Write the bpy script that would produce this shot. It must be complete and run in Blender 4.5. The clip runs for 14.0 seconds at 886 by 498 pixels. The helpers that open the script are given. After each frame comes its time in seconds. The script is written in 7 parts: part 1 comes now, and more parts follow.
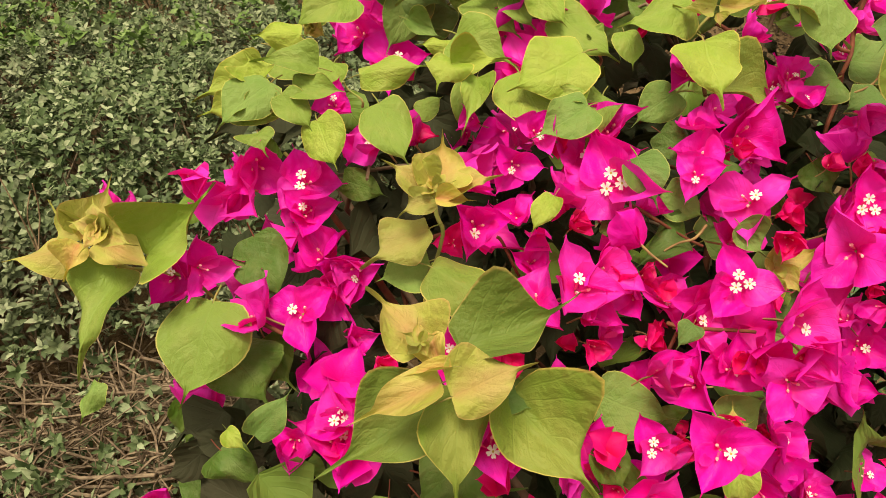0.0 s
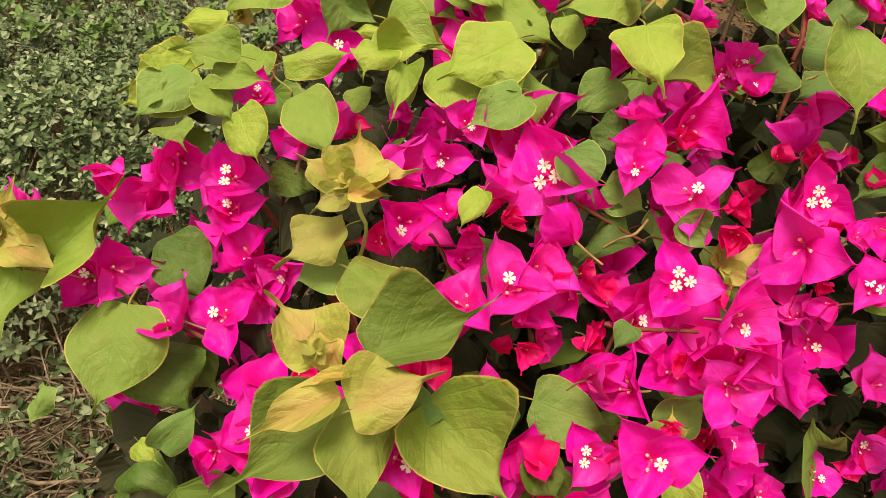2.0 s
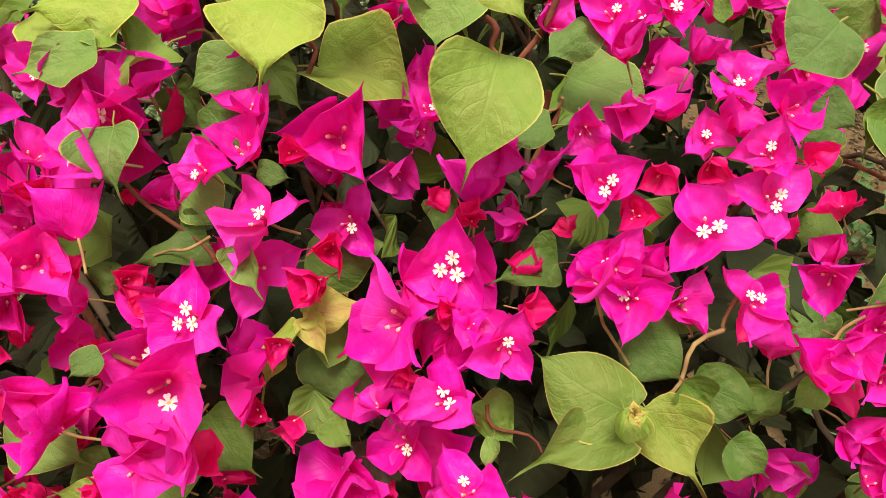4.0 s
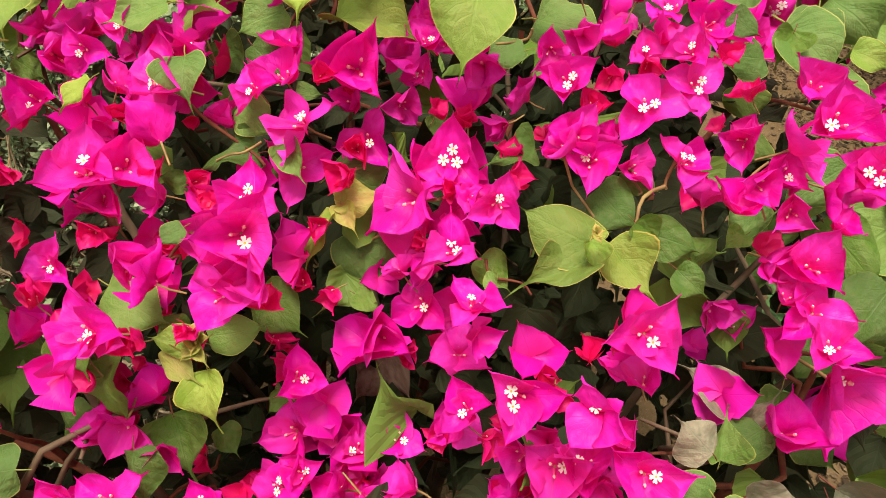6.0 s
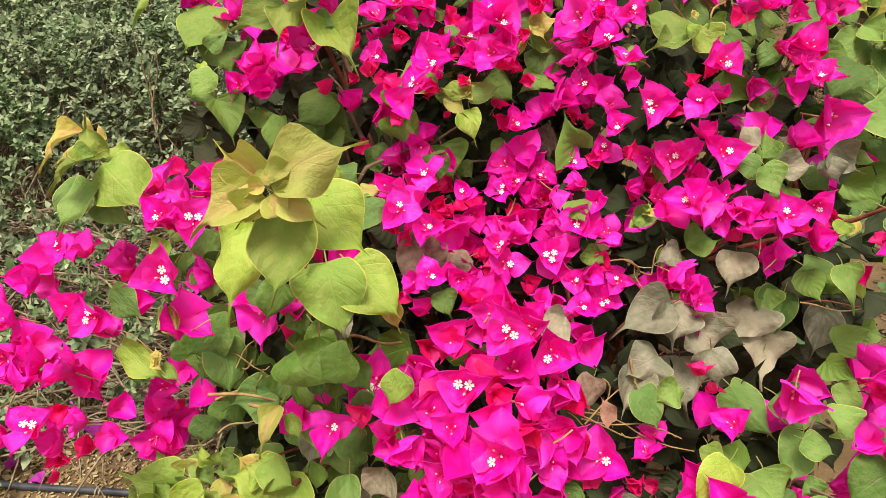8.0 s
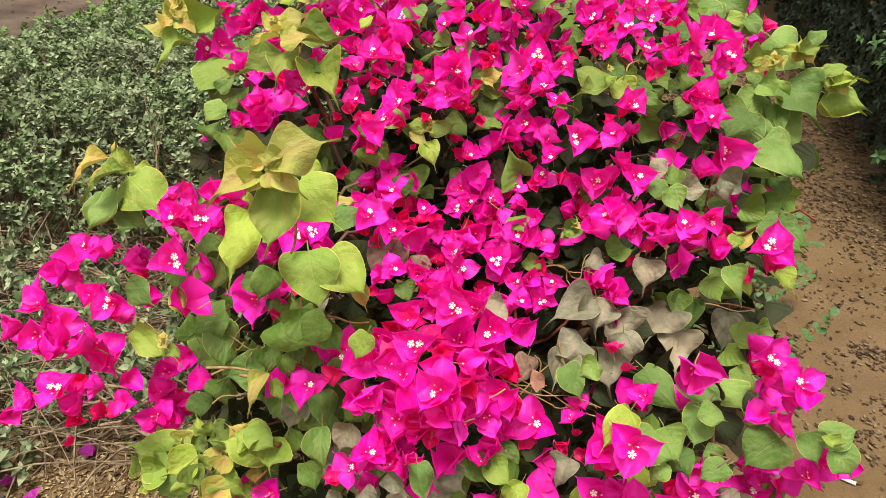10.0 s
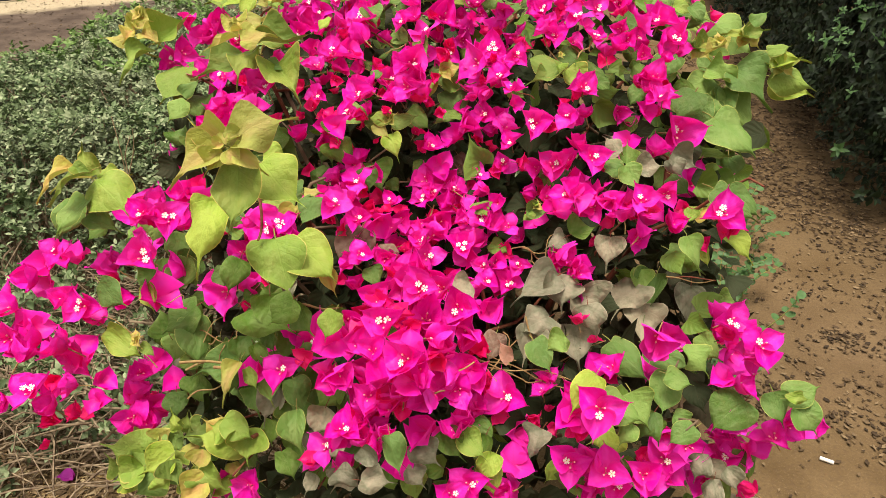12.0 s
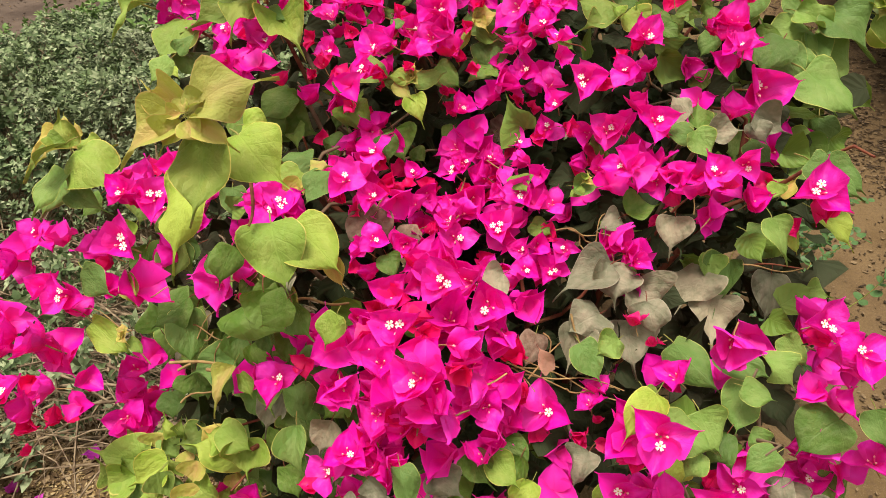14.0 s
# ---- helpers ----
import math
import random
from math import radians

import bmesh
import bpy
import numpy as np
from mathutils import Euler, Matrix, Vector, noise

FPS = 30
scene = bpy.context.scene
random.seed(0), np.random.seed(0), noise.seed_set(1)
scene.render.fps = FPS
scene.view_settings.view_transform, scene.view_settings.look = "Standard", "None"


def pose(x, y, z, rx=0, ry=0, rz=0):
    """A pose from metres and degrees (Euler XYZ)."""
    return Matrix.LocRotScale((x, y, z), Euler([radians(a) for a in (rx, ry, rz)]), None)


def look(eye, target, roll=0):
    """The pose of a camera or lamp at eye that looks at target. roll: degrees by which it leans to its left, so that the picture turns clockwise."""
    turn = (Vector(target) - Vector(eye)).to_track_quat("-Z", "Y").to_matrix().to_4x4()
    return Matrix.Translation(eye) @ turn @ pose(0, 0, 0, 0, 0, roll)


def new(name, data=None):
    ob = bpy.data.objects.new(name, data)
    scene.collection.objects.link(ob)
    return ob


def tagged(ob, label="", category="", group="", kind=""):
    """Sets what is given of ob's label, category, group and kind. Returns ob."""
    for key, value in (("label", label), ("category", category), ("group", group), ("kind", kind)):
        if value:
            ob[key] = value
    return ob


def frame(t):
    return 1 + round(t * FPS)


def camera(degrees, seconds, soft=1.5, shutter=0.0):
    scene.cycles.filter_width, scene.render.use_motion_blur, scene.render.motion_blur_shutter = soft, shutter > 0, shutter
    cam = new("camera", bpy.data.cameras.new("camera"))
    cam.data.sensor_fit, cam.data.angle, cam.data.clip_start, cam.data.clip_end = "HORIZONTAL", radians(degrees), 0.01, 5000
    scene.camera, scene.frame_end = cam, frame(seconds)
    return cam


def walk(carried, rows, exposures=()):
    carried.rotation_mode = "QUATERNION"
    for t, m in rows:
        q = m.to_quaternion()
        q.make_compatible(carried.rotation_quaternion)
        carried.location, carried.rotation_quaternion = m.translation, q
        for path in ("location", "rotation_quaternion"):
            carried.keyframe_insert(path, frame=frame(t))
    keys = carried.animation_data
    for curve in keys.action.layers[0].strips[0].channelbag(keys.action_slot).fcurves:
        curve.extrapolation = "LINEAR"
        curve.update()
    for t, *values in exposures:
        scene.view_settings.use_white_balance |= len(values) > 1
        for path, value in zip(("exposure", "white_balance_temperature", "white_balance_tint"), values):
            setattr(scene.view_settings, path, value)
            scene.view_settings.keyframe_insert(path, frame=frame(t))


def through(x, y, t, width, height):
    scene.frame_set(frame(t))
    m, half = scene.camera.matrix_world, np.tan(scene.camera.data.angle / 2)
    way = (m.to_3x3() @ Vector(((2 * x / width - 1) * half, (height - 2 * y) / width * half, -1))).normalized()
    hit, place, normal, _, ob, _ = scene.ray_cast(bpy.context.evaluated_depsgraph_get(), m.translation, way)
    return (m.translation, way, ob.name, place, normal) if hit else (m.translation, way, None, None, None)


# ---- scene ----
cam = camera(64.5, 14.0, soft=0.85)
PATH = [
    (0, (0.0, -0.002, 1.01), (0.001, 1.487, -0.326), 0.2),
    (0.5, (0.001, 0.006, 1.01), (0.028, 1.509, -0.31), 0.2),
    (1, (-0.004, 0.007, 1.008), (0.054, 1.524, -0.293), 2.4),
    (1.5, (0.004, 0.01, 1.004), (0.095, 1.538, -0.284), 1.6),
    (2, (0.03, 0.014, 0.998), (0.064, 1.492, -0.35), 0.6),
    (2.5, (0.092, 0.015, 0.992), (0.024, 1.433, -0.417), 0.6),
    (3, (0.186, 0.027, 1.001), (-0.007, 1.425, -0.416), 5.2),
    (3.5, (0.256, 0.095, 0.984), (-0.043, 1.473, -0.434), 8.7),
    (3.7, (0.264, 0.11, 0.979), (-0.064, 1.469, -0.452), 6.4),
    (5.8, (0.283, 0.041, 0.975), (0.038, 1.507, -0.363), 5.1),
    (6, (0.29, 0.008, 0.977), (-0.014, 1.462, -0.362), 3.3),
    (6.5, (0.281, -0.084, 0.991), (-0.066, 1.387, -0.318), 3.2),
    (7, (0.242, -0.201, 0.994), (-0.136, 1.281, -0.295), 2.3),
    (7.2, (0.234, -0.242, 0.984), (-0.103, 1.214, -0.345), 2.7),
    (9.3, (0.231, -0.375, 1.004), (-0.062, 1.236, -0.143), 1.5),
    (9.5, (0.248, -0.388, 1.006), (-0.083, 1.213, -0.145), -0.7),
    (10, (0.286, -0.457, 1.008), (-0.033, 1.185, -0.088), 3.3),
    (10.5, (0.286, -0.487, 0.992), (-0.017, 1.17, -0.086), 7.4),
    (11, (0.29, -0.485, 0.987), (-0.018, 1.164, -0.101), 3.3),
    (11.5, (0.304, -0.498, 0.99), (0.007, 1.161, -0.086), 0.4),
    (12, (0.308, -0.488, 0.984), (0.032, 1.203, -0.049), 1.2),
    (12.5, (0.307, -0.469, 0.974), (-0.01, 1.205, -0.073), 0.4),
    (13, (0.302, -0.451, 0.968), (-0.027, 1.212, -0.095), 1.0),
    (13.5, (0.311, -0.433, 0.967), (-0.031, 1.218, -0.11), 0.0),
    (14, (0.308, -0.385, 0.947), (-0.097, 1.213, -0.186), -1.3),
]
walk(cam, [(t, look(eye, target, roll)) for t, eye, target, roll in PATH],
     [(0.0, 0.64, 8000.0), (2.0, 0.63, 7900.0), (3.5, 0.75, 7250.0), (6.0, 0.84, 7000.0), (7.0, 0.94, 6850.0), (9.5, 0.99, 6750.0), (11.0, 0.98, 6900.0), (14.0, 0.9, 6950.0)])

# ---- world, sun, exposure ----
world = bpy.data.worlds.new("overcast_sky")
scene.world = world
world.use_nodes = True
wn, wl = world.node_tree.nodes, world.node_tree.links
sky = wn.new("ShaderNodeTexSky")
sky.sky_type, sky.sun_disc = "NISHITA", False
sky.sun_elevation, sky.sun_rotation = radians(58), radians(205)
sky.dust_density, sky.air_density, sky.ozone_density = 4.0, 1.2, 1.0
# An overcast vault: three times as bright at the zenith as at the horizon.
high = wn.new("ShaderNodeSeparateXYZ")
wl.new(wn.new("ShaderNodeTexCoord").outputs["Generated"], high.inputs[0])
vault = wn.new("ShaderNodeMix")
vault.data_type = "RGBA"
vault.inputs[6].default_value, vault.inputs[7].default_value = (2.6, 2.5, 2.2, 1), (11.2, 10.7, 9.6, 1)
wl.new(high.outputs[2], vault.inputs[0])
pale = wn.new("ShaderNodeMix")
pale.data_type, pale.inputs[0].default_value = "RGBA", 0.75
wl.new(vault.outputs[2], pale.inputs[7])
wl.new(sky.outputs[0], pale.inputs[6])
wl.new(pale.outputs[2], wn["Background"].inputs[0])
wn["Background"].inputs[1].default_value = 0.078
sun = new("sun", bpy.data.lights.new("sun", "SUN"))
sun.data.energy, sun.data.angle, sun.data.color = 2.6, radians(20), (1.0, 0.96, 0.9)
sun.matrix_world = look((0, 0, 5), (0.35, 0.75, 0.0))


# ---- materials ----
class Nodes:
    """A node material in the making."""

    def __init__(self, name):
        self.mat = bpy.data.materials.new(name)
        self.mat.use_nodes = True
        self.tree = self.mat.node_tree
        self.bsdf = self.tree.nodes["Principled BSDF"]
        self.out = self.tree.nodes["Material Output"]

    def add(self, kind, *inputs, **settings):
        n = self.tree.nodes.new("ShaderNode" + kind)
        for key, value in settings.items():
            if key == "operation":
                n.operation = value
            elif key == "blend":
                n.blend_type = value
        for slot, value in enumerate(inputs):
            self.put(n, slot, value)
        return n

    def put(self, node, slot, value):
        if value is None:
            return
        if isinstance(value, bpy.types.NodeSocket):
            self.tree.links.new(value, node.inputs[slot])
        else:
            node.inputs[slot].default_value = value

    def math(self, op, a, b=None, c=None):
        return self.add("Math", a, b, c, operation=op).outputs[0]

    def mix(self, f, a, b, blend="MIX"):
        n = self.tree.nodes.new("ShaderNodeMix")
        n.data_type, n.blend_type = "RGBA", blend
        for slot, v in ((0, f), (6, a), (7, b)):
            self.put(n, slot, v if isinstance(v, (bpy.types.NodeSocket, float)) else (*v, 1)[:4])
        return n.outputs[2]

    def noise(self, scale, detail=3.0, where=None):
        n = self.add("TexNoise")
        n.inputs["Scale"].default_value, n.inputs["Detail"].default_value = scale, detail
        self.put(n, 0, where)
        return n.outputs[0]

    def ramp(self, f, lo, hi):
        n = self.add("MapRange", f, lo, hi, 0.0, 1.0)
        return n.outputs[0]

    def place(self):
        return self.add("TexCoord").outputs["Object"]

    def bump(self, height, strength, distance):
        n = self.add("Bump")
        n.inputs["Strength"].default_value, n.inputs["Distance"].default_value = strength, distance
        self.put(n, "Height", height)
        self.put(self.bsdf, "Normal", n.outputs[0])
        return n.outputs[0]

    def finish(self, colour, rough=0.5, specular=0.4, through=0.0, tint=None, normal=None):
        self.put(self.bsdf, "Base Color", colour if isinstance(colour, bpy.types.NodeSocket) else (*colour, 1))
        self.put(self.bsdf, "Roughness", rough)
        self.bsdf.inputs["Specular IOR Level"].default_value = specular
        if through:
            t = self.add("BsdfTranslucent")
            self.put(t, 0, tint if tint is not None else colour)
            if normal is not None:
                self.put(t, "Normal", normal)
            m = self.add("MixShader", through, self.bsdf.outputs[0], t.outputs[0])
            self.tree.links.new(m.outputs[0], self.out.inputs[0])
        return self.mat


def leaf_material(name, colour, second, margin, edge=0.0, dust=0.0, rough=0.45, through=0.13, blush=0.0):
    """A blade with a pale midrib and side veins, uneven colour, a coloured margin and, on old leaves, dust, on the youngest a rosy blush."""
    m = Nodes(name)
    uv = m.add("SeparateXYZ", m.add("UVMap").outputs[0])
    u = m.math("ABSOLUTE", m.math("SUBTRACT", uv.outputs[0], 0.5))
    v = uv.outputs[1]
    where = m.place()
    lot = m.add("ObjectInfo").outputs["Random"]
    rib = m.math("SUBTRACT", 1.0, m.ramp(u, 0.008, 0.022))
    slant = m.math("MULTIPLY", m.math("ADD", m.math("SUBTRACT", v, m.math("MULTIPLY", u, 0.75)), m.math("MULTIPLY", m.noise(2.2, 2.0, where), 0.16)), 6.0)
    side = m.math("SUBTRACT", 1.0, m.ramp(m.math("ABSOLUTE", m.math("SUBTRACT", m.math("FRACT", slant), 0.5)), 0.02, 0.075))
    veins = m.math("MAXIMUM", rib, m.math("MULTIPLY", side, 0.45))
    cloud = m.noise(2.6, 3.0, where)
    c = m.mix(m.ramp(m.math("ADD", cloud, m.math("MULTIPLY", m.math("SUBTRACT", lot, 0.5), 0.35)), 0.38, 0.66), colour, second)
    c = m.mix(m.math("MULTIPLY", veins, 0.1), c, tuple(min(1.0, x * 1.35 + 0.05) for x in colour))
    if blush:
        near = m.math("MULTIPLY", m.ramp(m.math("ADD", u, m.math("MULTIPLY", m.noise(4.0, 3.0, where), 0.3)), 0.42, 0.1), m.ramp(v, 0.95, 0.25))
        c = m.mix(m.math("MULTIPLY", near, m.math("MULTIPLY", m.math("ADD", 0.4, lot), blush)), c, (0.50, 0.23, 0.11))
    if edge:
        c = m.mix(m.math("MULTIPLY", m.ramp(u, 0.477, 0.492), edge), c, margin)
    if dust:
        c = m.mix(m.math("MULTIPLY", m.ramp(m.noise(5.0, 5.0, where), 0.35, 0.62), dust), c, (0.38, 0.32, 0.235))
    shade = m.add("HueSaturation", 0.5, m.math("ADD", 0.92, m.math("MULTIPLY", lot, 0.12)), m.math("ADD", 0.82, m.math("MULTIPLY", lot, 0.36)), 1.0)
    m.put(shade, 4, c)
    grain = m.noise(90.0, 2.0, where)
    swell = m.math("MULTIPLY", m.math("SINE", m.math("MULTIPLY", m.math("FRACT", slant), 3.1416)), m.math("MULTIPLY", m.ramp(u, 0.0, 0.2), -0.045))
    relief = m.math("ADD", m.math("SUBTRACT", m.math("MULTIPLY", grain, 0.08), m.math("MULTIPLY", veins, 0.12)), swell)
    n = m.bump(m.math("ADD", relief, m.math("MULTIPLY", m.noise(5.0, 3.0, where), 0.9)), 0.3, 0.03)
    return m.finish(shade.outputs[0], m.math("ADD", rough, m.math("MULTIPLY", cloud, 0.15)), 0.2, through, m.mix(0.3, shade.outputs[0], (0.42, 0.55, 0.03)), n)


def bract_material(name, colour, second, deep):
    """A thin papery bract with fine darker veins and a paler rim."""
    m = Nodes(name)
    uv = m.add("SeparateXYZ", m.add("UVMap").outputs[0])
    u = m.math("ABSOLUTE", m.math("SUBTRACT", uv.outputs[0], 0.5))
    v = uv.outputs[1]
    where = m.place()
    lot = m.math("FRACT", m.math("ADD", m.add("ObjectInfo").outputs["Random"], m.add("NewGeometry").outputs["Random Per Island"]))
    rib = m.math("SUBTRACT", 1.0, m.ramp(u, 0.005, 0.02))
    slant = m.math("MULTIPLY", m.math("SUBTRACT", v, m.math("MULTIPLY", u, 0.9)), 8.0)
    side = m.math("SUBTRACT", 1.0, m.ramp(m.math("ABSOLUTE", m.math("SUBTRACT", m.math("FRACT", slant), 0.5)), 0.02, 0.09))
    net = m.add("TexVoronoi", where)
    net.feature = "DISTANCE_TO_EDGE"
    net.inputs["Scale"].default_value = 9.0
    mesh_lines = m.math("SUBTRACT", 1.0, m.ramp(net.outputs[0], 0.0, 0.05))
    veins = m.math("MAXIMUM", m.math("MAXIMUM", rib, m.math("MULTIPLY", side, 0.6)), m.math("MULTIPLY", mesh_lines, 0.08))
    c = m.mix(m.ramp(m.math("ADD", m.noise(2.0, 2.0, where), m.math("MULTIPLY", m.math("SUBTRACT", lot, 0.5), 0.5)), 0.35, 0.7), colour, second)
    c = m.mix(m.math("MULTIPLY", m.ramp(v, 0.45, 0.0), 0.45), c, deep)
    c = m.mix(m.math("MULTIPLY", veins, 0.12), c, deep)
    c = m.mix(m.math("MULTIPLY", m.ramp(u, 0.40, 0.5), 0.3), c, tuple(min(1.0, 0.95 * x + 0.04) for x in second))
    own = m.add("HueSaturation", m.math("ADD", 0.487, m.math("MULTIPLY", lot, 0.024)), 1.0, m.math("ADD", 0.9, m.math("MULTIPLY", m.math("FRACT", m.math("MULTIPLY", lot, 7.3)), 0.22)), 1.0)
    m.put(own, 4, c)
    c = own.outputs[0]
    n = m.bump(m.math("ADD", m.math("MULTIPLY", veins, -0.25), m.math("MULTIPLY", m.noise(2.2, 1.0, where), 1.2)), 0.22, 0.045)
    return m.finish(c, 0.5, 0.3, 0.3, m.mix(0.5, c, (0.95, 0.01, 0.16)), n)


def bark_material(name, colour, second, scale=60.0):
    m = Nodes(name)
    where = m.add("NewGeometry").outputs["Position"]
    a = m.noise(scale, 5.0, where)
    c = m.mix(m.ramp(a, 0.35, 0.65), colour, second)
    m.bump(a, 0.5, 0.004)
    return m.finish(c, 0.75, 0.2)


LEAF = {
    "y": leaf_material("young_leaf_skin", (0.218, 0.335, 0.042), (0.285, 0.355, 0.068), (0.58, 0.50, 0.12), 0.85),
    "o": leaf_material("bronze_leaf_skin", (0.43, 0.45, 0.085), (0.51, 0.41, 0.125), (0.66, 0.48, 0.15), 0.85, through=0.26, blush=0.75),
    "l": leaf_material("olive_leaf_skin", (0.165, 0.25, 0.038), (0.225, 0.265, 0.055), (0.58, 0.46, 0.12), 0.85),
    "g": leaf_material("green_leaf_skin", (0.125, 0.235, 0.045), (0.18, 0.265, 0.07), (0.46, 0.46, 0.12), 0.75),
    "d": leaf_material("dark_leaf_skin", (0.075, 0.16, 0.018), (0.12, 0.20, 0.035), (0.2, 0.26, 0.06), 0.3, 0.08),
    # Skin i is darkened almost to black: painted shade for the bush's interior.
    "i": leaf_material("shaded_inner_leaf_skin", (0.022, 0.035, 0.01), (0.04, 0.033, 0.017), (0.06, 0.05, 0.024), 0.2, 0.03, 0.7, 0.02),
    "k": leaf_material("dusty_leaf_skin", (0.165, 0.17, 0.105), (0.28, 0.25, 0.17), (0.42, 0.37, 0.27), 0.6, 0.3, 0.75, 0.08),
    "p": leaf_material("withered_leaf_skin", (0.45, 0.20, 0.13), (0.36, 0.17, 0.08), (0.5, 0.28, 0.2), 0.3, 0.2, 0.7),
    "b": leaf_material("dry_brown_leaf_skin", (0.13, 0.075, 0.05), (0.17, 0.10, 0.075), (0.2, 0.12, 0.08), 0.2, 0.35, 0.75, 0.1),
}
BRACT = {
    "m": bract_material("magenta_bract_skin", (0.87, 0.006, 0.41), (0.89, 0.035, 0.58), (0.76, 0.003, 0.13)),
    "r": bract_material("crimson_bract_skin", (0.80, 0.006, 0.15), (0.85, 0.008, 0.25), (0.6, 0.004, 0.05)),
}
white = Nodes("floret_white")
FLORET = white.finish(white.mix(white.noise(40.0, 2.0, white.place()), (0.86, 0.83, 0.72), (0.9, 0.89, 0.84)), 0.6, 0.2, 0.25)
throat = Nodes("floret_throat")
THROAT = throat.finish((0.55, 0.42, 0.10), 0.7, 0.2)
tubes = Nodes("tube_pink")
TUBE = tubes.finish(tubes.mix(tubes.noise(30.0, 2.0, tubes.place()), (0.82, 0.02, 0.26), (0.85, 0.16, 0.32)), 0.6, 0.2)
buds = Nodes("bud_pale_pink")
BUD = buds.finish(buds.mix(buds.noise(30.0, 2.0, buds.place()), (0.86, 0.34, 0.36), (0.88, 0.55, 0.5)), 0.6, 0.2)
STEM_GREEN = bark_material("green_stem_skin", (0.20, 0.26, 0.05), (0.30, 0.24, 0.08), 120.0)
STEM_RED = bark_material("red_stem_skin", (0.14, 0.035, 0.025), (0.2, 0.07, 0.035), 120.0)
STEM_TAN = bark_material("tan_twig_skin", (0.36, 0.25, 0.10), (0.23, 0.13, 0.06), 120.0)
BARK = bark_material("brown_bark", (0.12, 0.075, 0.045), (0.2, 0.14, 0.09))
GREY_TWIG = bark_material("grey_twig_skin", (0.31, 0.235, 0.15), (0.12, 0.08, 0.052), 80.0)


def flake_material(name, colours, rough=0.7, through=0.0, speck=None):
    """Small joined pieces, each of a colour of its own."""
    m = Nodes(name)
    lot = m.add("NewGeometry").outputs["Random Per Island"]
    r = m.add("ValToRGB", lot)
    r.color_ramp.interpolation = "LINEAR"
    for _ in range(len(colours) - 2):
        r.color_ramp.elements.new(0.5)
    for k in range(len(colours)):
        r.color_ramp.elements[k].position = k / max(1, len(colours) - 1)
        r.color_ramp.elements[k].color = (*colours[k], 1)
    c = r.outputs[0]
    where = m.add("NewGeometry").outputs["Position"]
    if speck:
        c = m.mix(m.math("MULTIPLY", m.ramp(m.noise(3.5, 4.0, where), 0.45, 0.65), 0.3), c, speck)
    c = m.mix(m.math("MULTIPLY", m.ramp(m.noise(160.0, 2.0, where), 0.4, 0.7), 0.3), c, tuple(x * 0.6 for x in colours[0]))
    return m.finish(c, rough, 0.3, through)


HEDGE_LEAF = flake_material("grey_green_hedge_leaf", ((0.035, 0.062, 0.018), (0.085, 0.135, 0.048), (0.18, 0.245, 0.105), (0.38, 0.43, 0.25)), 0.6, 0.06, (0.25, 0.23, 0.17))
SPRIG_LEAF = flake_material("green_hedge_sprig", ((0.06, 0.12, 0.025), (0.12, 0.21, 0.045), (0.2, 0.3, 0.09)), 0.6, 0.08)
# Tall hedge's greens, lowered to near black to put its shade into the colour.
SHADED_LEAF = flake_material("shaded_hedge_leaf", ((0.006, 0.013, 0.004), (0.010, 0.022, 0.007), (0.026, 0.048, 0.018)), 0.6, 0.03)
WEED_LEAF = flake_material("weed_leaf", ((0.04, 0.10, 0.03), (0.07, 0.15, 0.045), (0.10, 0.19, 0.06)), 0.5, 0.12)
DRY = flake_material("dry_straw_flake", ((0.07, 0.042, 0.022), (0.17, 0.11, 0.055), (0.27, 0.185, 0.1), (0.42, 0.32, 0.19)), 0.85)
LITTER = flake_material("litter_flake", ((0.028, 0.017, 0.009), (0.06, 0.036, 0.018), (0.115, 0.072, 0.037), (0.24, 0.165, 0.09)), 0.85)
CHIPS = flake_material("pale_chip", ((0.12, 0.072, 0.027), (0.24, 0.16, 0.065), (0.36, 0.26, 0.12), (0.55, 0.43, 0.24)), 0.85)


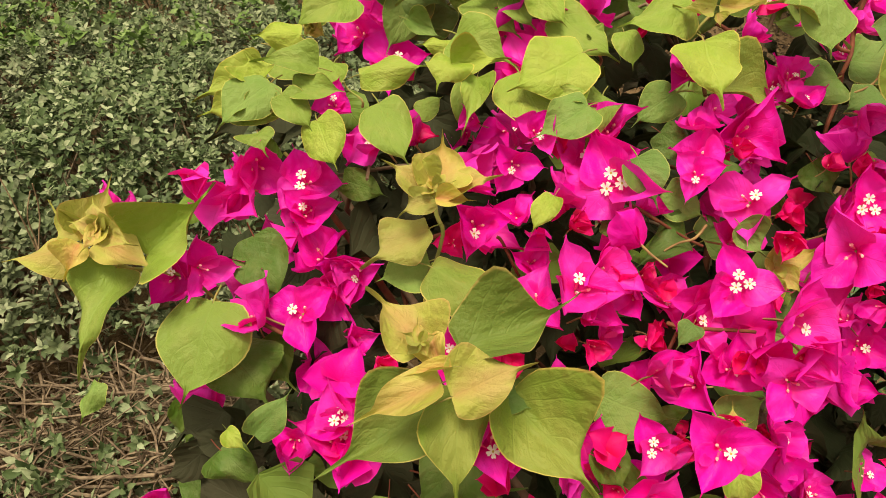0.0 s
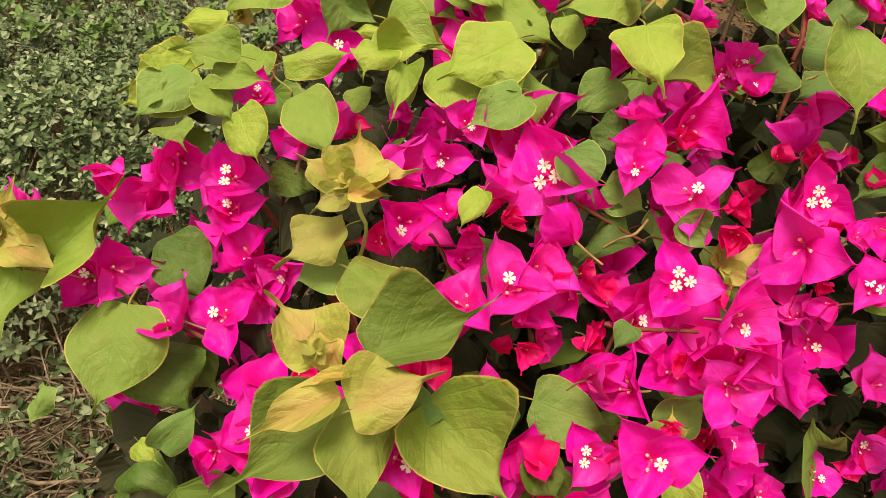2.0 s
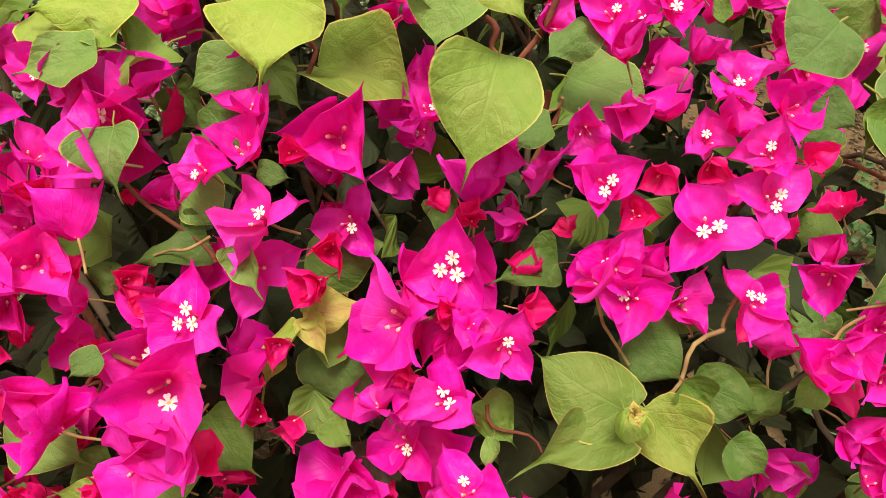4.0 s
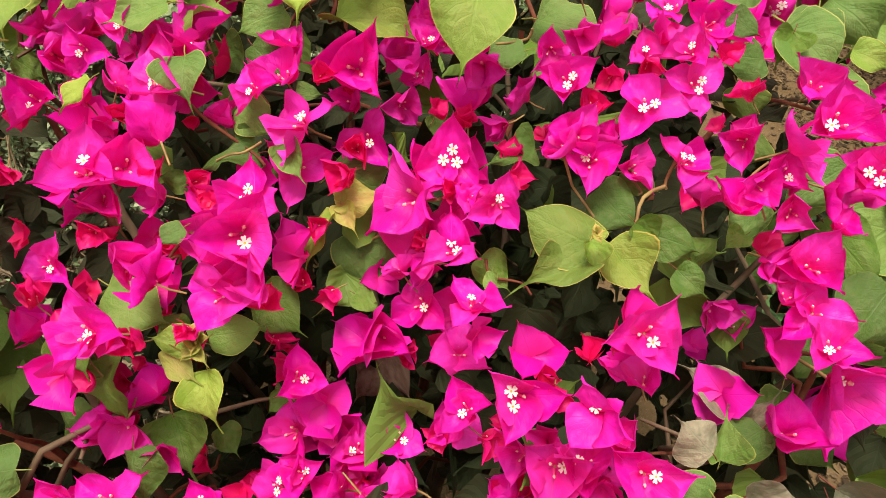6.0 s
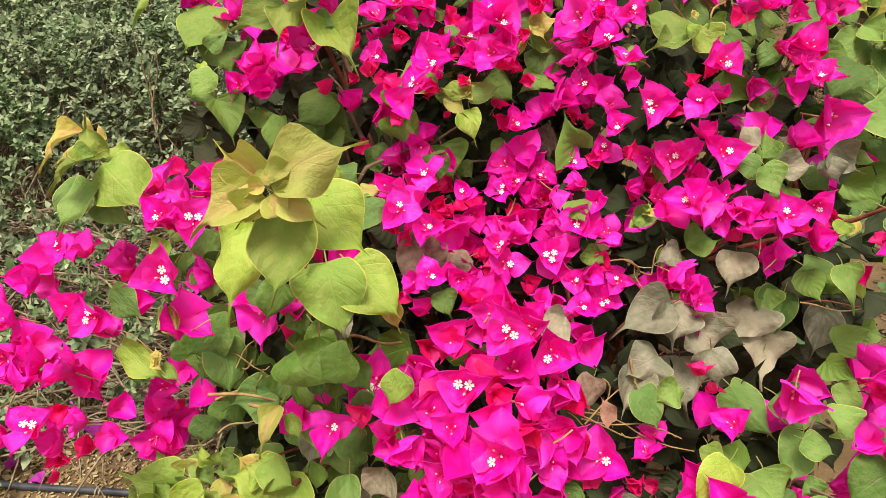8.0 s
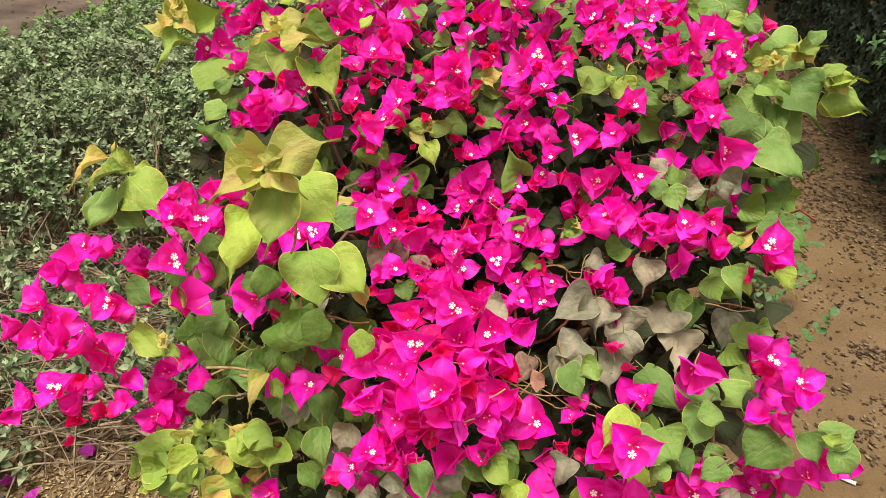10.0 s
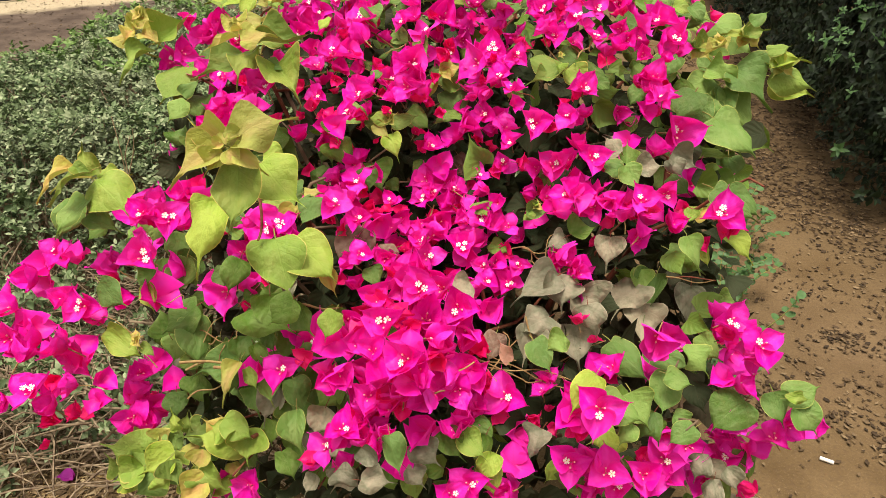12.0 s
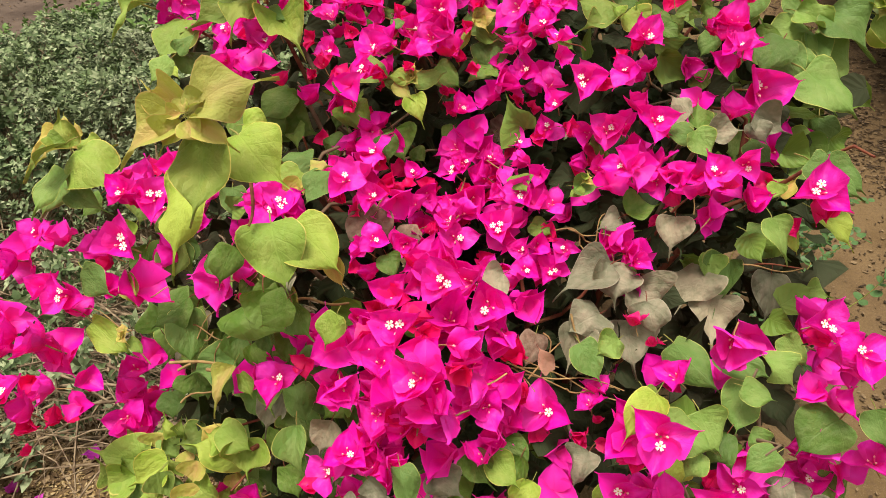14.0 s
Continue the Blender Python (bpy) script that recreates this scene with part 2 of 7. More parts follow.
def soil_material():
    """Pale trodden sand, browner where it is dug over beyond the low hedge, with shade painted in along the tall hedge.
    """
    m = Nodes("sandy_soil")
    where = m.add("NewGeometry").outputs["Position"]
    big, mid, fine = m.noise(0.9, 4.0, where), m.noise(7.0, 6.0, where), m.noise(140.0, 4.0, where)
    grit = m.noise(420.0, 2.0, where)
    c = m.mix(m.ramp(mid, 0.3, 0.7), (0.108, 0.068, 0.031), (0.185, 0.123, 0.062))
    c = m.mix(m.math("MULTIPLY", m.ramp(big, 0.45, 0.65), 0.4), c, (0.13, 0.083, 0.052))
    c = m.mix(m.math("MULTIPLY", m.ramp(fine, 0.45, 0.72), 0.5), c, (0.10, 0.063, 0.038))
    c = m.mix(m.math("MULTIPLY", m.ramp(grit, 0.58, 0.75), 0.36), c, (0.28, 0.21, 0.13))
    spot = m.add("SeparateXYZ", where)
    x = spot.outputs[0]
    dug = m.ramp(m.math("ADD", x, m.math("MULTIPLY", big, 0.8)), -1.05, -1.35)
    c = m.mix(dug, c, m.mix(m.ramp(mid, 0.35, 0.65), (0.065, 0.046, 0.036), (0.12, 0.088, 0.068)))
    # Litter-brown earth with the tall hedge's shade painted in along its foot.
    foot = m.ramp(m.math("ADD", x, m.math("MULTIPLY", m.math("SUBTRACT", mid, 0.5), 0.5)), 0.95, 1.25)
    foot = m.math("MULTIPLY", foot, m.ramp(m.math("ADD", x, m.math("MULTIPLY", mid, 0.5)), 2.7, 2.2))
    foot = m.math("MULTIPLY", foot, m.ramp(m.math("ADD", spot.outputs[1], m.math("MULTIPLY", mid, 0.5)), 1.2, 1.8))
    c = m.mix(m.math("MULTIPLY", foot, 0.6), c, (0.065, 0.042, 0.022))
    far = m.ramp(m.math("ADD", m.math("SUBTRACT", spot.outputs[1], m.math("MULTIPLY", x, 0.9)), m.math("MULTIPLY", mid, 0.3)), 5.95, 6.1)
    c = m.mix(far, c, m.mix(m.ramp(fine, 0.35, 0.65), (0.30, 0.24, 0.15), (0.47, 0.39, 0.27)))
    m.bump(m.math("ADD", m.math("MULTIPLY", mid, 1.0), m.math("ADD", m.math("MULTIPLY", fine, 0.35), m.math("MULTIPLY", grit, 0.1))), 0.7, 0.02)
    return m.finish(c, 0.95, 0.1)


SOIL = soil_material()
pipe = Nodes("black_polythene")
PIPE = pipe.finish(pipe.mix(pipe.ramp(pipe.noise(25.0, 4.0, pipe.add("NewGeometry").outputs["Position"]), 0.4, 0.7), (0.022, 0.026, 0.035), (0.075, 0.075, 0.075)), 0.45, 0.4)
paper = Nodes("paper_white")
PAPER = paper.finish(paper.mix(paper.noise(200.0, 2.0, paper.place()), (0.75, 0.7, 0.6), (0.85, 0.82, 0.76)), 0.8, 0.2)
PURPLE = bract_material("faded_purple_bract_skin", (0.42, 0.03, 0.36), (0.5, 0.05, 0.42), (0.3, 0.02, 0.2))
DRY_STEM = bark_material("dry_straw_stem", (0.36, 0.27, 0.16), (0.25, 0.17, 0.10), 150.0)
WIRE = bark_material("rusty_wire", (0.3, 0.2, 0.12), (0.4, 0.32, 0.22), 300.0)


# ---- mesh helpers ----
class Build:
    """Vertices and faces of one mesh, with UVs and material slots."""

    def __init__(self):
        self.verts, self.faces, self.uvs, self.slots = [], [], [], []

    def grid(self, rows, uvs=None, slot=0):
        start, nu = len(self.verts), len(rows[0])
        for row in rows:
            self.verts += [tuple(p) for p in row]
        self.uvs += [uv for row in uvs for uv in row] if uvs else [(0.5, 0.5)] * (nu * len(rows))
        for j in range(len(rows) - 1):
            for i in range(nu - 1):
                a = start + j * nu + i
                self.faces.append((a, a + 1, a + nu + 1, a + nu))
                self.slots.append(slot)

    def tube(self, pts, r0, r1, sides=6, slot=0):
        pts = [Vector(p) for p in pts]
        rows, side = [], None
        for k, p in enumerate(pts):
            d = (pts[min(k + 1, len(pts) - 1)] - pts[max(k - 1, 0)]).normalized()
            if side is None:
                side = d.orthogonal().normalized()
            side = (side - d * side.dot(d)).normalized()
            other, r = d.cross(side), r0 + (r1 - r0) * k / (len(pts) - 1)
            rows.append([p + (side * math.cos(a) + other * math.sin(a)) * r for a in (2 * math.pi * s / sides for s in range(sides + 1))])
        self.grid(rows, None, slot)
        for row, p in ((rows[0], pts[0]), (rows[-1], pts[-1])):
            start = len(self.verts)
            self.verts += [tuple(q) for q in row[:-1]]
            self.uvs += [(0.5, 0.5)] * sides
            self.faces.append(tuple(range(start, start + sides)))
            self.slots.append(slot)

    def mesh(self, name, *materials):
        me = bpy.data.meshes.new(name)
        me.from_pydata(self.verts, [], self.faces)
        layer = me.uv_layers.new(name="UVMap")
        loops = np.empty(len(me.loops), dtype=np.int32)
        me.loops.foreach_get("vertex_index", loops)
        layer.data.foreach_set("uv", np.array(self.uvs, dtype=np.float32)[loops].ravel())
        for m in materials:
            me.materials.append(m)
        me.polygons.foreach_set("material_index", np.array(self.slots, dtype=np.int32))
        me.polygons.foreach_set("use_smooth", np.ones(len(self.faces), dtype=bool))
        me.update()
        return me


def part(name, me, parent, m=None, label=""):
    ob = new(name, me)
    ob.parent = parent
    if m is not None:
        ob.matrix_basis = m
    return tagged(ob, label)


def bend(a, b, sag=0.0, wobble=0.0, steps=8, rng=random):
    """A bent line from a to b."""
    a, b = Vector(a), Vector(b)
    mid = [Vector((rng.uniform(-1, 1), rng.uniform(-1, 1), rng.uniform(-1, 1))) * wobble for _ in range(2)]
    out = []
    for k in range(steps + 1):
        s = k / steps
        p = a.lerp(b, s) + Vector((0, 0, 1)) * sag * 4 * s * (1 - s)
        out.append(p + mid[0] * math.sin(math.pi * s) + mid[1] * math.sin(2 * math.pi * s))
    return out


def blade(seed, nu, nv, heart, fold, curl, wave, tip, cup=0.0, twist=0.0, lobe=0.22):
    """A leaf or bract of length 1 along +y and width 1, with its face to +z: rounded at the foot, drawn out to a point.
    heart: where it is widest; fold: how far the halves rise to a V; cup: the same, rounded; curl: how far it arches; wave: the ripple of its rim."""
    rng = random.Random(seed)
    ph, k, lean = rng.uniform(0, 6.28), rng.uniform(0.95, 1.6), rng.uniform(-0.09, 0.09)
    ph2, uneven, hook = rng.uniform(0, 6.28), rng.uniform(-0.08, 0.08), rng.uniform(-0.10, 0.10)
    end = 1.0 - 0.2 * tip
    fall = 0.6 * (1 - heart) / heart
    peak = heart ** 0.6 * (1 - heart) ** fall
    rows, uvs = [], []
    for j in range(nv):
        v = j / (nv - 1)
        s = 0.3 * v + 0.7 * (0.5 - 0.5 * math.cos(math.pi * v))
        q = min(s / end, 1.0)
        body = 0.5 * q ** 0.6 * (1 - q) ** fall / peak
        point = 0.075 * tip ** 0.5 * (1 - s) ** 0.8 * min(1.0, 2.0 * s)
        half = max(math.hypot(body, point), 0.014 if j == 0 else 0.002)
        bow = 0.85 * curl * (s - s * s)
        row, ruv = [], []
        for i in range(nu):
            u = 2 * i / (nu - 1) - 1
            u = u * (1.25 - 0.25 * abs(u))
            a, side = abs(u), 1.0 if u > 0 else -1.0
            rim = math.sin(k * 6.0 * s + ph + (2.6 if u > 0 else 0.0))
            x = half * u * (1 + uneven * side + 0.32 * wave * rim * a) + lean * math.sin(2.4 * s) + hook * tip * max(0.0, s - 0.6) ** 2 * 4
            y = s - lobe * (1 - s) ** 6 * a ** 1.4 * min(1.0, 9 * s + 0.12)
            z = bow + 2 * half * (fold * a ** 1.25 + cup * a * a)
            z += wave * a ** 2.2 * 1.7 * half * rim * (1 - 0.4 * s ** 3)
            z += 0.3 * wave * math.sin(4.2 * s + ph2) * (1 - a * a) * min(1.0, 4 * s)
            z += twist * u * half * 2 * (s - 0.3)
            row.append((x, y, z))
            ruv.append((0.5 + 0.5 * u, s))
        rows.append(row)
        uvs.append(ruv)
    return rows, uvs


# ---- ground ----
def ground():
    """One sheet, finely uneven near the bush, out to the horizon."""
    def axis(lo, hi):
        near = list(np.arange(lo, hi + 1e-6, 0.05))
        far = [1.5 * 1.7 ** k for k in range(10)]
        return [lo - f for f in reversed(far)] + near + [hi + f for f in far]
    xs, ys = axis(-2.5, 2.5), axis(-1.2, 4.5)
    b = Build()
    rows = []
    for y in ys:
        row = []
        for x in xs:
            z = 0.012 * noise.noise((x * 1.7, y * 1.7, 3.0)) + 0.006 * noise.noise((x * 7, y * 7, 9.0)) if abs(x) < 6 and abs(y) < 8 else 0.0
            row.append((x, y, z - 0.004))
        rows.append(row)
    b.grid(rows)
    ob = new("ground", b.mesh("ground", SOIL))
    tagged(ob, "dry sandy brown soil with scattered leaf litter", "ground", kind="structure")


def height(x, y):
    return 0.012 * noise.noise((x * 1.7, y * 1.7, 3.0)) + 0.006 * noise.noise((x * 7, y * 7, 9.0)) - 0.004


ground()


def scatter(name, spots, size, material, label, category, seed):
    """Small curled flakes lying on the soil, as one mesh."""
    rng = random.Random(seed)
    b = Build()
    for x, y in spots:
        r, a = size * rng.uniform(0.35, 1.3), rng.uniform(0, 6.28)
        w, lift = r * rng.uniform(0.3, 0.75), r * rng.uniform(0.1, 0.6)
        z = height(x, y) + 0.0025
        c, s = math.cos(a), math.sin(a)
        tilt = rng.uniform(-0.4, 0.4)
        rows = []
        for j, (v, h) in enumerate(((-1, 0.25), (0, 1.0), (1, 0.2))):
            rows.append([(x + r * v * c - w * h * u * s, y + r * v * s + w * h * u * c, z + lift * (abs(u) * 0.6 + abs(v) * 0.5) + max(0, tilt * u) * w) for u in (-1, 0, 1)])
        b.grid(rows)
    ob = new(name, b.mesh(name, material))
    tagged(ob, label, category, kind="stuff")


rng = random.Random(11)
spots = []
while len(spots) < 13000:
    x, y = rng.uniform(0.35, 1.9), rng.uniform(-0.4, 3.4)
    if noise.noise((x * 3.1, y * 2.3, 1.0)) + 0.6 * noise.noise((x * 9, y * 9, 5.0)) + 0.42 * (x - 0.98) + 0.1 * max(0.0, y - 1.3) > 0.16 * rng.uniform(0.2, 2.2):
        spots.append((x, y))
spots += [(rng.uniform(0.4, 1.6), rng.uniform(-0.4, 2.8)) for _ in range(2600)]
for _ in range(95):
    cx, cy, wide = rng.uniform(0.5, 1.5), rng.uniform(-0.2, 2.6), rng.uniform(0.02, 0.07)
    spots += [(rng.gauss(cx, wide), rng.gauss(cy, wide)) for _ in range(rng.randint(20, 110))]
spots += [(rng.uniform(0.85, 1.5), rng.uniform(1.45, 3.3)) for _ in range(2600)]
spots += [(rng.uniform(-3.2, -1.5), rng.uniform(0.8, 4.5)) for _ in range(3500)]
scatter("leaf_litter", spots, 0.0062, LITTER, "crumbled dry brown leaf litter on the soil path", "leaf litter", 12)
rng = random.Random(13)
spots = [(rng.gauss(-0.35, 0.32), rng.gauss(0.08, 0.17)) for _ in range(13000)]
scatter("bark_chips", spots, 0.0036, CHIPS, "pale straw-coloured chips and dry husks on the soil", "mulch", 14)
spots = [(rng.gauss(-0.45, 0.3), rng.gauss(0.25, 0.3)) for _ in range(1500)] + [(rng.uniform(-1.3, -0.15), rng.gauss(0.55, 0.16)) for _ in range(4200)] + [(rng.uniform(-1.0, -0.1), rng.gauss(0.33, 0.09)) for _ in range(3000)]
scatter("dry_leaves", spots, 0.0075, DRY, "dry brown fallen leaves under the hedge", "leaf litter", 15)


# ---- hedges ----
def foliage(name, parent, n, where, size, material, seed, up=0.6):
    """Many small pointed leaves in tufts round their shoot tips, joined; where(rng) gives a place and the way out."""
    rng = random.Random(seed)
    b = Build()
    while n > 0:
        p, out = where(rng)
        axis = (Vector(out) + Vector((rng.gauss(0, 0.45), rng.gauss(0, 0.45), rng.gauss(0, 0.25)))).normalized()
        side = axis.orthogonal().normalized()
        turn, scale, count = rng.uniform(0, 6.28), size * rng.uniform(0.6, 1.2), rng.randint(5, 9)
        for k in range(count):
            n -= 1
            a = turn + 2.4 * k
            rise = rng.uniform(-0.2, 0.6) + 0.9 * k / count
            d = (side * math.cos(a) + axis.cross(side) * math.sin(a) + axis * rise).normalized()
            s = d.cross(axis + Vector((rng.gauss(0, 0.2), rng.gauss(0, 0.2), rng.gauss(0, 0.2)))).normalized()
            f = s.cross(d)
            L = scale * rng.uniform(0.65, 1.15) * (1.0 - 0.35 * k / count)
            w = L * rng.uniform(0.22, 0.34)
            q = Vector(p) + axis * scale * 0.8 * (k / count - 0.8)
            rows = []
            for v, h in ((0.0, 0.12), (0.28, 0.85), (0.62, 0.9), (1.0, 0.05)):
                c = q + d * L * v - f * L * 0.25 * v * v
                rows.append([c - s * w * h + f * w * 0.35 * h, c, c + s * w * h + f * w * 0.35 * h])
            b.grid(rows)
    return part(name, b.mesh(name, material), parent)


def twigs(name, parent, n, ends, material, seed, r=0.0025, label=""):
    rng = random.Random(seed)
    b = Build()
    for _ in range(n):
        a, e = ends(rng)
        k = r * rng.uniform(0.5, 1.5)
        b.tube(bend(a, e, 0.0, 0.02, 5, rng), k, k * 0.4, 4)
    return part(name, b.mesh(name, material), parent, None, label)


def low_hedge():
    hedge = new("low_hedge")
    tagged(hedge, "low clipped hedge of small dusty grey-green leaves", "hedge", kind="stuff")

    def top(x, y):
        t = 0.36 + 0.05 * noise.noise((x * 2.2, y * 2.2, 7.0)) + 0.035 * noise.noise((x * 7, y * 7, 2.0))
        front = 0.58 + 0.14 * max(0.0, min(1.0, (x + 0.9) / 0.4)) + 0.08 * noise.noise((x * 2.5, 4.0, 1.0))
        edge = min(1.0, max(0.0, (y - front) / 0.3)) * min(1.0, max(0.0, (x + 1.62) / 0.3))
        return t * (0.25 + 0.75 * math.sqrt(edge))

    def inside(rng):
        while True:
            x, y = rng.uniform(-1.62, 0.25), rng.uniform(0.46, 3.0)
            if y < 0.9 and x > -0.3 + 0.2 * (y - 0.4):
                continue
            thin = max(0.06, min(1.0, (y - 0.56 - 0.14 * max(0.0, min(1.0, (x + 0.9) / 0.4))) / 0.14))
            if rng.random() < thin * max(0.12, 1.2 - 0.42 * y):
                return x, y

    def leaf_spot(rng):
        x, y = inside(rng)
        return (x, y, max(0.02, top(x, y) - abs(rng.gauss(0, 0.028 if rng.random() < 0.5 else 0.15)))), (0, -0.15, 1)

    def low_spot(rng):
        x, y = rng.uniform(-1.5, -0.2), rng.gauss(0.41, 0.13)
        if x > -0.6 and y < 0.22:
            y = 0.44 - y
        return (x, y, rng.uniform(0.01, 0.2)), (0, -0.7, 0.5)
    foliage("leaves", hedge, 110000, leaf_spot, 0.0205, HEDGE_LEAF, 21)
    def tuft(rng):
        return (rng.gauss(-0.56, 0.035), rng.gauss(0.13, 0.05), rng.uniform(0.02, 0.12)), (0, -0.3, 1)
    def sprig(rng):
        x, y = rng.uniform(-1.6, -0.1), rng.uniform(1.3, 2.9)
        return (x, y, top(x, y) + rng.uniform(0.0, 0.035)), (0, 0, 1)
    foliage("upright_sprigs", hedge, 5200, sprig, 0.026, SPRIG_LEAF, 27)
    foliage("outlying_leaves", hedge, 260, tuft, 0.024, HEDGE_LEAF, 26)
    foliage("lower_leaves", hedge, 11500, low_spot, 0.022, HEDGE_LEAF, 22)

    def twig(rng):
        x, y = inside(rng)
        return (x + rng.gauss(0, 0.1), y + rng.gauss(0, 0.1), 0.01), (x, y, top(x, y) - 0.02)

    def dead(rng):
        x, y = rng.uniform(-1.4, -0.1), rng.uniform(0.22, 0.72)
        return (x, y, rng.uniform(0.0, 0.16)), (x + rng.gauss(0.0, 0.15), y + rng.gauss(0, 0.09), rng.uniform(0.005, 0.17))
    twigs("twigs", hedge, 900, twig, GREY_TWIG, 23)
    rng = random.Random(25)
    for a, e in (((-0.60, 0.76, 0.2), (-0.625, 0.80, 0.44)), ((-0.60, 0.76, 0.25), (-0.575, 0.79, 0.42)), ((-0.605, 0.765, 0.27), (-0.59, 0.80, 0.40)), ((-1.0, 0.62, 0.1), (-1.06, 0.66, 0.33))):
        b = Build()
        b.tube(bend(a, e, 0.0, 0.012, 6, rng), 0.0017, 0.0009, 6)
        part("dry_stem", b.mesh("dry_stem", DRY_STEM), hedge, None, "dry straw-coloured stem")
    twigs("bare_twigs", hedge, 1900, dead, GREY_TWIG, 24, 0.0021, "bare grey-brown twigs under the hedge")


def dark_hedge():
    hedge = new("dark_hedge")
    tagged(hedge, "tall dark green hedge in shade beside the path", "hedge", kind="stuff")

    def spot(rng):
        y, z = rng.uniform(1.5, 5.2), rng.uniform(0.03, 1.25)
        x = 1.13 + 0.10 * max(0.0, 1.0 - 3.5 * z) + 0.08 * noise.noise((y * 2.5, z * 2.5, 3.0)) + 0.07 * noise.noise((y * 8, z * 8, 1.0)) + abs(rng.gauss(0, 0.13)) + 0.03 * (1 - z)
        return (x, y, z), (-1, -0.2, 0.3)

    def end(rng):
        x, z = rng.uniform(1.2, 2.2), rng.uniform(0.03, 1.25)
        return (x, 1.5 + 0.1 * noise.noise((x * 3, z * 3, 0.0)) + abs(rng.gauss(0, 0.05)), z), (0, -1, 0.3)

    def over(rng):
        x, y = rng.uniform(1.18, 2.2), rng.uniform(1.5, 5.2)
        return (x, y, 1.24 + 0.05 * noise.noise((x * 3, y * 3, 0.0)) - abs(rng.gauss(0, 0.04))), (0, 0, 1)
    foliage("side_leaves", hedge, 26000, spot, 0.034, SHADED_LEAF, 31)
    # Added backing of larger leaves that keeps the gaps of the hedge dark.
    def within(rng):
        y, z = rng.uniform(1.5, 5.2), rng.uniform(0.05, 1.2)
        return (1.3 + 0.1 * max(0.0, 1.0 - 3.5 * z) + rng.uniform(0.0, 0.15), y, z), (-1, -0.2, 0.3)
    foliage("inner_leaves", hedge, 13000, within, 0.065, SHADED_LEAF, 36)
    foliage("end_leaves", hedge, 4500, end, 0.034, SHADED_LEAF, 32)
    foliage("top_leaves", hedge, 15000, over, 0.036, SHADED_LEAF, 33)

    def near_shoots(rng):
        return (rng.gauss(1.1, 0.05), rng.gauss(1.68, 0.09), rng.gauss(0.5, 0.09)), (-0.7, -0.5, 0.5)
    foliage("young_leaves", hedge, 170, near_shoots, 0.026, WEED_LEAF, 35)

    def stem(rng):
        y = rng.uniform(1.6, 5.1)
        x = rng.uniform(1.45, 2.1)
        return (x, y, 0.0), (x + rng.gauss(0, 0.1), y + rng.gauss(0, 0.1), 1.15)
    twigs("stems", hedge, 160, stem, BARK, 34, 0.006)


low_hedge()
dark_hedge()


# ---- the bougainvillea ----
BUSH = new("bougainvillea_bush")
BUSH.location = (0.2, 0.22, 0.0)
tagged(BUSH, "sprawling bougainvillea bush full of magenta bracts and lime-green young leaves", "flowering bush")
HOME = Vector(BUSH.location)
FACING = Vector((-0.03, -0.62, 0.78)).normalized()
rnd = random.Random(5)

# Leaf blades: wide, long, hooked and wavy ones in every skin.
FORMS = (
    dict(heart=0.34, fold=0.16, curl=0.30, wave=0.20, tip=1.0, cup=-0.08),
    dict(heart=0.33, fold=0.24, curl=0.45, wave=0.22, tip=1.2, cup=-0.04, twist=0.18),
    dict(heart=0.37, fold=0.10, curl=0.22, wave=0.16, tip=0.7, cup=-0.14, lobe=0.3),
    dict(heart=0.34, fold=0.26, curl=-0.14, wave=0.26, tip=1.3, cup=0.05, twist=-0.2),
    dict(heart=0.36, fold=-0.18, curl=0.40, wave=0.18, tip=1.0, cup=-0.06),
    dict(heart=0.32, fold=0.32, curl=0.55, wave=0.26, tip=1.5, cup=-0.08, twist=0.25),
    dict(heart=0.35, fold=0.20, curl=0.35, wave=0.34, tip=1.3, cup=-0.1, twist=-0.25),
    dict(heart=0.37, fold=0.14, curl=0.26, wave=0.13, tip=0.8, cup=-0.16),
    dict(heart=0.33, fold=0.42, curl=0.28, wave=0.20, tip=1.2, cup=0.0),
    dict(heart=0.35, fold=0.32, curl=0.14, wave=0.40, tip=1.5, cup=0.06, twist=0.25),
    dict(heart=0.36, fold=0.18, curl=0.65, wave=0.38, tip=1.4, cup=-0.12, twist=-0.3),
)


def leaf_mesh(form, skin, nu=11, nv=17, stalk=True):
    b = Build()
    rows, uvs = blade(100 + form, nu, nv, **FORMS[form])
    b.grid(rows, uvs, 0)
    if stalk:
        b.tube([(0, 0.03, -0.012), (0.0, -0.1, -0.02), (0.0, -0.24, -0.10)], 0.014, 0.012, 5, 1)
    return b.mesh("leaf", LEAF[skin], STEM_RED if skin in "dki" else STEM_GREEN)


LEAVES = {(f, s): leaf_mesh(f, s) for f in range(len(FORMS)) for s in LEAF}


def frame_of(y, z):
    """A turn whose +y is y and whose +z lies towards z."""
    y = Vector(y).normalized()
    x = y.cross(Vector(z))
    x = x.normalized() if x.length > 1e-4 else y.orthogonal().normalized()
    return Matrix((x, y, x.cross(y))).transposed()


SKIN_LABELS = {"o": "bronze-tinted young leaf", "k": "dusty grey-green leaf", "p": "withered pinkish-brown leaf", "b": "dry brown leaf", "y": "lime-green young leaf"}


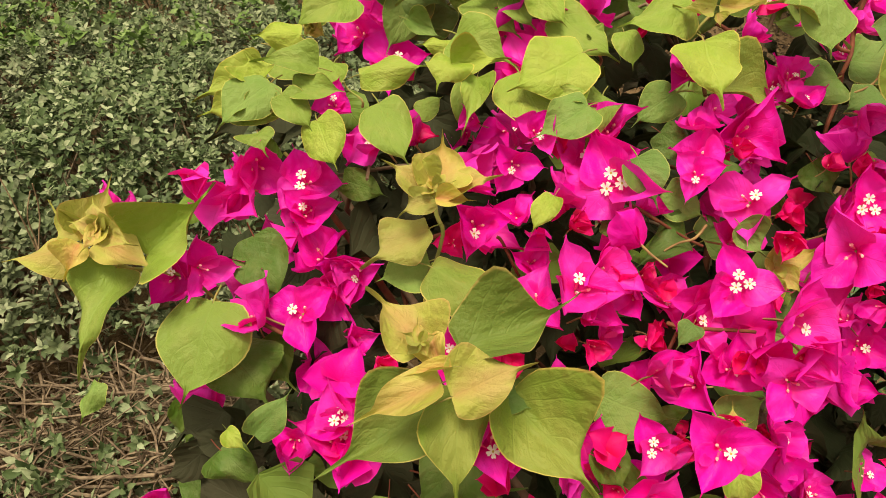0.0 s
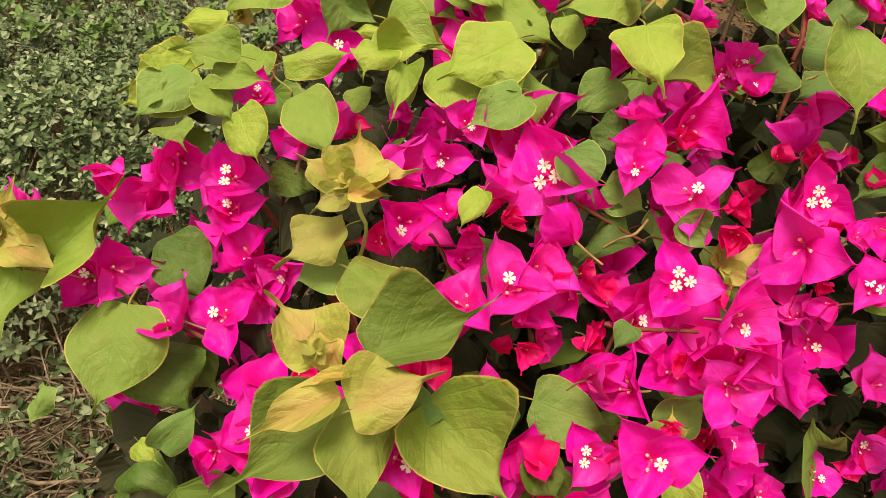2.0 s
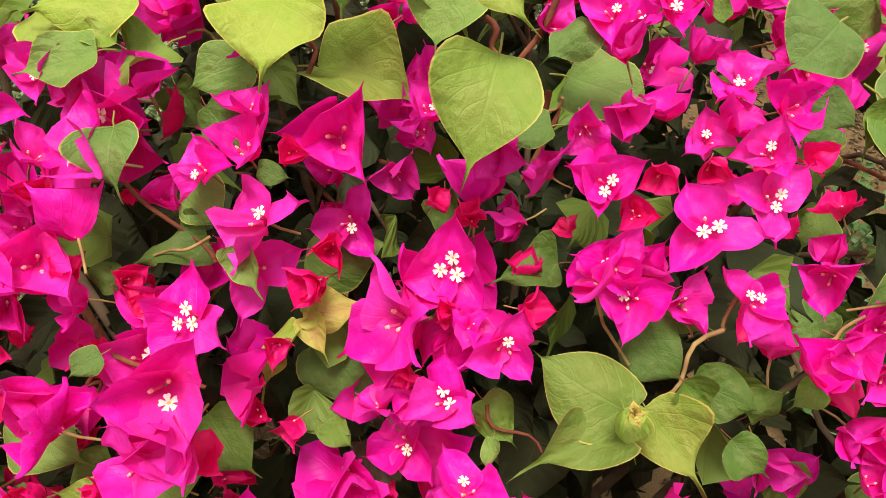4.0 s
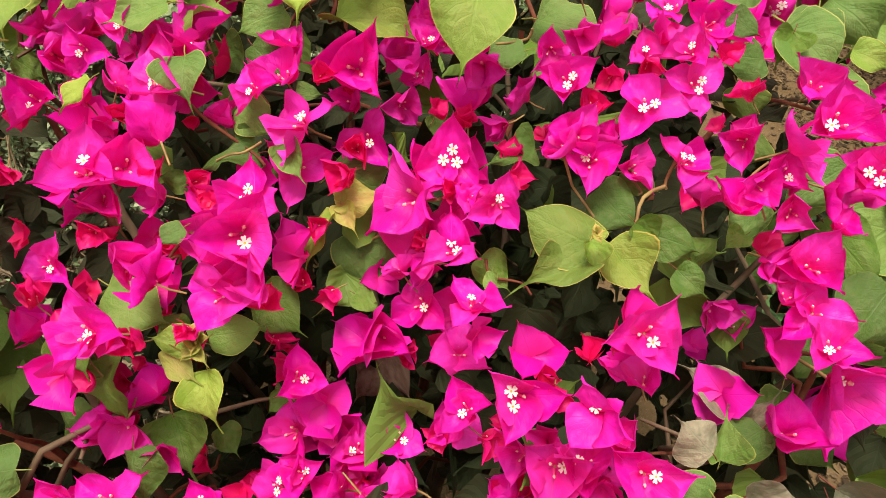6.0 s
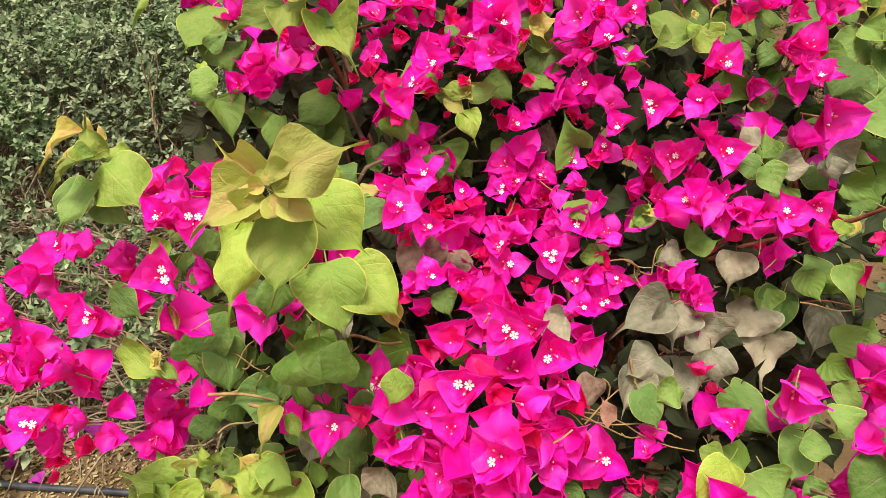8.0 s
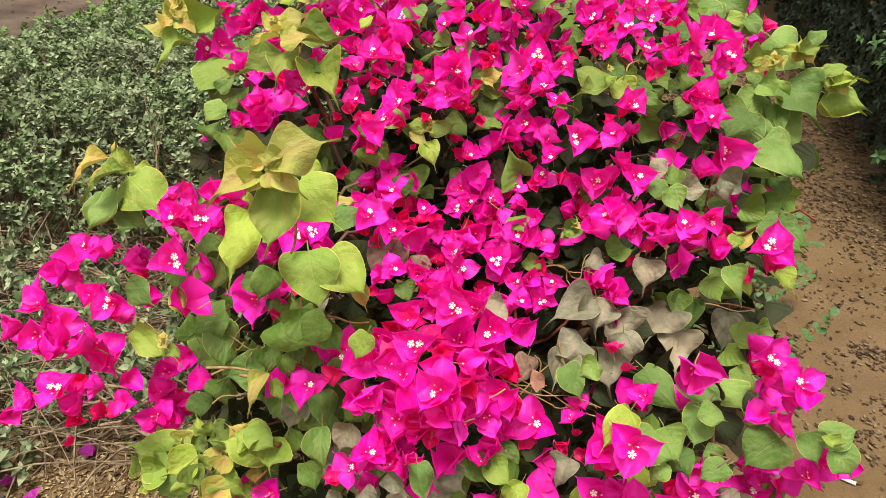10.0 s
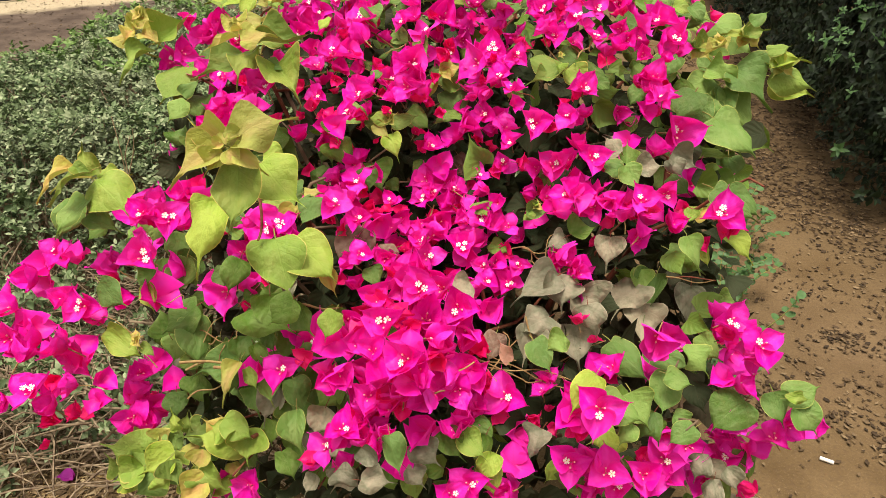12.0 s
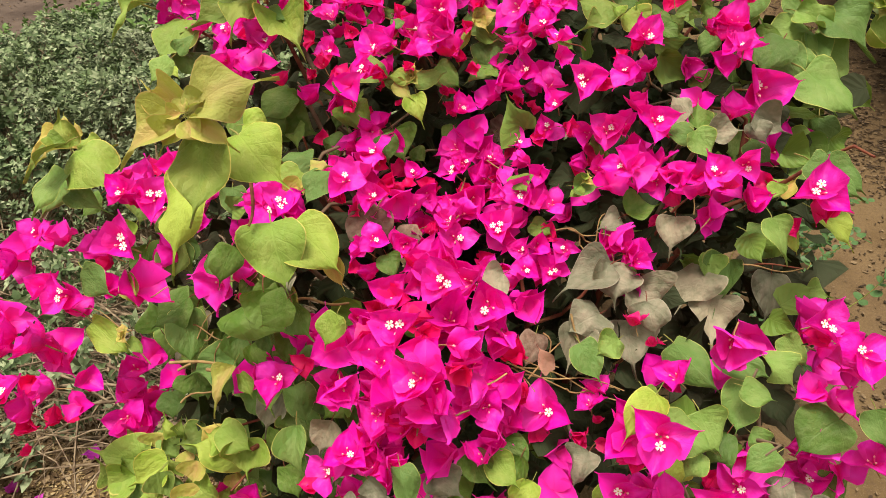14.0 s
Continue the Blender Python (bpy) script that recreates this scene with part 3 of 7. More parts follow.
def leaf(bx, by, bz, tx, ty, tz, wide, skin, form=None, face=None):
    """A leaf from the foot of its blade to its tip; face: the way its upper side looks, and form its shape."""
    a, t = Vector((bx, by, bz)), Vector((tx, ty, tz))
    d = t - a
    n = Vector(face) if face else FACING + Vector((rnd.gauss(0, 0.22), rnd.gauss(0, 0.18), rnd.gauss(0, 0.18)))
    turn = frame_of(d, n).to_4x4()
    L = d.length
    me = LEAVES[form if form is not None else rnd.choice((3, 5, 6, 6) if skin == "k" else (0, 1, 3, 5, 8) if skin in "op" else (0, 1, 2, 3, 4, 6, 7, 7)), skin]
    m = Matrix.Translation(a - HOME) @ turn @ Matrix.Diagonal((L * wide * 1.04, L * 1.04, L, 1))
    part("leaf", me, BUSH, m, SKIN_LABELS.get(skin, ""))


def big_leaf(foot, tip, wide, skin, form, face, seed):
    """A leaf with a shape all of its own, from the foot of its blade to its tip."""
    b = Build()
    rows, uvs = blade(seed, 13, 21, **FORMS[form])
    b.grid(rows, uvs, 0)
    b.tube([(0, 0.03, -0.012), (0.0, -0.08, -0.02), (0.0, -0.2, -0.10)], 0.014, 0.012, 5, 1)
    a, t = Vector(foot), Vector(tip)
    L = (t - a).length
    m = Matrix.Translation(a - HOME) @ frame_of(t - a, face).to_4x4() @ Matrix.Diagonal((L * wide, L, L * (0.5 + 0.5 * wide), 1))
    part("leaf", b.mesh("leaf", LEAF[skin], STEM_RED if skin in "dki" else STEM_GREEN), BUSH, m, SKIN_LABELS.get(skin, ""))


def shoot_tip(x, y, z, size):
    """A tuft of small bronze leaves that unfold round the tip of a shoot."""
    for k in range(8):
        a, near = 2.4 * k + rnd.uniform(-0.3, 0.3), 1.0 - 0.08 * k
        rise = 0.05 + 0.12 * k
        turn = frame_of(FACING.orthogonal(), FACING)
        d = turn @ Vector((math.cos(a), math.sin(a), rise))
        L = size * near * rnd.uniform(0.75, 1.0)
        c = Vector((x, y, z)) + FACING * 0.004
        m = Matrix.Translation(c - HOME) @ frame_of(d, FACING + Vector((rnd.gauss(0, 0.3), rnd.gauss(0, 0.3), 0.0))).to_4x4() @ Matrix.Diagonal((L * rnd.uniform(0.6, 0.8), L, L, 1))
        part("young_leaf", LEAVES[rnd.choice((1, 3, 5, 6)), "o"], BUSH, m, SKIN_LABELS["o"])


# Flowers: three papery bracts round three slim tubes, of which some carry an open white floret.
BFORMS = (
    dict(heart=0.41, fold=0.10, curl=-0.26, wave=0.20, tip=0.6, cup=0.22, lobe=0.1),
    dict(heart=0.42, fold=0.18, curl=0.26, wave=0.24, tip=0.8, cup=0.15, twist=0.2, lobe=0.1),
    dict(heart=0.40, fold=0.08, curl=-0.45, wave=0.18, tip=0.55, cup=0.26, lobe=0.1),
    dict(heart=0.41, fold=0.30, curl=-0.1, wave=0.26, tip=0.9, cup=0.18, twist=-0.25, lobe=0.1),
    dict(heart=0.42, fold=-0.06, curl=0.40, wave=0.26, tip=0.7, cup=0.10, lobe=0.1),
    dict(heart=0.43, fold=0.14, curl=0.08, wave=0.32, tip=0.75, cup=0.30, twist=0.15, lobe=0.1),
)


def bract_mesh(form, skin):
    b = Build()
    rows, uvs = blade(200 + form, 9, 11, **BFORMS[form])
    b.grid(rows, uvs)
    return b.mesh("bract", BRACT[skin])


BRACTS = {(f, s): bract_mesh(f, s) for f in range(len(BFORMS)) for s in BRACT}


def floret_mesh():
    """A small white star of five notched lobes with a yellowish throat; radius 1."""
    b = Build()
    for k in range(5):
        a = 2 * math.pi * k / 5
        rows = []
        for r, w, z in ((0.15, 0.16, 0.0), (0.42, 0.23, 0.10), (0.78, 0.36, 0.16), (1.0, 0.24, 0.10)):
            notch = (0.0, -0.10, 0.0) if r == 1.0 else (0.0, 0.0, 0.0)
            rows.append([((r + n) * math.cos(a) - w * u * math.sin(a), (r + n) * math.sin(a) + w * u * math.cos(a), z + 0.08 * abs(u)) for u, n in zip((-1, 0, 1), notch)])
        b.grid(rows, None, 0)
    b.tube([(0, 0, -0.5), (0, 0, 0.04)], 0.16, 0.2, 6, 1)
    return b.mesh("floret", FLORET, THROAT)


def tubes_mesh():
    """The slim tubes and the stalk of a flower of bract length 1."""
    b = Build()
    for k in range(3):
        a = 2 * math.pi * k / 3
        r = 0.13
        foot = (0.05 * math.cos(a), 0.05 * math.sin(a), 0.02)
        b.tube([foot, (r * 0.55 * math.cos(a), r * 0.55 * math.sin(a), 0.11), (r * math.cos(a), r * math.sin(a), 0.22)], 0.018, 0.026, 5)
        b.tube([(r * math.cos(a), r * math.sin(a), 0.215), (1.05 * r * math.cos(a), 1.05 * r * math.sin(a), 0.235), (1.1 * r * math.cos(a), 1.1 * r * math.sin(a), 0.262)], 0.034, 0.02, 6, 2)
    b.tube([(0, 0, 0.03), (0.02, 0.0, -0.25), (0.10, 0.03, -0.6)], 0.028, 0.022, 5, 1)
    return b.mesh("flower", TUBE, STEM_TAN, BUD)


FLORET_MESH, TUBES_MESH = floret_mesh(), tubes_mesh()


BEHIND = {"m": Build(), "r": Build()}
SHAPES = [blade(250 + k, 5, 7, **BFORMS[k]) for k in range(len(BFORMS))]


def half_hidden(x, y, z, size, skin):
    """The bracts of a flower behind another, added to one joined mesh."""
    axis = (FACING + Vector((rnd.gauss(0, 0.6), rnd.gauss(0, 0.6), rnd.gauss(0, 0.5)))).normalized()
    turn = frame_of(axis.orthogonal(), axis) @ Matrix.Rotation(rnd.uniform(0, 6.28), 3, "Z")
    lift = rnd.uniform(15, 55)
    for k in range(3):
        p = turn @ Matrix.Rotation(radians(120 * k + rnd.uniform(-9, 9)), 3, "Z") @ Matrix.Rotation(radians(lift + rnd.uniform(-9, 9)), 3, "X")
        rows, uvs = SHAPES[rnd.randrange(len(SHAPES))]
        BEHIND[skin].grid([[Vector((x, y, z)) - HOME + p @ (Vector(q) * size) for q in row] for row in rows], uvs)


def flower(x, y, z, size, florets, skin="m"):
    """A flower whose open florets show at the place given; size: the length of a bract."""
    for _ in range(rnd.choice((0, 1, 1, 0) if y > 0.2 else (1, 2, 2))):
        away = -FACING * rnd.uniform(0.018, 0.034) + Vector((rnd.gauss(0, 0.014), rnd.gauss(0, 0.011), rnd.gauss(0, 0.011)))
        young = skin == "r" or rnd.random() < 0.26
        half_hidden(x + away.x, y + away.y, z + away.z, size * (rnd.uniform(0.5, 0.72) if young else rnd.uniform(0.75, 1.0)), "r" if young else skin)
    loose = 0.26 if florets else 0.6
    axis = (FACING + Vector((rnd.gauss(0, loose), rnd.gauss(0, loose), rnd.gauss(0, loose * 0.8)))).normalized()
    turn = frame_of(axis.orthogonal(), axis) @ Matrix.Rotation(rnd.uniform(0, 6.28), 3, "Z")
    base = Vector((x, y, z)) - axis * 0.24 * size
    m = Matrix.Translation(base - HOME) @ turn.to_4x4() @ Matrix.Scale(size, 4)
    me = part("flower", TUBES_MESH, BUSH, m)
    lift = rnd.uniform(12, 40) if florets else rnd.uniform(20, 66)
    if skin == "r":
        lift += 14
    for k in range(3):
        a = 120 * k + rnd.uniform(-9, 9)
        tilt = lift + rnd.uniform(-9, 9)
        w = rnd.uniform(0.72, 0.92)
        p = Matrix.Rotation(radians(a - 90), 4, "Z") @ Matrix.Rotation(radians(tilt), 4, "X") @ Matrix.Diagonal((w, rnd.uniform(0.92, 1.06), 1, 1))
        part("bract", BRACTS[rnd.randrange(len(BFORMS)), skin], me, p, "small crimson bract" if skin == "r" else "")
    for k in range(florets):
        a = 2 * math.pi * k / 3
        p = Matrix.Translation((0.15 * math.cos(a), 0.15 * math.sin(a), 0.27)) @ Matrix.Rotation(rnd.uniform(0, 1.2), 4, "Z") @ Matrix.Rotation(rnd.uniform(-0.3, 0.3), 4, "X") @ Matrix.Scale(0.118, 4)
        part("floret", FLORET_MESH, me, p, "white star-shaped floret")


def stem(ax, ay, az, bx, by, bz, r, skin="t"):
    b = Build()
    b.tube([Vector(p) - HOME for p in bend((ax, ay, az), (bx, by, bz), 0.0, 0.0035, 7, rnd)], r * 0.5, r * 0.36, 6)
    part("stem", b.mesh("stem", {"t": STEM_TAN, "r": STEM_RED, "g": STEM_GREEN}[skin]), BUSH)


def crown(x, y):
    """The height of the bush's outer surface: a slope up to a broad top, lower towards both flanks."""
    u, v = (x - 0.2) / 0.4, (min(max(y, 0.0), 0.42) - 0.2) / 0.3
    z = 0.722 - 0.047 * u + 0.233 * v - 0.01 * u * u + 0.041 * u * v - 0.016 * v * v - 0.036 * u * u * v - 0.145 * v ** 3 - 0.069 * u ** 4
    return z - 1.1 * max(0.0, -y) - 0.6 * max(0.0, y - 0.55) ** 2


def skeleton_of_bush():
    rng = random.Random(41)
    b = Build()
    b.tube(bend((0, 0, -0.02), (0.02, 0.03, 0.16), 0, 0.01, 5, rng), 0.022, 0.016, 8)
    part("trunk", b.mesh("trunk", BARK), BUSH)
    for k in range(26):
        a, r = 2 * math.pi * k / 26 + rng.uniform(-0.2, 0.2), rng.uniform(0.18, 0.36)
        x, y = 0.2 + r * math.cos(a), 0.30 + 1.15 * r * math.sin(a)
        z = crown(x, y) - rng.uniform(0.05, 0.12)
        b = Build()
        pts = bend((rng.uniform(-0.02, 0.03), rng.uniform(-0.01, 0.04), rng.uniform(0.05, 0.16)), Vector((x, y, z)) - HOME, 0.05, 0.03, 9, rng)
        b.tube(pts, 0.007, 0.002, 6)
        for _ in range(5):
            p = pts[rng.randrange(3, 10)]
            b.tube(bend(p, p + Vector((rng.gauss(0, 0.07), rng.gauss(0, 0.07), rng.uniform(0.0, 0.08))), 0.01, 0.01, 4, rng), 0.0022, 0.001, 5)
        part("branch", b.mesh("branch", BARK if k % 3 else STEM_RED), BUSH)


skeleton_of_bush()


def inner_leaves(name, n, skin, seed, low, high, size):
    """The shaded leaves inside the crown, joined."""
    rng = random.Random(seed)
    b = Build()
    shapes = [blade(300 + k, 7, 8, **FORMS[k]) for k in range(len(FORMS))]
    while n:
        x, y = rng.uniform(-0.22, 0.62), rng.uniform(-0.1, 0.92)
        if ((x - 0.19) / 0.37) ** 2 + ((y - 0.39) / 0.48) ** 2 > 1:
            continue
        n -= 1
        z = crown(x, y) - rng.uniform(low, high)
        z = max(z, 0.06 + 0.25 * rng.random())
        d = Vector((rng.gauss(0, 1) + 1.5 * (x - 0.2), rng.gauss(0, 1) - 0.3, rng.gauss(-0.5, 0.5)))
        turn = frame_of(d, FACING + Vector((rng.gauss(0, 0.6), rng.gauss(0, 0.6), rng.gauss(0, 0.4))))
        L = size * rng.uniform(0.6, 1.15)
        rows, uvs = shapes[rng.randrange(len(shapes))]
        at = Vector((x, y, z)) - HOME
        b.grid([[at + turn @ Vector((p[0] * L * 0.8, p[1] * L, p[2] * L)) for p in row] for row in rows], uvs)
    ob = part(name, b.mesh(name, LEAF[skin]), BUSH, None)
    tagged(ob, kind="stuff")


# Foliage in skin i carries the crown's inner shade in its colour.
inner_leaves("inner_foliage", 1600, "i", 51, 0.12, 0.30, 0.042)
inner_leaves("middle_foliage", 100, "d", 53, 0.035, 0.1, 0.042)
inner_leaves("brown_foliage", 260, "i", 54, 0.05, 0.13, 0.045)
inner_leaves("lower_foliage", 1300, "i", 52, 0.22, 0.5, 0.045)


def back_of_crown():
    """Leaves and flowers on the far slope of the bush."""
    rng = random.Random(71)
    for k in range(190):
        x, y = rng.uniform(-0.06, 0.56), rng.uniform(0.46, 0.86)
        if ((x - 0.2) / 0.38) ** 2 + ((y - 0.38) / 0.5) ** 2 > 1:
            continue
        z = crown(x, y) + rng.uniform(-0.05, 0.02)
        if k % 5 < 2:
            flower(x, y, z, rng.uniform(0.026, 0.036), rng.choice((0, 0, 1, 2)), "r" if k % 9 == 0 else "m")
        else:
            a, L = rng.uniform(-2.6, -0.5), rng.uniform(0.04, 0.07)
            leaf(x, y, z, x + L * math.cos(a), y + 0.6 * L * math.sin(a), z - rng.uniform(0.0, 0.04), rng.uniform(0.6, 0.9), rng.choice("ygggd"))


back_of_crown()


def skirt():
    """Small hanging leaves on the lower front of the bush."""
    rng = random.Random(81)
    for k in range(215):
        x, z = (rng.uniform(-0.1, 0.54), rng.uniform(0.2, 0.56)) if k < 150 else (rng.uniform(-0.1, 0.16), rng.uniform(0.46, 0.66))
        y = -0.08 + 1.2 * (x - 0.24) ** 2 + rng.uniform(0.0, 0.05) + 0.25 * max(0.0, 0.42 - z)
        L, sway = rng.uniform(0.026, 0.046), rng.gauss(0, 0.5)
        patch = noise.noise((x * 9, z * 9, 2.0)) + rng.uniform(-0.25, 0.25)
        skin = "k" if patch > 0.25 else "y" if patch < -0.45 else rng.choice("ggddd")
        leaf(x, y, z, x + L * math.sin(sway), y - 0.35 * L, z - 0.8 * L * math.cos(sway), rng.uniform(0.65, 0.95), skin)


skirt()


def flank():
    """Green leaves that hang over the side of the bush by the path."""
    rng = random.Random(83)
    for k in range(24):
        x, y = rng.uniform(0.39, 0.50), rng.uniform(0.27, 0.52)
        z = crown(min(x, 0.52), y) - rng.uniform(0.02, 0.16)
        L, sway = rng.uniform(0.034, 0.052), rng.gauss(0.2, 0.5)
        leaf(x, y, z, x + L * math.sin(sway), y - 0.4 * L, z - 0.7 * L, rng.uniform(0.65, 0.9), rng.choice("gggd"))


flank()


def crest():
    """Lime-green young leaves along the top of the bush."""
    rng = random.Random(87)
    for k in range(22):
        x, y = rng.uniform(-0.13, 0.09), rng.uniform(0.32, 0.5)
        z = crown(x, y) + rng.uniform(-0.01, 0.02)
        L, turn = rng.uniform(0.035, 0.055), rng.uniform(-2.9, -0.2)
        leaf(x, y, z, x + L * math.cos(turn), y + 0.7 * L * math.sin(turn), z + 0.4 * L * math.sin(turn), rng.uniform(0.6, 0.9), rng.choice("yyyyg"))


crest()


# ---- large leaves: foot, tip, width, skin, form, facing ----
big_leaf((-0.002, 0.248, 0.821), (0.000, 0.273, 0.837), 0.91, "o", 3, (0.10, -0.80, 0.59), 500)
big_leaf((-0.005, 0.247, 0.822), (-0.027, 0.260, 0.830), 0.71, "o", 9, (-0.26, -0.35, 0.90), 501)
big_leaf((0.000, 0.246, 0.820), (0.028, 0.256, 0.822), 0.67, "o", 9, (0.17, -0.29, 0.94), 502)
big_leaf((-0.003, 0.238, 0.824), (0.015, 0.241, 0.819), 0.53, "o", 8, (-0.00, -0.56, 0.83), 503)
big_leaf((-0.005, 0.240, 0.823), (-0.020, 0.238, 0.813), 0.69, "o", 6, (-0.00, -0.56, 0.83), 504)
big_leaf((-0.007, 0.241, 0.804), (-0.037, 0.231, 0.787), 0.71, "o", 10, (-0.18, -0.36, 0.92), 505)
big_leaf((-0.007, 0.240, 0.785), (-0.032, 0.231, 0.781), 0.92, "g", 7, (-0.00, -0.56, 0.83), 506)
big_leaf((-0.004, 0.225, 0.795), (0.034, 0.207, 0.785), 0.68, "l", 4, (0.18, -0.44, 0.88), 507)
big_leaf((-0.009, 0.167, 0.806), (-0.028, 0.191, 0.819), 0.72, "o", 9, (0.44, -0.60, 0.66), 508)
big_leaf((-0.001, 0.162, 0.808), (-0.007, 0.181, 0.821), 0.54, "o", 3, (-0.29, -0.71, 0.64), 509)
big_leaf((0.008, 0.179, 0.795), (0.058, 0.203, 0.800), 0.62, "l", 9, (-0.00, -0.29, 0.96), 510)
big_leaf((0.004, 0.149, 0.804), (0.036, 0.162, 0.804), 0.71, "o", 10, (0.09, -0.37, 0.93), 511)
big_leaf((-0.001, 0.153, 0.806), (-0.035, 0.145, 0.792), 0.48, "o", 5, (-0.18, -0.44, 0.88), 512)
big_leaf((0.003, 0.155, 0.813), (-0.014, 0.155, 0.807), 0.37, "o", 8, (-0.00, -0.16, 0.99), 513)
big_leaf((-0.004, 0.164, 0.779), (-0.051, 0.140, 0.764), 0.66, "l", 5, (-0.28, -0.50, 0.82), 514)
big_leaf((0.007, 0.163, 0.789), (0.007, 0.120, 0.765), 0.55, "l", 10, (-0.00, -0.60, 0.80), 515)
big_leaf((0.028, 0.170, 0.775), (0.066, 0.134, 0.749), 0.69, "l", 9, (0.19, -0.51, 0.84), 516)
big_leaf((0.018, 0.171, 0.779), (0.038, 0.167, 0.772), 0.67, "g", 7, (-0.00, -0.56, 0.83), 517)
big_leaf((-0.008, 0.163, 0.817), (-0.001, 0.167, 0.818), 0.59, "o", 9, (-0.00, -0.56, 0.83), 518)
big_leaf((-0.008, 0.163, 0.817), (-0.009, 0.171, 0.822), 0.60, "o", 9, (-0.00, -0.56, 0.83), 519)
big_leaf((-0.008, 0.163, 0.817), (-0.016, 0.167, 0.818), 0.59, "o", 9, (-0.00, -0.56, 0.83), 520)
big_leaf((-0.008, 0.163, 0.817), (-0.014, 0.161, 0.811), 0.57, "o", 3, (-0.00, -0.56, 0.83), 521)
big_leaf((-0.008, 0.163, 0.817), (-0.004, 0.160, 0.811), 0.56, "o", 3, (-0.00, -0.56, 0.83), 522)
big_leaf((-0.004, 0.242, 0.826), (0.006, 0.246, 0.827), 0.57, "o", 9, (-0.00, -0.56, 0.83), 523)
big_leaf((-0.004, 0.242, 0.826), (-0.007, 0.249, 0.831), 0.56, "o", 9, (-0.00, -0.56, 0.83), 524)
big_leaf((-0.004, 0.242, 0.826), (-0.014, 0.243, 0.823), 0.57, "o", 3, (-0.00, -0.56, 0.83), 525)
big_leaf((-0.004, 0.242, 0.826), (-0.005, 0.238, 0.819), 0.59, "o", 3, (-0.00, -0.56, 0.83), 526)
big_leaf((-0.181, 0.269, 0.780), (-0.176, 0.275, 0.785), 0.62, "o", 9, (-0.00, -0.56, 0.83), 527)
big_leaf((-0.181, 0.269, 0.780), (-0.190, 0.275, 0.784), 0.55, "o", 9, (-0.00, -0.56, 0.83), 528)
big_leaf((-0.181, 0.269, 0.780), (-0.185, 0.264, 0.772), 0.57, "o", 3, (-0.00, -0.56, 0.83), 529)
big_leaf((-0.181, 0.269, 0.780), (-0.173, 0.267, 0.775), 0.64, "o", 3, (-0.00, -0.56, 0.83), 530)
big_leaf((-0.185, 0.272, 0.773), (-0.177, 0.301, 0.791), 0.70, "o", 3, (0.20, -0.73, 0.66), 531)
big_leaf((-0.184, 0.269, 0.774), (-0.203, 0.284, 0.786), 0.69, "o", 9, (-0.28, -0.58, 0.77), 532)
big_leaf((-0.190, 0.267, 0.768), (-0.227, 0.263, 0.763), 0.56, "o", 4, (-0.17, -0.29, 0.94), 533)
big_leaf((-0.184, 0.264, 0.774), (-0.191, 0.249, 0.762), 0.78, "o", 9, (0.00, -0.86, 0.51), 534)
big_leaf((-0.176, 0.270, 0.771), (-0.142, 0.260, 0.754), 0.62, "o", 5, (0.09, -0.37, 0.93), 535)
big_leaf((-0.171, 0.264, 0.756), (-0.183, 0.216, 0.724), 0.57, "y", 6, (-0.09, -0.44, 0.89), 536)
big_leaf((-0.154, 0.270, 0.762), (-0.113, 0.285, 0.794), 0.68, "y", 9, (0.31, -0.46, 0.83), 537)
big_leaf((-0.123, 0.258, 0.737), (-0.134, 0.211, 0.707), 0.87, "y", 7, (0.05, -0.48, 0.88), 538)
big_leaf((0.140, 0.352, 0.842), (0.149, 0.317, 0.821), 1.06, "y", 0, (0.09, -0.44, 0.89), 539)
big_leaf((0.136, 0.375, 0.854), (0.091, 0.360, 0.847), 0.66, "y", 4, (-0.09, -0.37, 0.93), 540)
big_leaf((0.103, 0.378, 0.835), (0.106, 0.359, 0.821), 0.80, "y", 7, (-0.00, -0.56, 0.83), 541)
big_leaf((0.189, 0.376, 0.855), (0.219, 0.352, 0.838), 0.71, "y", 6, (0.18, -0.44, 0.88), 542)
big_leaf((0.230, 0.370, 0.811), (0.205, 0.357, 0.802), 1.12, "g", 7, (-0.00, -0.56, 0.83), 543)
big_leaf((0.144, 0.362, 0.854), (0.124, 0.369, 0.854), 0.57, "o", 9, (-0.00, -0.56, 0.83), 544)
big_leaf((0.148, 0.364, 0.857), (0.184, 0.370, 0.856), 0.39, "o", 9, (-0.00, -0.56, 0.83), 545)
big_leaf((0.145, 0.358, 0.855), (0.148, 0.355, 0.848), 0.94, "o", 8, (-0.00, -0.56, 0.83), 546)
big_leaf((0.074, 0.315, 0.824), (0.043, 0.299, 0.814), 0.75, "g", 0, (-0.00, -0.56, 0.83), 547)
big_leaf((0.075, 0.326, 0.822), (0.051, 0.331, 0.824), 0.54, "y", 5, (-0.00, -0.56, 0.83), 548)
big_leaf((-0.104, 0.359, 0.814), (-0.112, 0.375, 0.823), 1.22, "y", 9, (-0.00, -0.56, 0.83), 549)
big_leaf((-0.071, 0.360, 0.822), (-0.111, 0.367, 0.822), 0.56, "y", 5, (-0.00, -0.56, 0.83), 550)
big_leaf((-0.045, 0.349, 0.824), (-0.006, 0.353, 0.829), 0.55, "y", 4, (-0.00, -0.56, 0.83), 551)
big_leaf((-0.069, 0.331, 0.805), (-0.056, 0.306, 0.790), 0.89, "y", 2, (-0.28, -0.58, 0.77), 552)
big_leaf((-0.083, 0.349, 0.817), (-0.051, 0.342, 0.816), 0.62, "y", 0, (-0.00, -0.56, 0.83), 553)
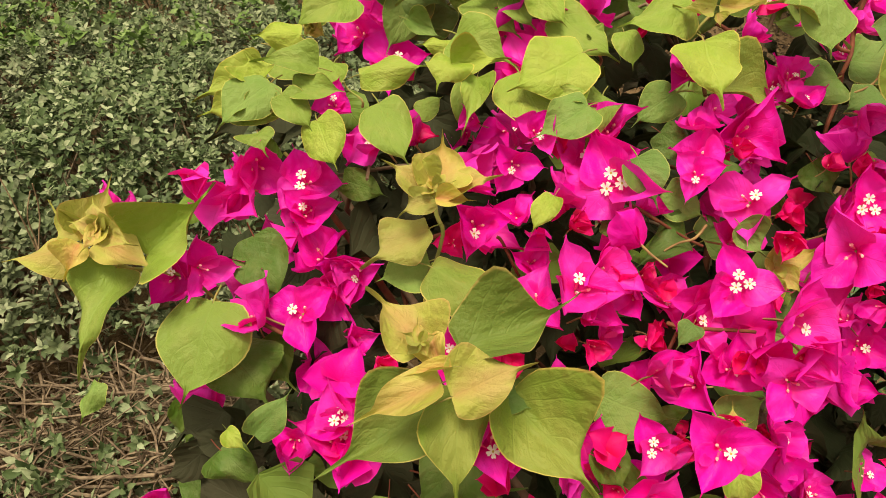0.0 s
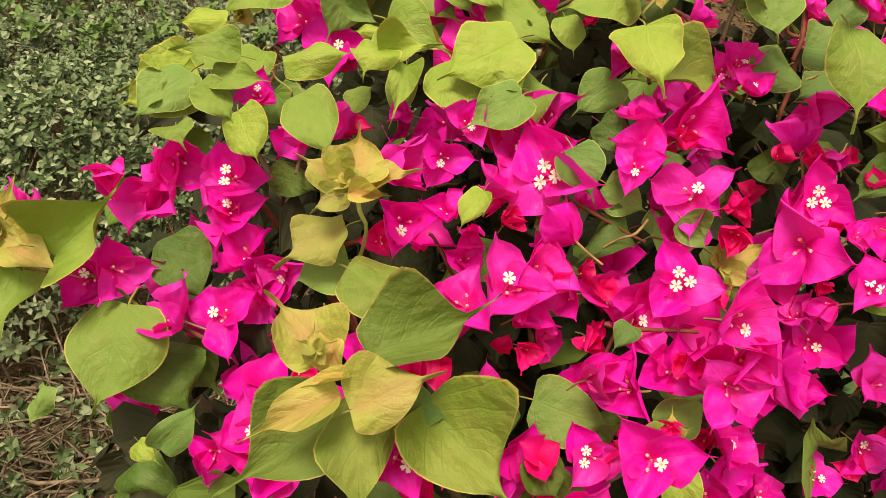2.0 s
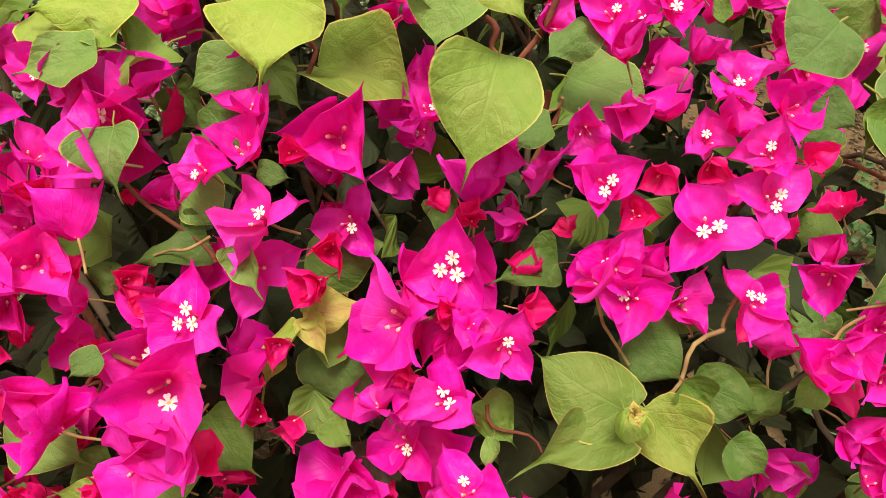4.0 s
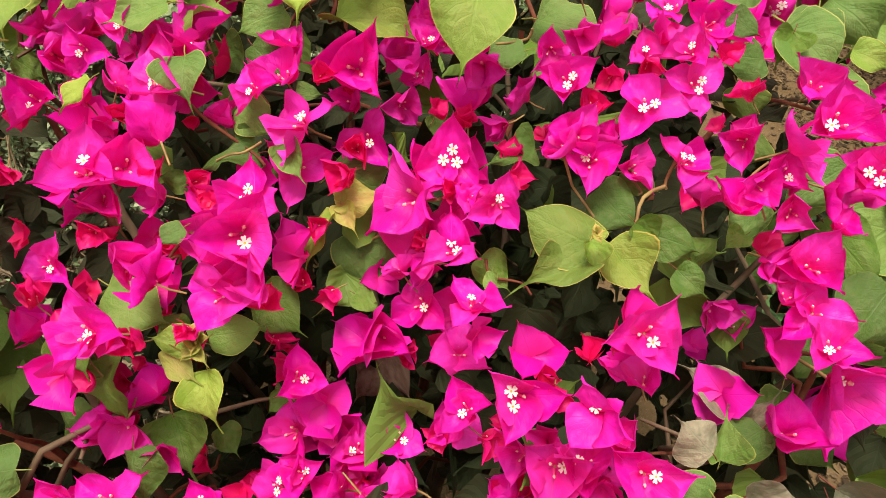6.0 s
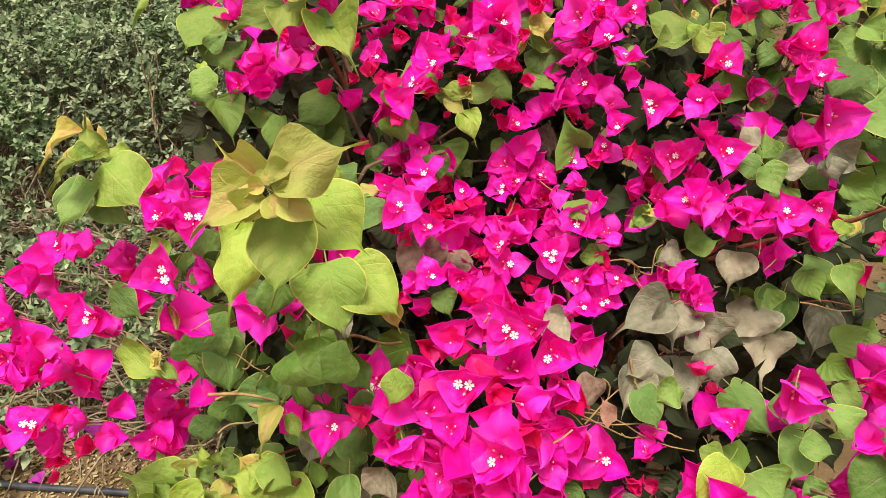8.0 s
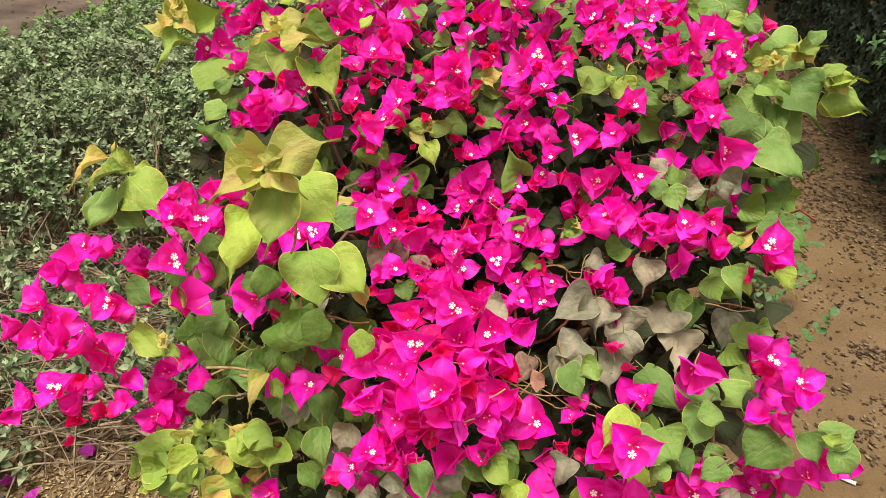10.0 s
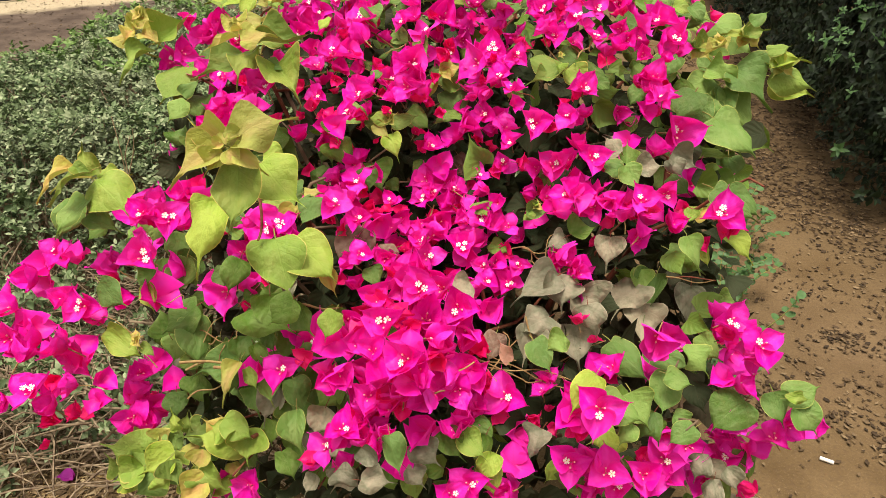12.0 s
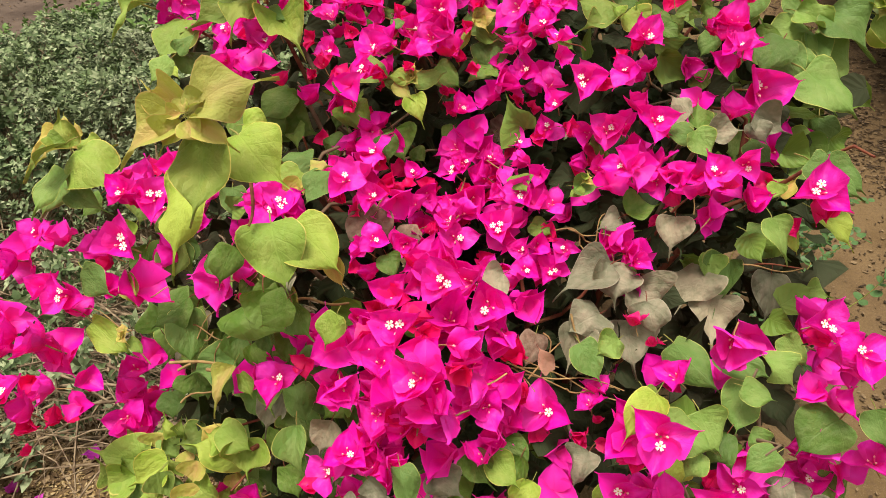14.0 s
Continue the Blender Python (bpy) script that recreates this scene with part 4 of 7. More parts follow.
big_leaf((-0.103, 0.331, 0.797), (-0.097, 0.317, 0.789), 1.25, "y", 5, (-0.00, -0.56, 0.83), 554)
big_leaf((-0.111, 0.350, 0.803), (-0.140, 0.346, 0.799), 0.66, "y", 9, (-0.00, -0.56, 0.83), 555)
big_leaf((-0.100, 0.343, 0.803), (-0.106, 0.361, 0.816), 0.80, "y", 3, (-0.00, -0.56, 0.83), 556)
big_leaf((0.005, 0.342, 0.832), (0.037, 0.350, 0.833), 0.48, "y", 9, (-0.00, -0.56, 0.83), 557)
big_leaf((0.018, 0.338, 0.827), (0.011, 0.308, 0.809), 0.50, "y", 5, (-0.00, -0.56, 0.83), 558)
big_leaf((0.005, 0.344, 0.834), (-0.004, 0.328, 0.824), 1.25, "y", 6, (-0.00, -0.56, 0.83), 559)
big_leaf((0.233, 0.332, 0.849), (0.235, 0.296, 0.814), 0.81, "y", 0, (0.22, -0.50, 0.84), 560)
big_leaf((0.204, 0.371, 0.861), (0.206, 0.343, 0.837), 0.92, "g", 2, (0.07, -0.51, 0.86), 561)
big_leaf((0.217, 0.339, 0.877), (0.247, 0.333, 0.858), 0.64, "y", 1, (0.27, -0.48, 0.84), 562)
big_leaf((0.147, 0.366, 0.805), (0.206, 0.362, 0.797), 0.81, "l", 8, (-0.08, -0.35, 0.93), 563)
big_leaf((0.158, 0.316, 0.733), (0.203, 0.328, 0.748), 0.67, "g", 4, (0.03, -0.40, 0.92), 564)
big_leaf((0.178, 0.273, 0.748), (0.211, 0.287, 0.754), 0.46, "o", 10, (0.00, -0.32, 0.95), 565)
big_leaf((0.180, 0.273, 0.749), (0.195, 0.260, 0.741), 0.59, "o", 1, (0.07, -0.51, 0.86), 566)
big_leaf((0.179, 0.274, 0.751), (0.178, 0.280, 0.757), 0.69, "o", 8, (0.07, -0.51, 0.86), 567)
big_leaf((0.177, 0.271, 0.744), (0.166, 0.248, 0.714), 0.40, "y", 5, (-0.31, -0.70, 0.65), 568)
big_leaf((0.182, 0.278, 0.726), (0.209, 0.264, 0.700), 0.93, "g", 7, (0.09, -0.55, 0.83), 569)
big_leaf((0.308, 0.261, 0.764), (0.270, 0.271, 0.774), 0.80, "l", 2, (-0.00, -0.58, 0.82), 570)
big_leaf((0.305, 0.254, 0.758), (0.272, 0.227, 0.754), 0.55, "l", 5, (0.00, -0.32, 0.95), 571)
big_leaf((0.315, 0.265, 0.763), (0.342, 0.247, 0.743), 0.66, "l", 6, (0.15, -0.44, 0.89), 572)
big_leaf((0.306, 0.257, 0.770), (0.315, 0.245, 0.758), 0.64, "y", 9, (0.07, -0.51, 0.86), 573)
big_leaf((0.366, 0.446, 0.836), (0.344, 0.423, 0.819), 1.20, "g", 7, (0.09, -0.55, 0.83), 574)
big_leaf((0.256, 0.404, 0.805), (0.304, 0.400, 0.798), 0.84, "g", 0, (0.07, -0.51, 0.86), 575)
big_leaf((0.097, -0.083, 0.800), (0.134, -0.050, 0.810), 0.62, "o", 10, (0.21, -0.51, 0.83), 576)
big_leaf((0.093, -0.083, 0.800), (0.062, -0.071, 0.810), 0.70, "o", 9, (-0.14, -0.70, 0.70), 577)
big_leaf((0.091, -0.086, 0.797), (0.056, -0.098, 0.769), 0.62, "o", 5, (-0.15, -0.63, 0.76), 578)
big_leaf((0.101, -0.089, 0.799), (0.124, -0.088, 0.782), 0.62, "o", 6, (0.41, -0.59, 0.69), 579)
big_leaf((0.096, -0.091, 0.797), (0.082, -0.098, 0.780), 0.65, "o", 9, (-0.04, -0.76, 0.64), 580)
big_leaf((0.097, -0.086, 0.804), (0.109, -0.073, 0.809), 0.64, "o", 9, (0.14, -0.64, 0.76), 581)
big_leaf((0.100, -0.092, 0.800), (0.109, -0.094, 0.788), 0.96, "o", 8, (0.14, -0.64, 0.76), 582)
big_leaf((0.096, -0.090, 0.803), (0.086, -0.093, 0.799), 0.79, "o", 8, (0.14, -0.64, 0.76), 583)
big_leaf((0.097, -0.088, 0.803), (0.094, -0.080, 0.810), 0.85, "o", 8, (0.14, -0.64, 0.76), 584)
big_leaf((0.100, -0.082, 0.783), (0.103, -0.115, 0.749), 0.75, "l", 0, (0.07, -0.30, 0.95), 585)
big_leaf((0.102, -0.049, 0.772), (0.142, -0.066, 0.750), 0.88, "y", 0, (0.31, -0.56, 0.77), 586)
big_leaf((0.048, -0.023, 0.721), (0.045, -0.068, 0.675), 0.65, "y", 6, (0.05, -0.69, 0.72), 587)
big_leaf((0.082, 0.002, 0.676), (0.105, -0.033, 0.635), 0.85, "y", 0, (0.13, -0.60, 0.79), 588)
big_leaf((0.096, 0.009, 0.673), (0.138, -0.012, 0.645), 0.85, "y", 7, (0.31, -0.56, 0.77), 589)
big_leaf((0.122, 0.009, 0.647), (0.134, 0.000, 0.623), 0.56, "o", 8, (0.14, -0.64, 0.76), 590)
big_leaf((0.099, -0.037, 0.773), (0.118, -0.029, 0.768), 0.99, "y", 5, (0.14, -0.64, 0.76), 591)
big_leaf((-0.124, 0.058, 0.691), (-0.138, 0.075, 0.718), 0.75, "l", 9, (0.35, -0.75, 0.56), 592)
big_leaf((-0.120, 0.051, 0.698), (-0.159, 0.032, 0.665), 0.45, "l", 5, (-0.31, -0.63, 0.71), 593)
big_leaf((-0.119, 0.056, 0.687), (-0.076, 0.032, 0.663), 0.94, "y", 4, (0.24, -0.65, 0.72), 594)
big_leaf((-0.133, 0.053, 0.669), (-0.148, 0.017, 0.640), 0.72, "g", 0, (-0.14, -0.70, 0.70), 595)
big_leaf((-0.122, 0.065, 0.683), (-0.097, 0.083, 0.684), 0.98, "y", 6, (0.14, -0.64, 0.76), 596)
big_leaf((-0.133, 0.052, 0.650), (-0.091, 0.047, 0.632), 0.57, "g", 5, (0.14, -0.64, 0.76), 597)
big_leaf((0.326, 0.098, 0.609), (0.283, 0.072, 0.584), 0.69, "k", 10, (-0.06, -0.63, 0.77), 598)
big_leaf((0.329, 0.104, 0.607), (0.333, 0.076, 0.577), 1.00, "k", 6, (0.33, -0.62, 0.71), 599)
big_leaf((0.346, 0.101, 0.590), (0.374, 0.086, 0.560), 0.91, "k", 9, (0.41, -0.59, 0.69), 600)
big_leaf((0.322, 0.066, 0.582), (0.292, 0.040, 0.572), 0.90, "k", 6, (0.14, -0.64, 0.76), 601)
big_leaf((0.309, 0.056, 0.572), (0.302, 0.025, 0.548), 0.83, "k", 8, (0.14, -0.64, 0.76), 602)
big_leaf((0.347, 0.099, 0.551), (0.356, 0.063, 0.516), 0.92, "k", 10, (0.14, -0.64, 0.76), 603)
big_leaf((0.413, 0.162, 0.568), (0.389, 0.125, 0.541), 0.85, "k", 10, (-0.15, -0.63, 0.76), 604)
big_leaf((0.418, 0.150, 0.551), (0.421, 0.112, 0.515), 0.89, "k", 6, (0.31, -0.56, 0.77), 605)
big_leaf((0.434, 0.181, 0.571), (0.424, 0.138, 0.531), 0.54, "g", 9, (-0.37, -0.74, 0.57), 606)
big_leaf((0.474, 0.190, 0.555), (0.470, 0.160, 0.514), 0.68, "k", 8, (-0.13, -0.77, 0.63), 607)
big_leaf((0.415, 0.172, 0.581), (0.415, 0.154, 0.556), 0.82, "g", 8, (0.14, -0.64, 0.76), 608)
big_leaf((0.444, 0.190, 0.598), (0.483, 0.181, 0.574), 0.81, "g", 4, (0.14, -0.64, 0.76), 609)
big_leaf((0.310, 0.034, 0.576), (0.333, 0.016, 0.554), 0.77, "g", 0, (0.14, -0.64, 0.76), 610)
big_leaf((0.338, 0.042, 0.579), (0.319, 0.028, 0.566), 0.88, "g", 10, (0.14, -0.64, 0.76), 611)
big_leaf((0.385, 0.073, 0.556), (0.428, 0.049, 0.528), 0.60, "g", 4, (0.14, -0.64, 0.76), 612)
big_leaf((0.440, 0.050, 0.544), (0.436, 0.018, 0.518), 0.85, "g", 2, (0.14, -0.64, 0.76), 613)
big_leaf((0.422, 0.077, 0.552), (0.468, 0.069, 0.528), 0.65, "g", 6, (0.14, -0.64, 0.76), 614)
big_leaf((0.497, 0.162, 0.561), (0.523, 0.163, 0.556), 0.81, "g", 5, (0.14, -0.64, 0.76), 615)
big_leaf((0.521, 0.430, 0.728), (0.572, 0.400, 0.688), 0.85, "g", 1, (0.28, -0.59, 0.76), 616)
big_leaf((0.571, 0.438, 0.726), (0.627, 0.434, 0.704), 0.71, "y", 4, (0.11, -0.67, 0.73), 617)
big_leaf((0.504, 0.416, 0.712), (0.456, 0.370, 0.688), 0.92, "g", 7, (0.11, -0.67, 0.73), 618)
big_leaf((0.557, 0.442, 0.737), (0.617, 0.454, 0.737), 0.52, "y", 5, (0.11, -0.67, 0.73), 619)
big_leaf((0.522, 0.424, 0.701), (0.552, 0.388, 0.656), 0.64, "g", 0, (0.11, -0.67, 0.73), 620)
big_leaf((0.508, 0.414, 0.707), (0.511, 0.381, 0.657), 0.54, "g", 8, (0.11, -0.67, 0.73), 621)
big_leaf((0.488, 0.415, 0.732), (0.539, 0.410, 0.712), 0.74, "g", 9, (0.11, -0.67, 0.73), 622)
big_leaf((0.472, 0.423, 0.754), (0.502, 0.436, 0.764), 0.64, "l", 9, (0.11, -0.67, 0.73), 623)
big_leaf((0.472, 0.423, 0.754), (0.468, 0.434, 0.771), 0.83, "o", 9, (0.11, -0.67, 0.73), 624)
big_leaf((0.472, 0.423, 0.754), (0.440, 0.420, 0.757), 0.63, "l", 9, (0.11, -0.67, 0.73), 625)
big_leaf((0.472, 0.423, 0.754), (0.462, 0.412, 0.740), 0.76, "o", 6, (0.11, -0.67, 0.73), 626)
big_leaf((0.472, 0.423, 0.754), (0.491, 0.417, 0.739), 0.74, "o", 6, (0.11, -0.67, 0.73), 627)
big_leaf((0.528, 0.442, 0.767), (0.559, 0.455, 0.777), 0.64, "l", 9, (0.11, -0.67, 0.73), 628)
big_leaf((0.528, 0.442, 0.767), (0.524, 0.453, 0.784), 0.83, "o", 9, (0.11, -0.67, 0.73), 629)
big_leaf((0.528, 0.442, 0.767), (0.496, 0.439, 0.770), 0.63, "l", 9, (0.11, -0.67, 0.73), 630)
big_leaf((0.528, 0.442, 0.767), (0.519, 0.431, 0.752), 0.76, "o", 6, (0.11, -0.67, 0.73), 631)
big_leaf((0.528, 0.442, 0.767), (0.548, 0.436, 0.752), 0.74, "o", 6, (0.11, -0.67, 0.73), 632)
big_leaf((0.574, 0.432, 0.738), (0.604, 0.445, 0.748), 0.64, "l", 9, (0.11, -0.67, 0.73), 633)
big_leaf((0.574, 0.432, 0.738), (0.570, 0.443, 0.755), 0.83, "o", 9, (0.11, -0.67, 0.73), 634)
big_leaf((0.574, 0.432, 0.738), (0.542, 0.428, 0.742), 0.63, "l", 9, (0.11, -0.67, 0.73), 635)
big_leaf((0.574, 0.432, 0.738), (0.565, 0.421, 0.724), 0.76, "o", 6, (0.11, -0.67, 0.73), 636)
big_leaf((0.574, 0.432, 0.738), (0.593, 0.426, 0.723), 0.74, "o", 6, (0.11, -0.67, 0.73), 637)
big_leaf((0.050, -0.056, 0.484), (-0.001, -0.064, 0.486), 0.77, "y", 10, (0.07, -0.50, 0.86), 638)
big_leaf((0.056, -0.054, 0.502), (0.060, -0.074, 0.471), 0.98, "y", 9, (0.39, -0.62, 0.68), 639)
big_leaf((-0.041, -0.064, 0.460), (-0.090, -0.065, 0.473), 0.97, "y", 6, (-0.07, -0.73, 0.68), 640)
big_leaf((-0.011, -0.072, 0.476), (-0.043, -0.089, 0.459), 0.84, "y", 5, (0.11, -0.67, 0.73), 641)
big_leaf((-0.043, -0.078, 0.458), (-0.071, -0.092, 0.444), 0.88, "y", 8, (0.11, -0.67, 0.73), 642)
big_leaf((-0.007, -0.082, 0.478), (0.003, -0.096, 0.455), 0.74, "l", 9, (0.11, -0.67, 0.73), 643)
big_leaf((0.026, -0.086, 0.463), (-0.004, -0.104, 0.444), 0.74, "o", 5, (0.11, -0.67, 0.73), 644)
big_leaf((-0.025, -0.080, 0.449), (-0.048, -0.096, 0.432), 0.98, "g", 4, (0.11, -0.67, 0.73), 645)
big_leaf((0.020, -0.073, 0.488), (0.018, -0.085, 0.470), 1.02, "o", 8, (0.11, -0.67, 0.73), 646)
big_leaf((0.038, -0.055, 0.497), (0.019, -0.055, 0.503), 1.25, "y", 10, (0.11, -0.67, 0.73), 647)
big_leaf((-0.050, -0.067, 0.432), (-0.065, -0.083, 0.420), 0.74, "y", 5, (-0.05, -0.77, 0.63), 648)
big_leaf((0.051, -0.056, 0.457), (0.063, -0.046, 0.477), 0.71, "g", 10, (0.36, -0.55, 0.75), 649)
big_leaf((0.023, -0.072, 0.444), (0.053, -0.073, 0.440), 0.70, "y", 6, (0.06, -0.55, 0.83), 650)
big_leaf((0.038, -0.066, 0.436), (0.060, -0.058, 0.449), 0.74, "y", 6, (-0.16, -0.81, 0.57), 651)
big_leaf((-0.043, -0.091, 0.411), (-0.066, -0.104, 0.406), 0.85, "l", 6, (0.14, -0.67, 0.73), 652)
big_leaf((-0.049, -0.065, 0.454), (-0.030, -0.059, 0.466), 0.77, "g", 10, (0.27, -0.67, 0.69), 653)
big_leaf((-0.003, -0.072, 0.448), (0.023, -0.077, 0.440), 0.99, "y", 6, (-0.17, -0.68, 0.71), 654)
big_leaf((0.004, -0.061, 0.448), (-0.004, -0.074, 0.439), 0.75, "l", 5, (0.42, -0.72, 0.56), 655)
big_leaf((-0.004, -0.044, 0.478), (-0.010, -0.037, 0.497), 1.12, "l", 10, (0.47, -0.59, 0.66), 656)
big_leaf((-0.067, -0.078, 0.433), (-0.041, -0.077, 0.434), 0.76, "y", 9, (0.46, -0.58, 0.67), 657)
big_leaf((-0.034, -0.055, 0.470), (-0.019, -0.045, 0.487), 0.76, "o", 9, (0.14, -0.44, 0.89), 658)
big_leaf((-0.005, -0.073, 0.465), (-0.010, -0.067, 0.483), 1.10, "l", 6, (0.19, -0.81, 0.55), 659)
big_leaf((-0.019, -0.076, 0.447), (0.011, -0.074, 0.449), 0.59, "g", 6, (0.06, -0.57, 0.82), 660)
big_leaf((-0.017, -0.093, 0.452), (-0.019, -0.087, 0.469), 0.96, "y", 6, (0.22, -0.69, 0.68), 661)
big_leaf((-0.003, -0.050, 0.470), (0.014, -0.062, 0.454), 0.83, "o", 5, (-0.20, -0.55, 0.81), 662)
big_leaf((0.051, -0.065, 0.443), (0.073, -0.072, 0.433), 0.76, "y", 10, (0.21, -0.55, 0.81), 663)
big_leaf((-0.061, -0.081, 0.437), (-0.033, -0.073, 0.448), 0.84, "y", 9, (-0.03, -0.60, 0.80), 664)
big_leaf((0.039, -0.060, 0.460), (0.046, -0.071, 0.449), 0.85, "o", 10, (0.38, -0.62, 0.69), 665)
big_leaf((0.028, -0.048, 0.487), (0.007, -0.047, 0.501), 0.86, "o", 6, (0.06, -0.59, 0.80), 666)
big_leaf((-0.037, -0.075, 0.441), (-0.010, -0.074, 0.442), 0.73, "o", 5, (0.09, -0.43, 0.90), 667)
big_leaf((0.010, -0.043, 0.482), (-0.016, -0.055, 0.478), 0.99, "l", 6, (0.32, -0.42, 0.85), 668)
big_leaf((0.047, -0.091, 0.438), (0.067, -0.096, 0.432), 0.95, "l", 10, (0.32, -0.40, 0.86), 669)
big_leaf((-0.001, -0.054, 0.493), (-0.003, -0.048, 0.511), 0.97, "l", 5, (-0.23, -0.51, 0.82), 670)
big_leaf((-0.074, -0.049, 0.456), (-0.045, -0.044, 0.464), 0.59, "y", 10, (-0.19, -0.52, 0.83), 671)
big_leaf((-0.062, -0.067, 0.464), (-0.060, -0.084, 0.445), 1.19, "l", 5, (-0.21, -0.76, 0.62), 672)
big_leaf((-0.049, -0.063, 0.430), (-0.069, -0.076, 0.423), 0.66, "y", 10, (-0.19, -0.83, 0.52), 673)
big_leaf((-0.015, -0.054, 0.487), (-0.023, -0.047, 0.507), 0.78, "y", 6, (0.03, -0.70, 0.71), 674)
big_leaf((-0.038, -0.063, 0.463), (-0.011, -0.059, 0.469), 0.56, "g", 5, (0.31, -0.55, 0.78), 675)
big_leaf((-0.076, -0.069, 0.436), (-0.093, -0.065, 0.454), 0.70, "l", 9, (0.01, -0.66, 0.75), 676)
big_leaf((0.019, -0.069, 0.468), (0.009, -0.063, 0.487), 0.92, "g", 9, (0.36, -0.68, 0.64), 677)
big_leaf((0.014, 0.201, 0.691), (-0.017, 0.175, 0.671), 0.90, "d", 0, (0.12, -0.56, 0.82), 678)
big_leaf((-0.011, 0.180, 0.675), (0.016, 0.162, 0.647), 0.88, "d", 4, (0.12, -0.56, 0.82), 679)
big_leaf((0.004, 0.167, 0.641), (-0.033, 0.140, 0.620), 0.55, "l", 4, (0.12, -0.56, 0.82), 680)
big_leaf((0.078, 0.088, 0.679), (0.098, 0.092, 0.678), 0.67, "o", 10, (0.12, -0.56, 0.82), 681)
big_leaf((0.061, 0.099, 0.655), (0.040, 0.081, 0.640), 0.43, "o", 5, (0.12, -0.56, 0.82), 682)
big_leaf((0.063, 0.099, 0.657), (0.066, 0.089, 0.645), 0.52, "o", 8, (0.12, -0.56, 0.82), 683)
big_leaf((0.052, 0.116, 0.645), (0.015, 0.111, 0.649), 0.82, "y", 7, (0.12, -0.56, 0.82), 684)
big_leaf((0.090, 0.080, 0.679), (0.083, 0.055, 0.660), 0.78, "g", 2, (0.12, -0.56, 0.82), 685)
big_leaf((-0.011, 0.107, 0.637), (-0.002, 0.087, 0.612), 0.83, "g", 0, (0.12, -0.56, 0.82), 686)
big_leaf((-0.050, 0.143, 0.613), (-0.063, 0.164, 0.639), 0.62, "y", 9, (0.12, -0.56, 0.82), 687)
big_leaf((0.056, 0.137, 0.659), (0.023, 0.129, 0.658), 0.84, "g", 4, (0.12, -0.56, 0.82), 688)
big_leaf((-0.097, 0.204, 0.618), (-0.105, 0.188, 0.604), 1.11, "g", 6, (0.12, -0.56, 0.82), 689)
big_leaf((0.379, 0.212, 0.697), (0.359, 0.220, 0.711), 0.96, "k", 4, (0.12, -0.56, 0.82), 690)
big_leaf((0.381, 0.196, 0.682), (0.353, 0.195, 0.689), 0.78, "g", 7, (0.12, -0.56, 0.82), 691)
big_leaf((0.383, 0.191, 0.690), (0.403, 0.177, 0.668), 0.77, "g", 0, (0.12, -0.56, 0.82), 692)
big_leaf((0.447, 0.281, 0.645), (0.472, 0.270, 0.626), 0.90, "g", 4, (0.12, -0.56, 0.82), 693)
big_leaf((0.463, 0.207, 0.631), (0.446, 0.214, 0.644), 0.78, "y", 9, (0.12, -0.56, 0.82), 694)
big_leaf((0.467, 0.206, 0.629), (0.482, 0.222, 0.643), 0.55, "o", 5, (0.12, -0.56, 0.82), 695)
big_leaf((0.457, 0.190, 0.649), (0.451, 0.176, 0.635), 0.77, "y", 6, (0.12, -0.56, 0.82), 696)
big_leaf((0.458, 0.306, 0.736), (0.439, 0.277, 0.708), 0.84, "d", 7, (0.12, -0.56, 0.82), 697)
big_leaf((0.402, 0.251, 0.669), (0.419, 0.271, 0.687), 0.54, "k", 5, (0.12, -0.56, 0.82), 698)
big_leaf((0.388, 0.222, 0.680), (0.385, 0.240, 0.700), 0.74, "g", 8, (0.12, -0.56, 0.82), 699)

# ---- leaves of the bush: foot, tip, width, skin ----
leaf(-0.039, 0.346, 0.803, -0.032, 0.337, 0.793, 0.8, "y")
leaf(-0.086, 0.397, 0.824, -0.115, 0.396, 0.823, 0.7, "y")
leaf(-0.079, 0.478, 0.810, -0.101, 0.466, 0.797, 0.6, "y")
leaf(-0.023, 0.444, 0.813, 0.002, 0.435, 0.803, 0.5, "g")
leaf(0.016, 0.385, 0.802, 0.012, 0.361, 0.776, 0.5, "y")
leaf(0.023, 0.396, 0.817, 0.044, 0.389, 0.809, 0.5, "o")
leaf(0.127, 0.340, 0.818, 0.104, 0.327, 0.804, 0.8, "g")
leaf(0.073, -0.007, 0.623, 0.108, -0.014, 0.600, 0.9, "y")
leaf(-0.216, 0.152, 0.648, -0.249, 0.121, 0.615, 0.5, "o")
leaf(-0.165, 0.106, 0.681, -0.172, 0.113, 0.694, 0.6, "o")
leaf(-0.152, 0.101, 0.678, -0.158, 0.108, 0.690, 0.5, "o")
leaf(-0.166, 0.081, 0.645, -0.178, 0.054, 0.612, 0.7, "g")
leaf(-0.094, -0.013, 0.563, -0.053, -0.020, 0.540, 0.55, "y")
leaf(-0.081, -0.016, 0.556, -0.067, -0.025, 0.538, 0.5, "y")
leaf(-0.032, -0.025, 0.632, -0.021, -0.037, 0.611, 0.6, "y")
leaf(-0.010, -0.003, 0.581, -0.000, -0.027, 0.545, 0.75, "g")
leaf(0.053, -0.022, 0.585, 0.057, -0.038, 0.562, 0.75, "d")
leaf(0.063, -0.027, 0.596, 0.097, -0.015, 0.601, 0.5, "d")
leaf(-0.014, -0.018, 0.523, -0.011, -0.028, 0.508, 0.98, "d")
leaf(-0.033, -0.018, 0.499, -0.027, -0.031, 0.478, 0.98, "d")
leaf(0.057, -0.048, 0.577, 0.050, -0.073, 0.546, 0.5, "o")
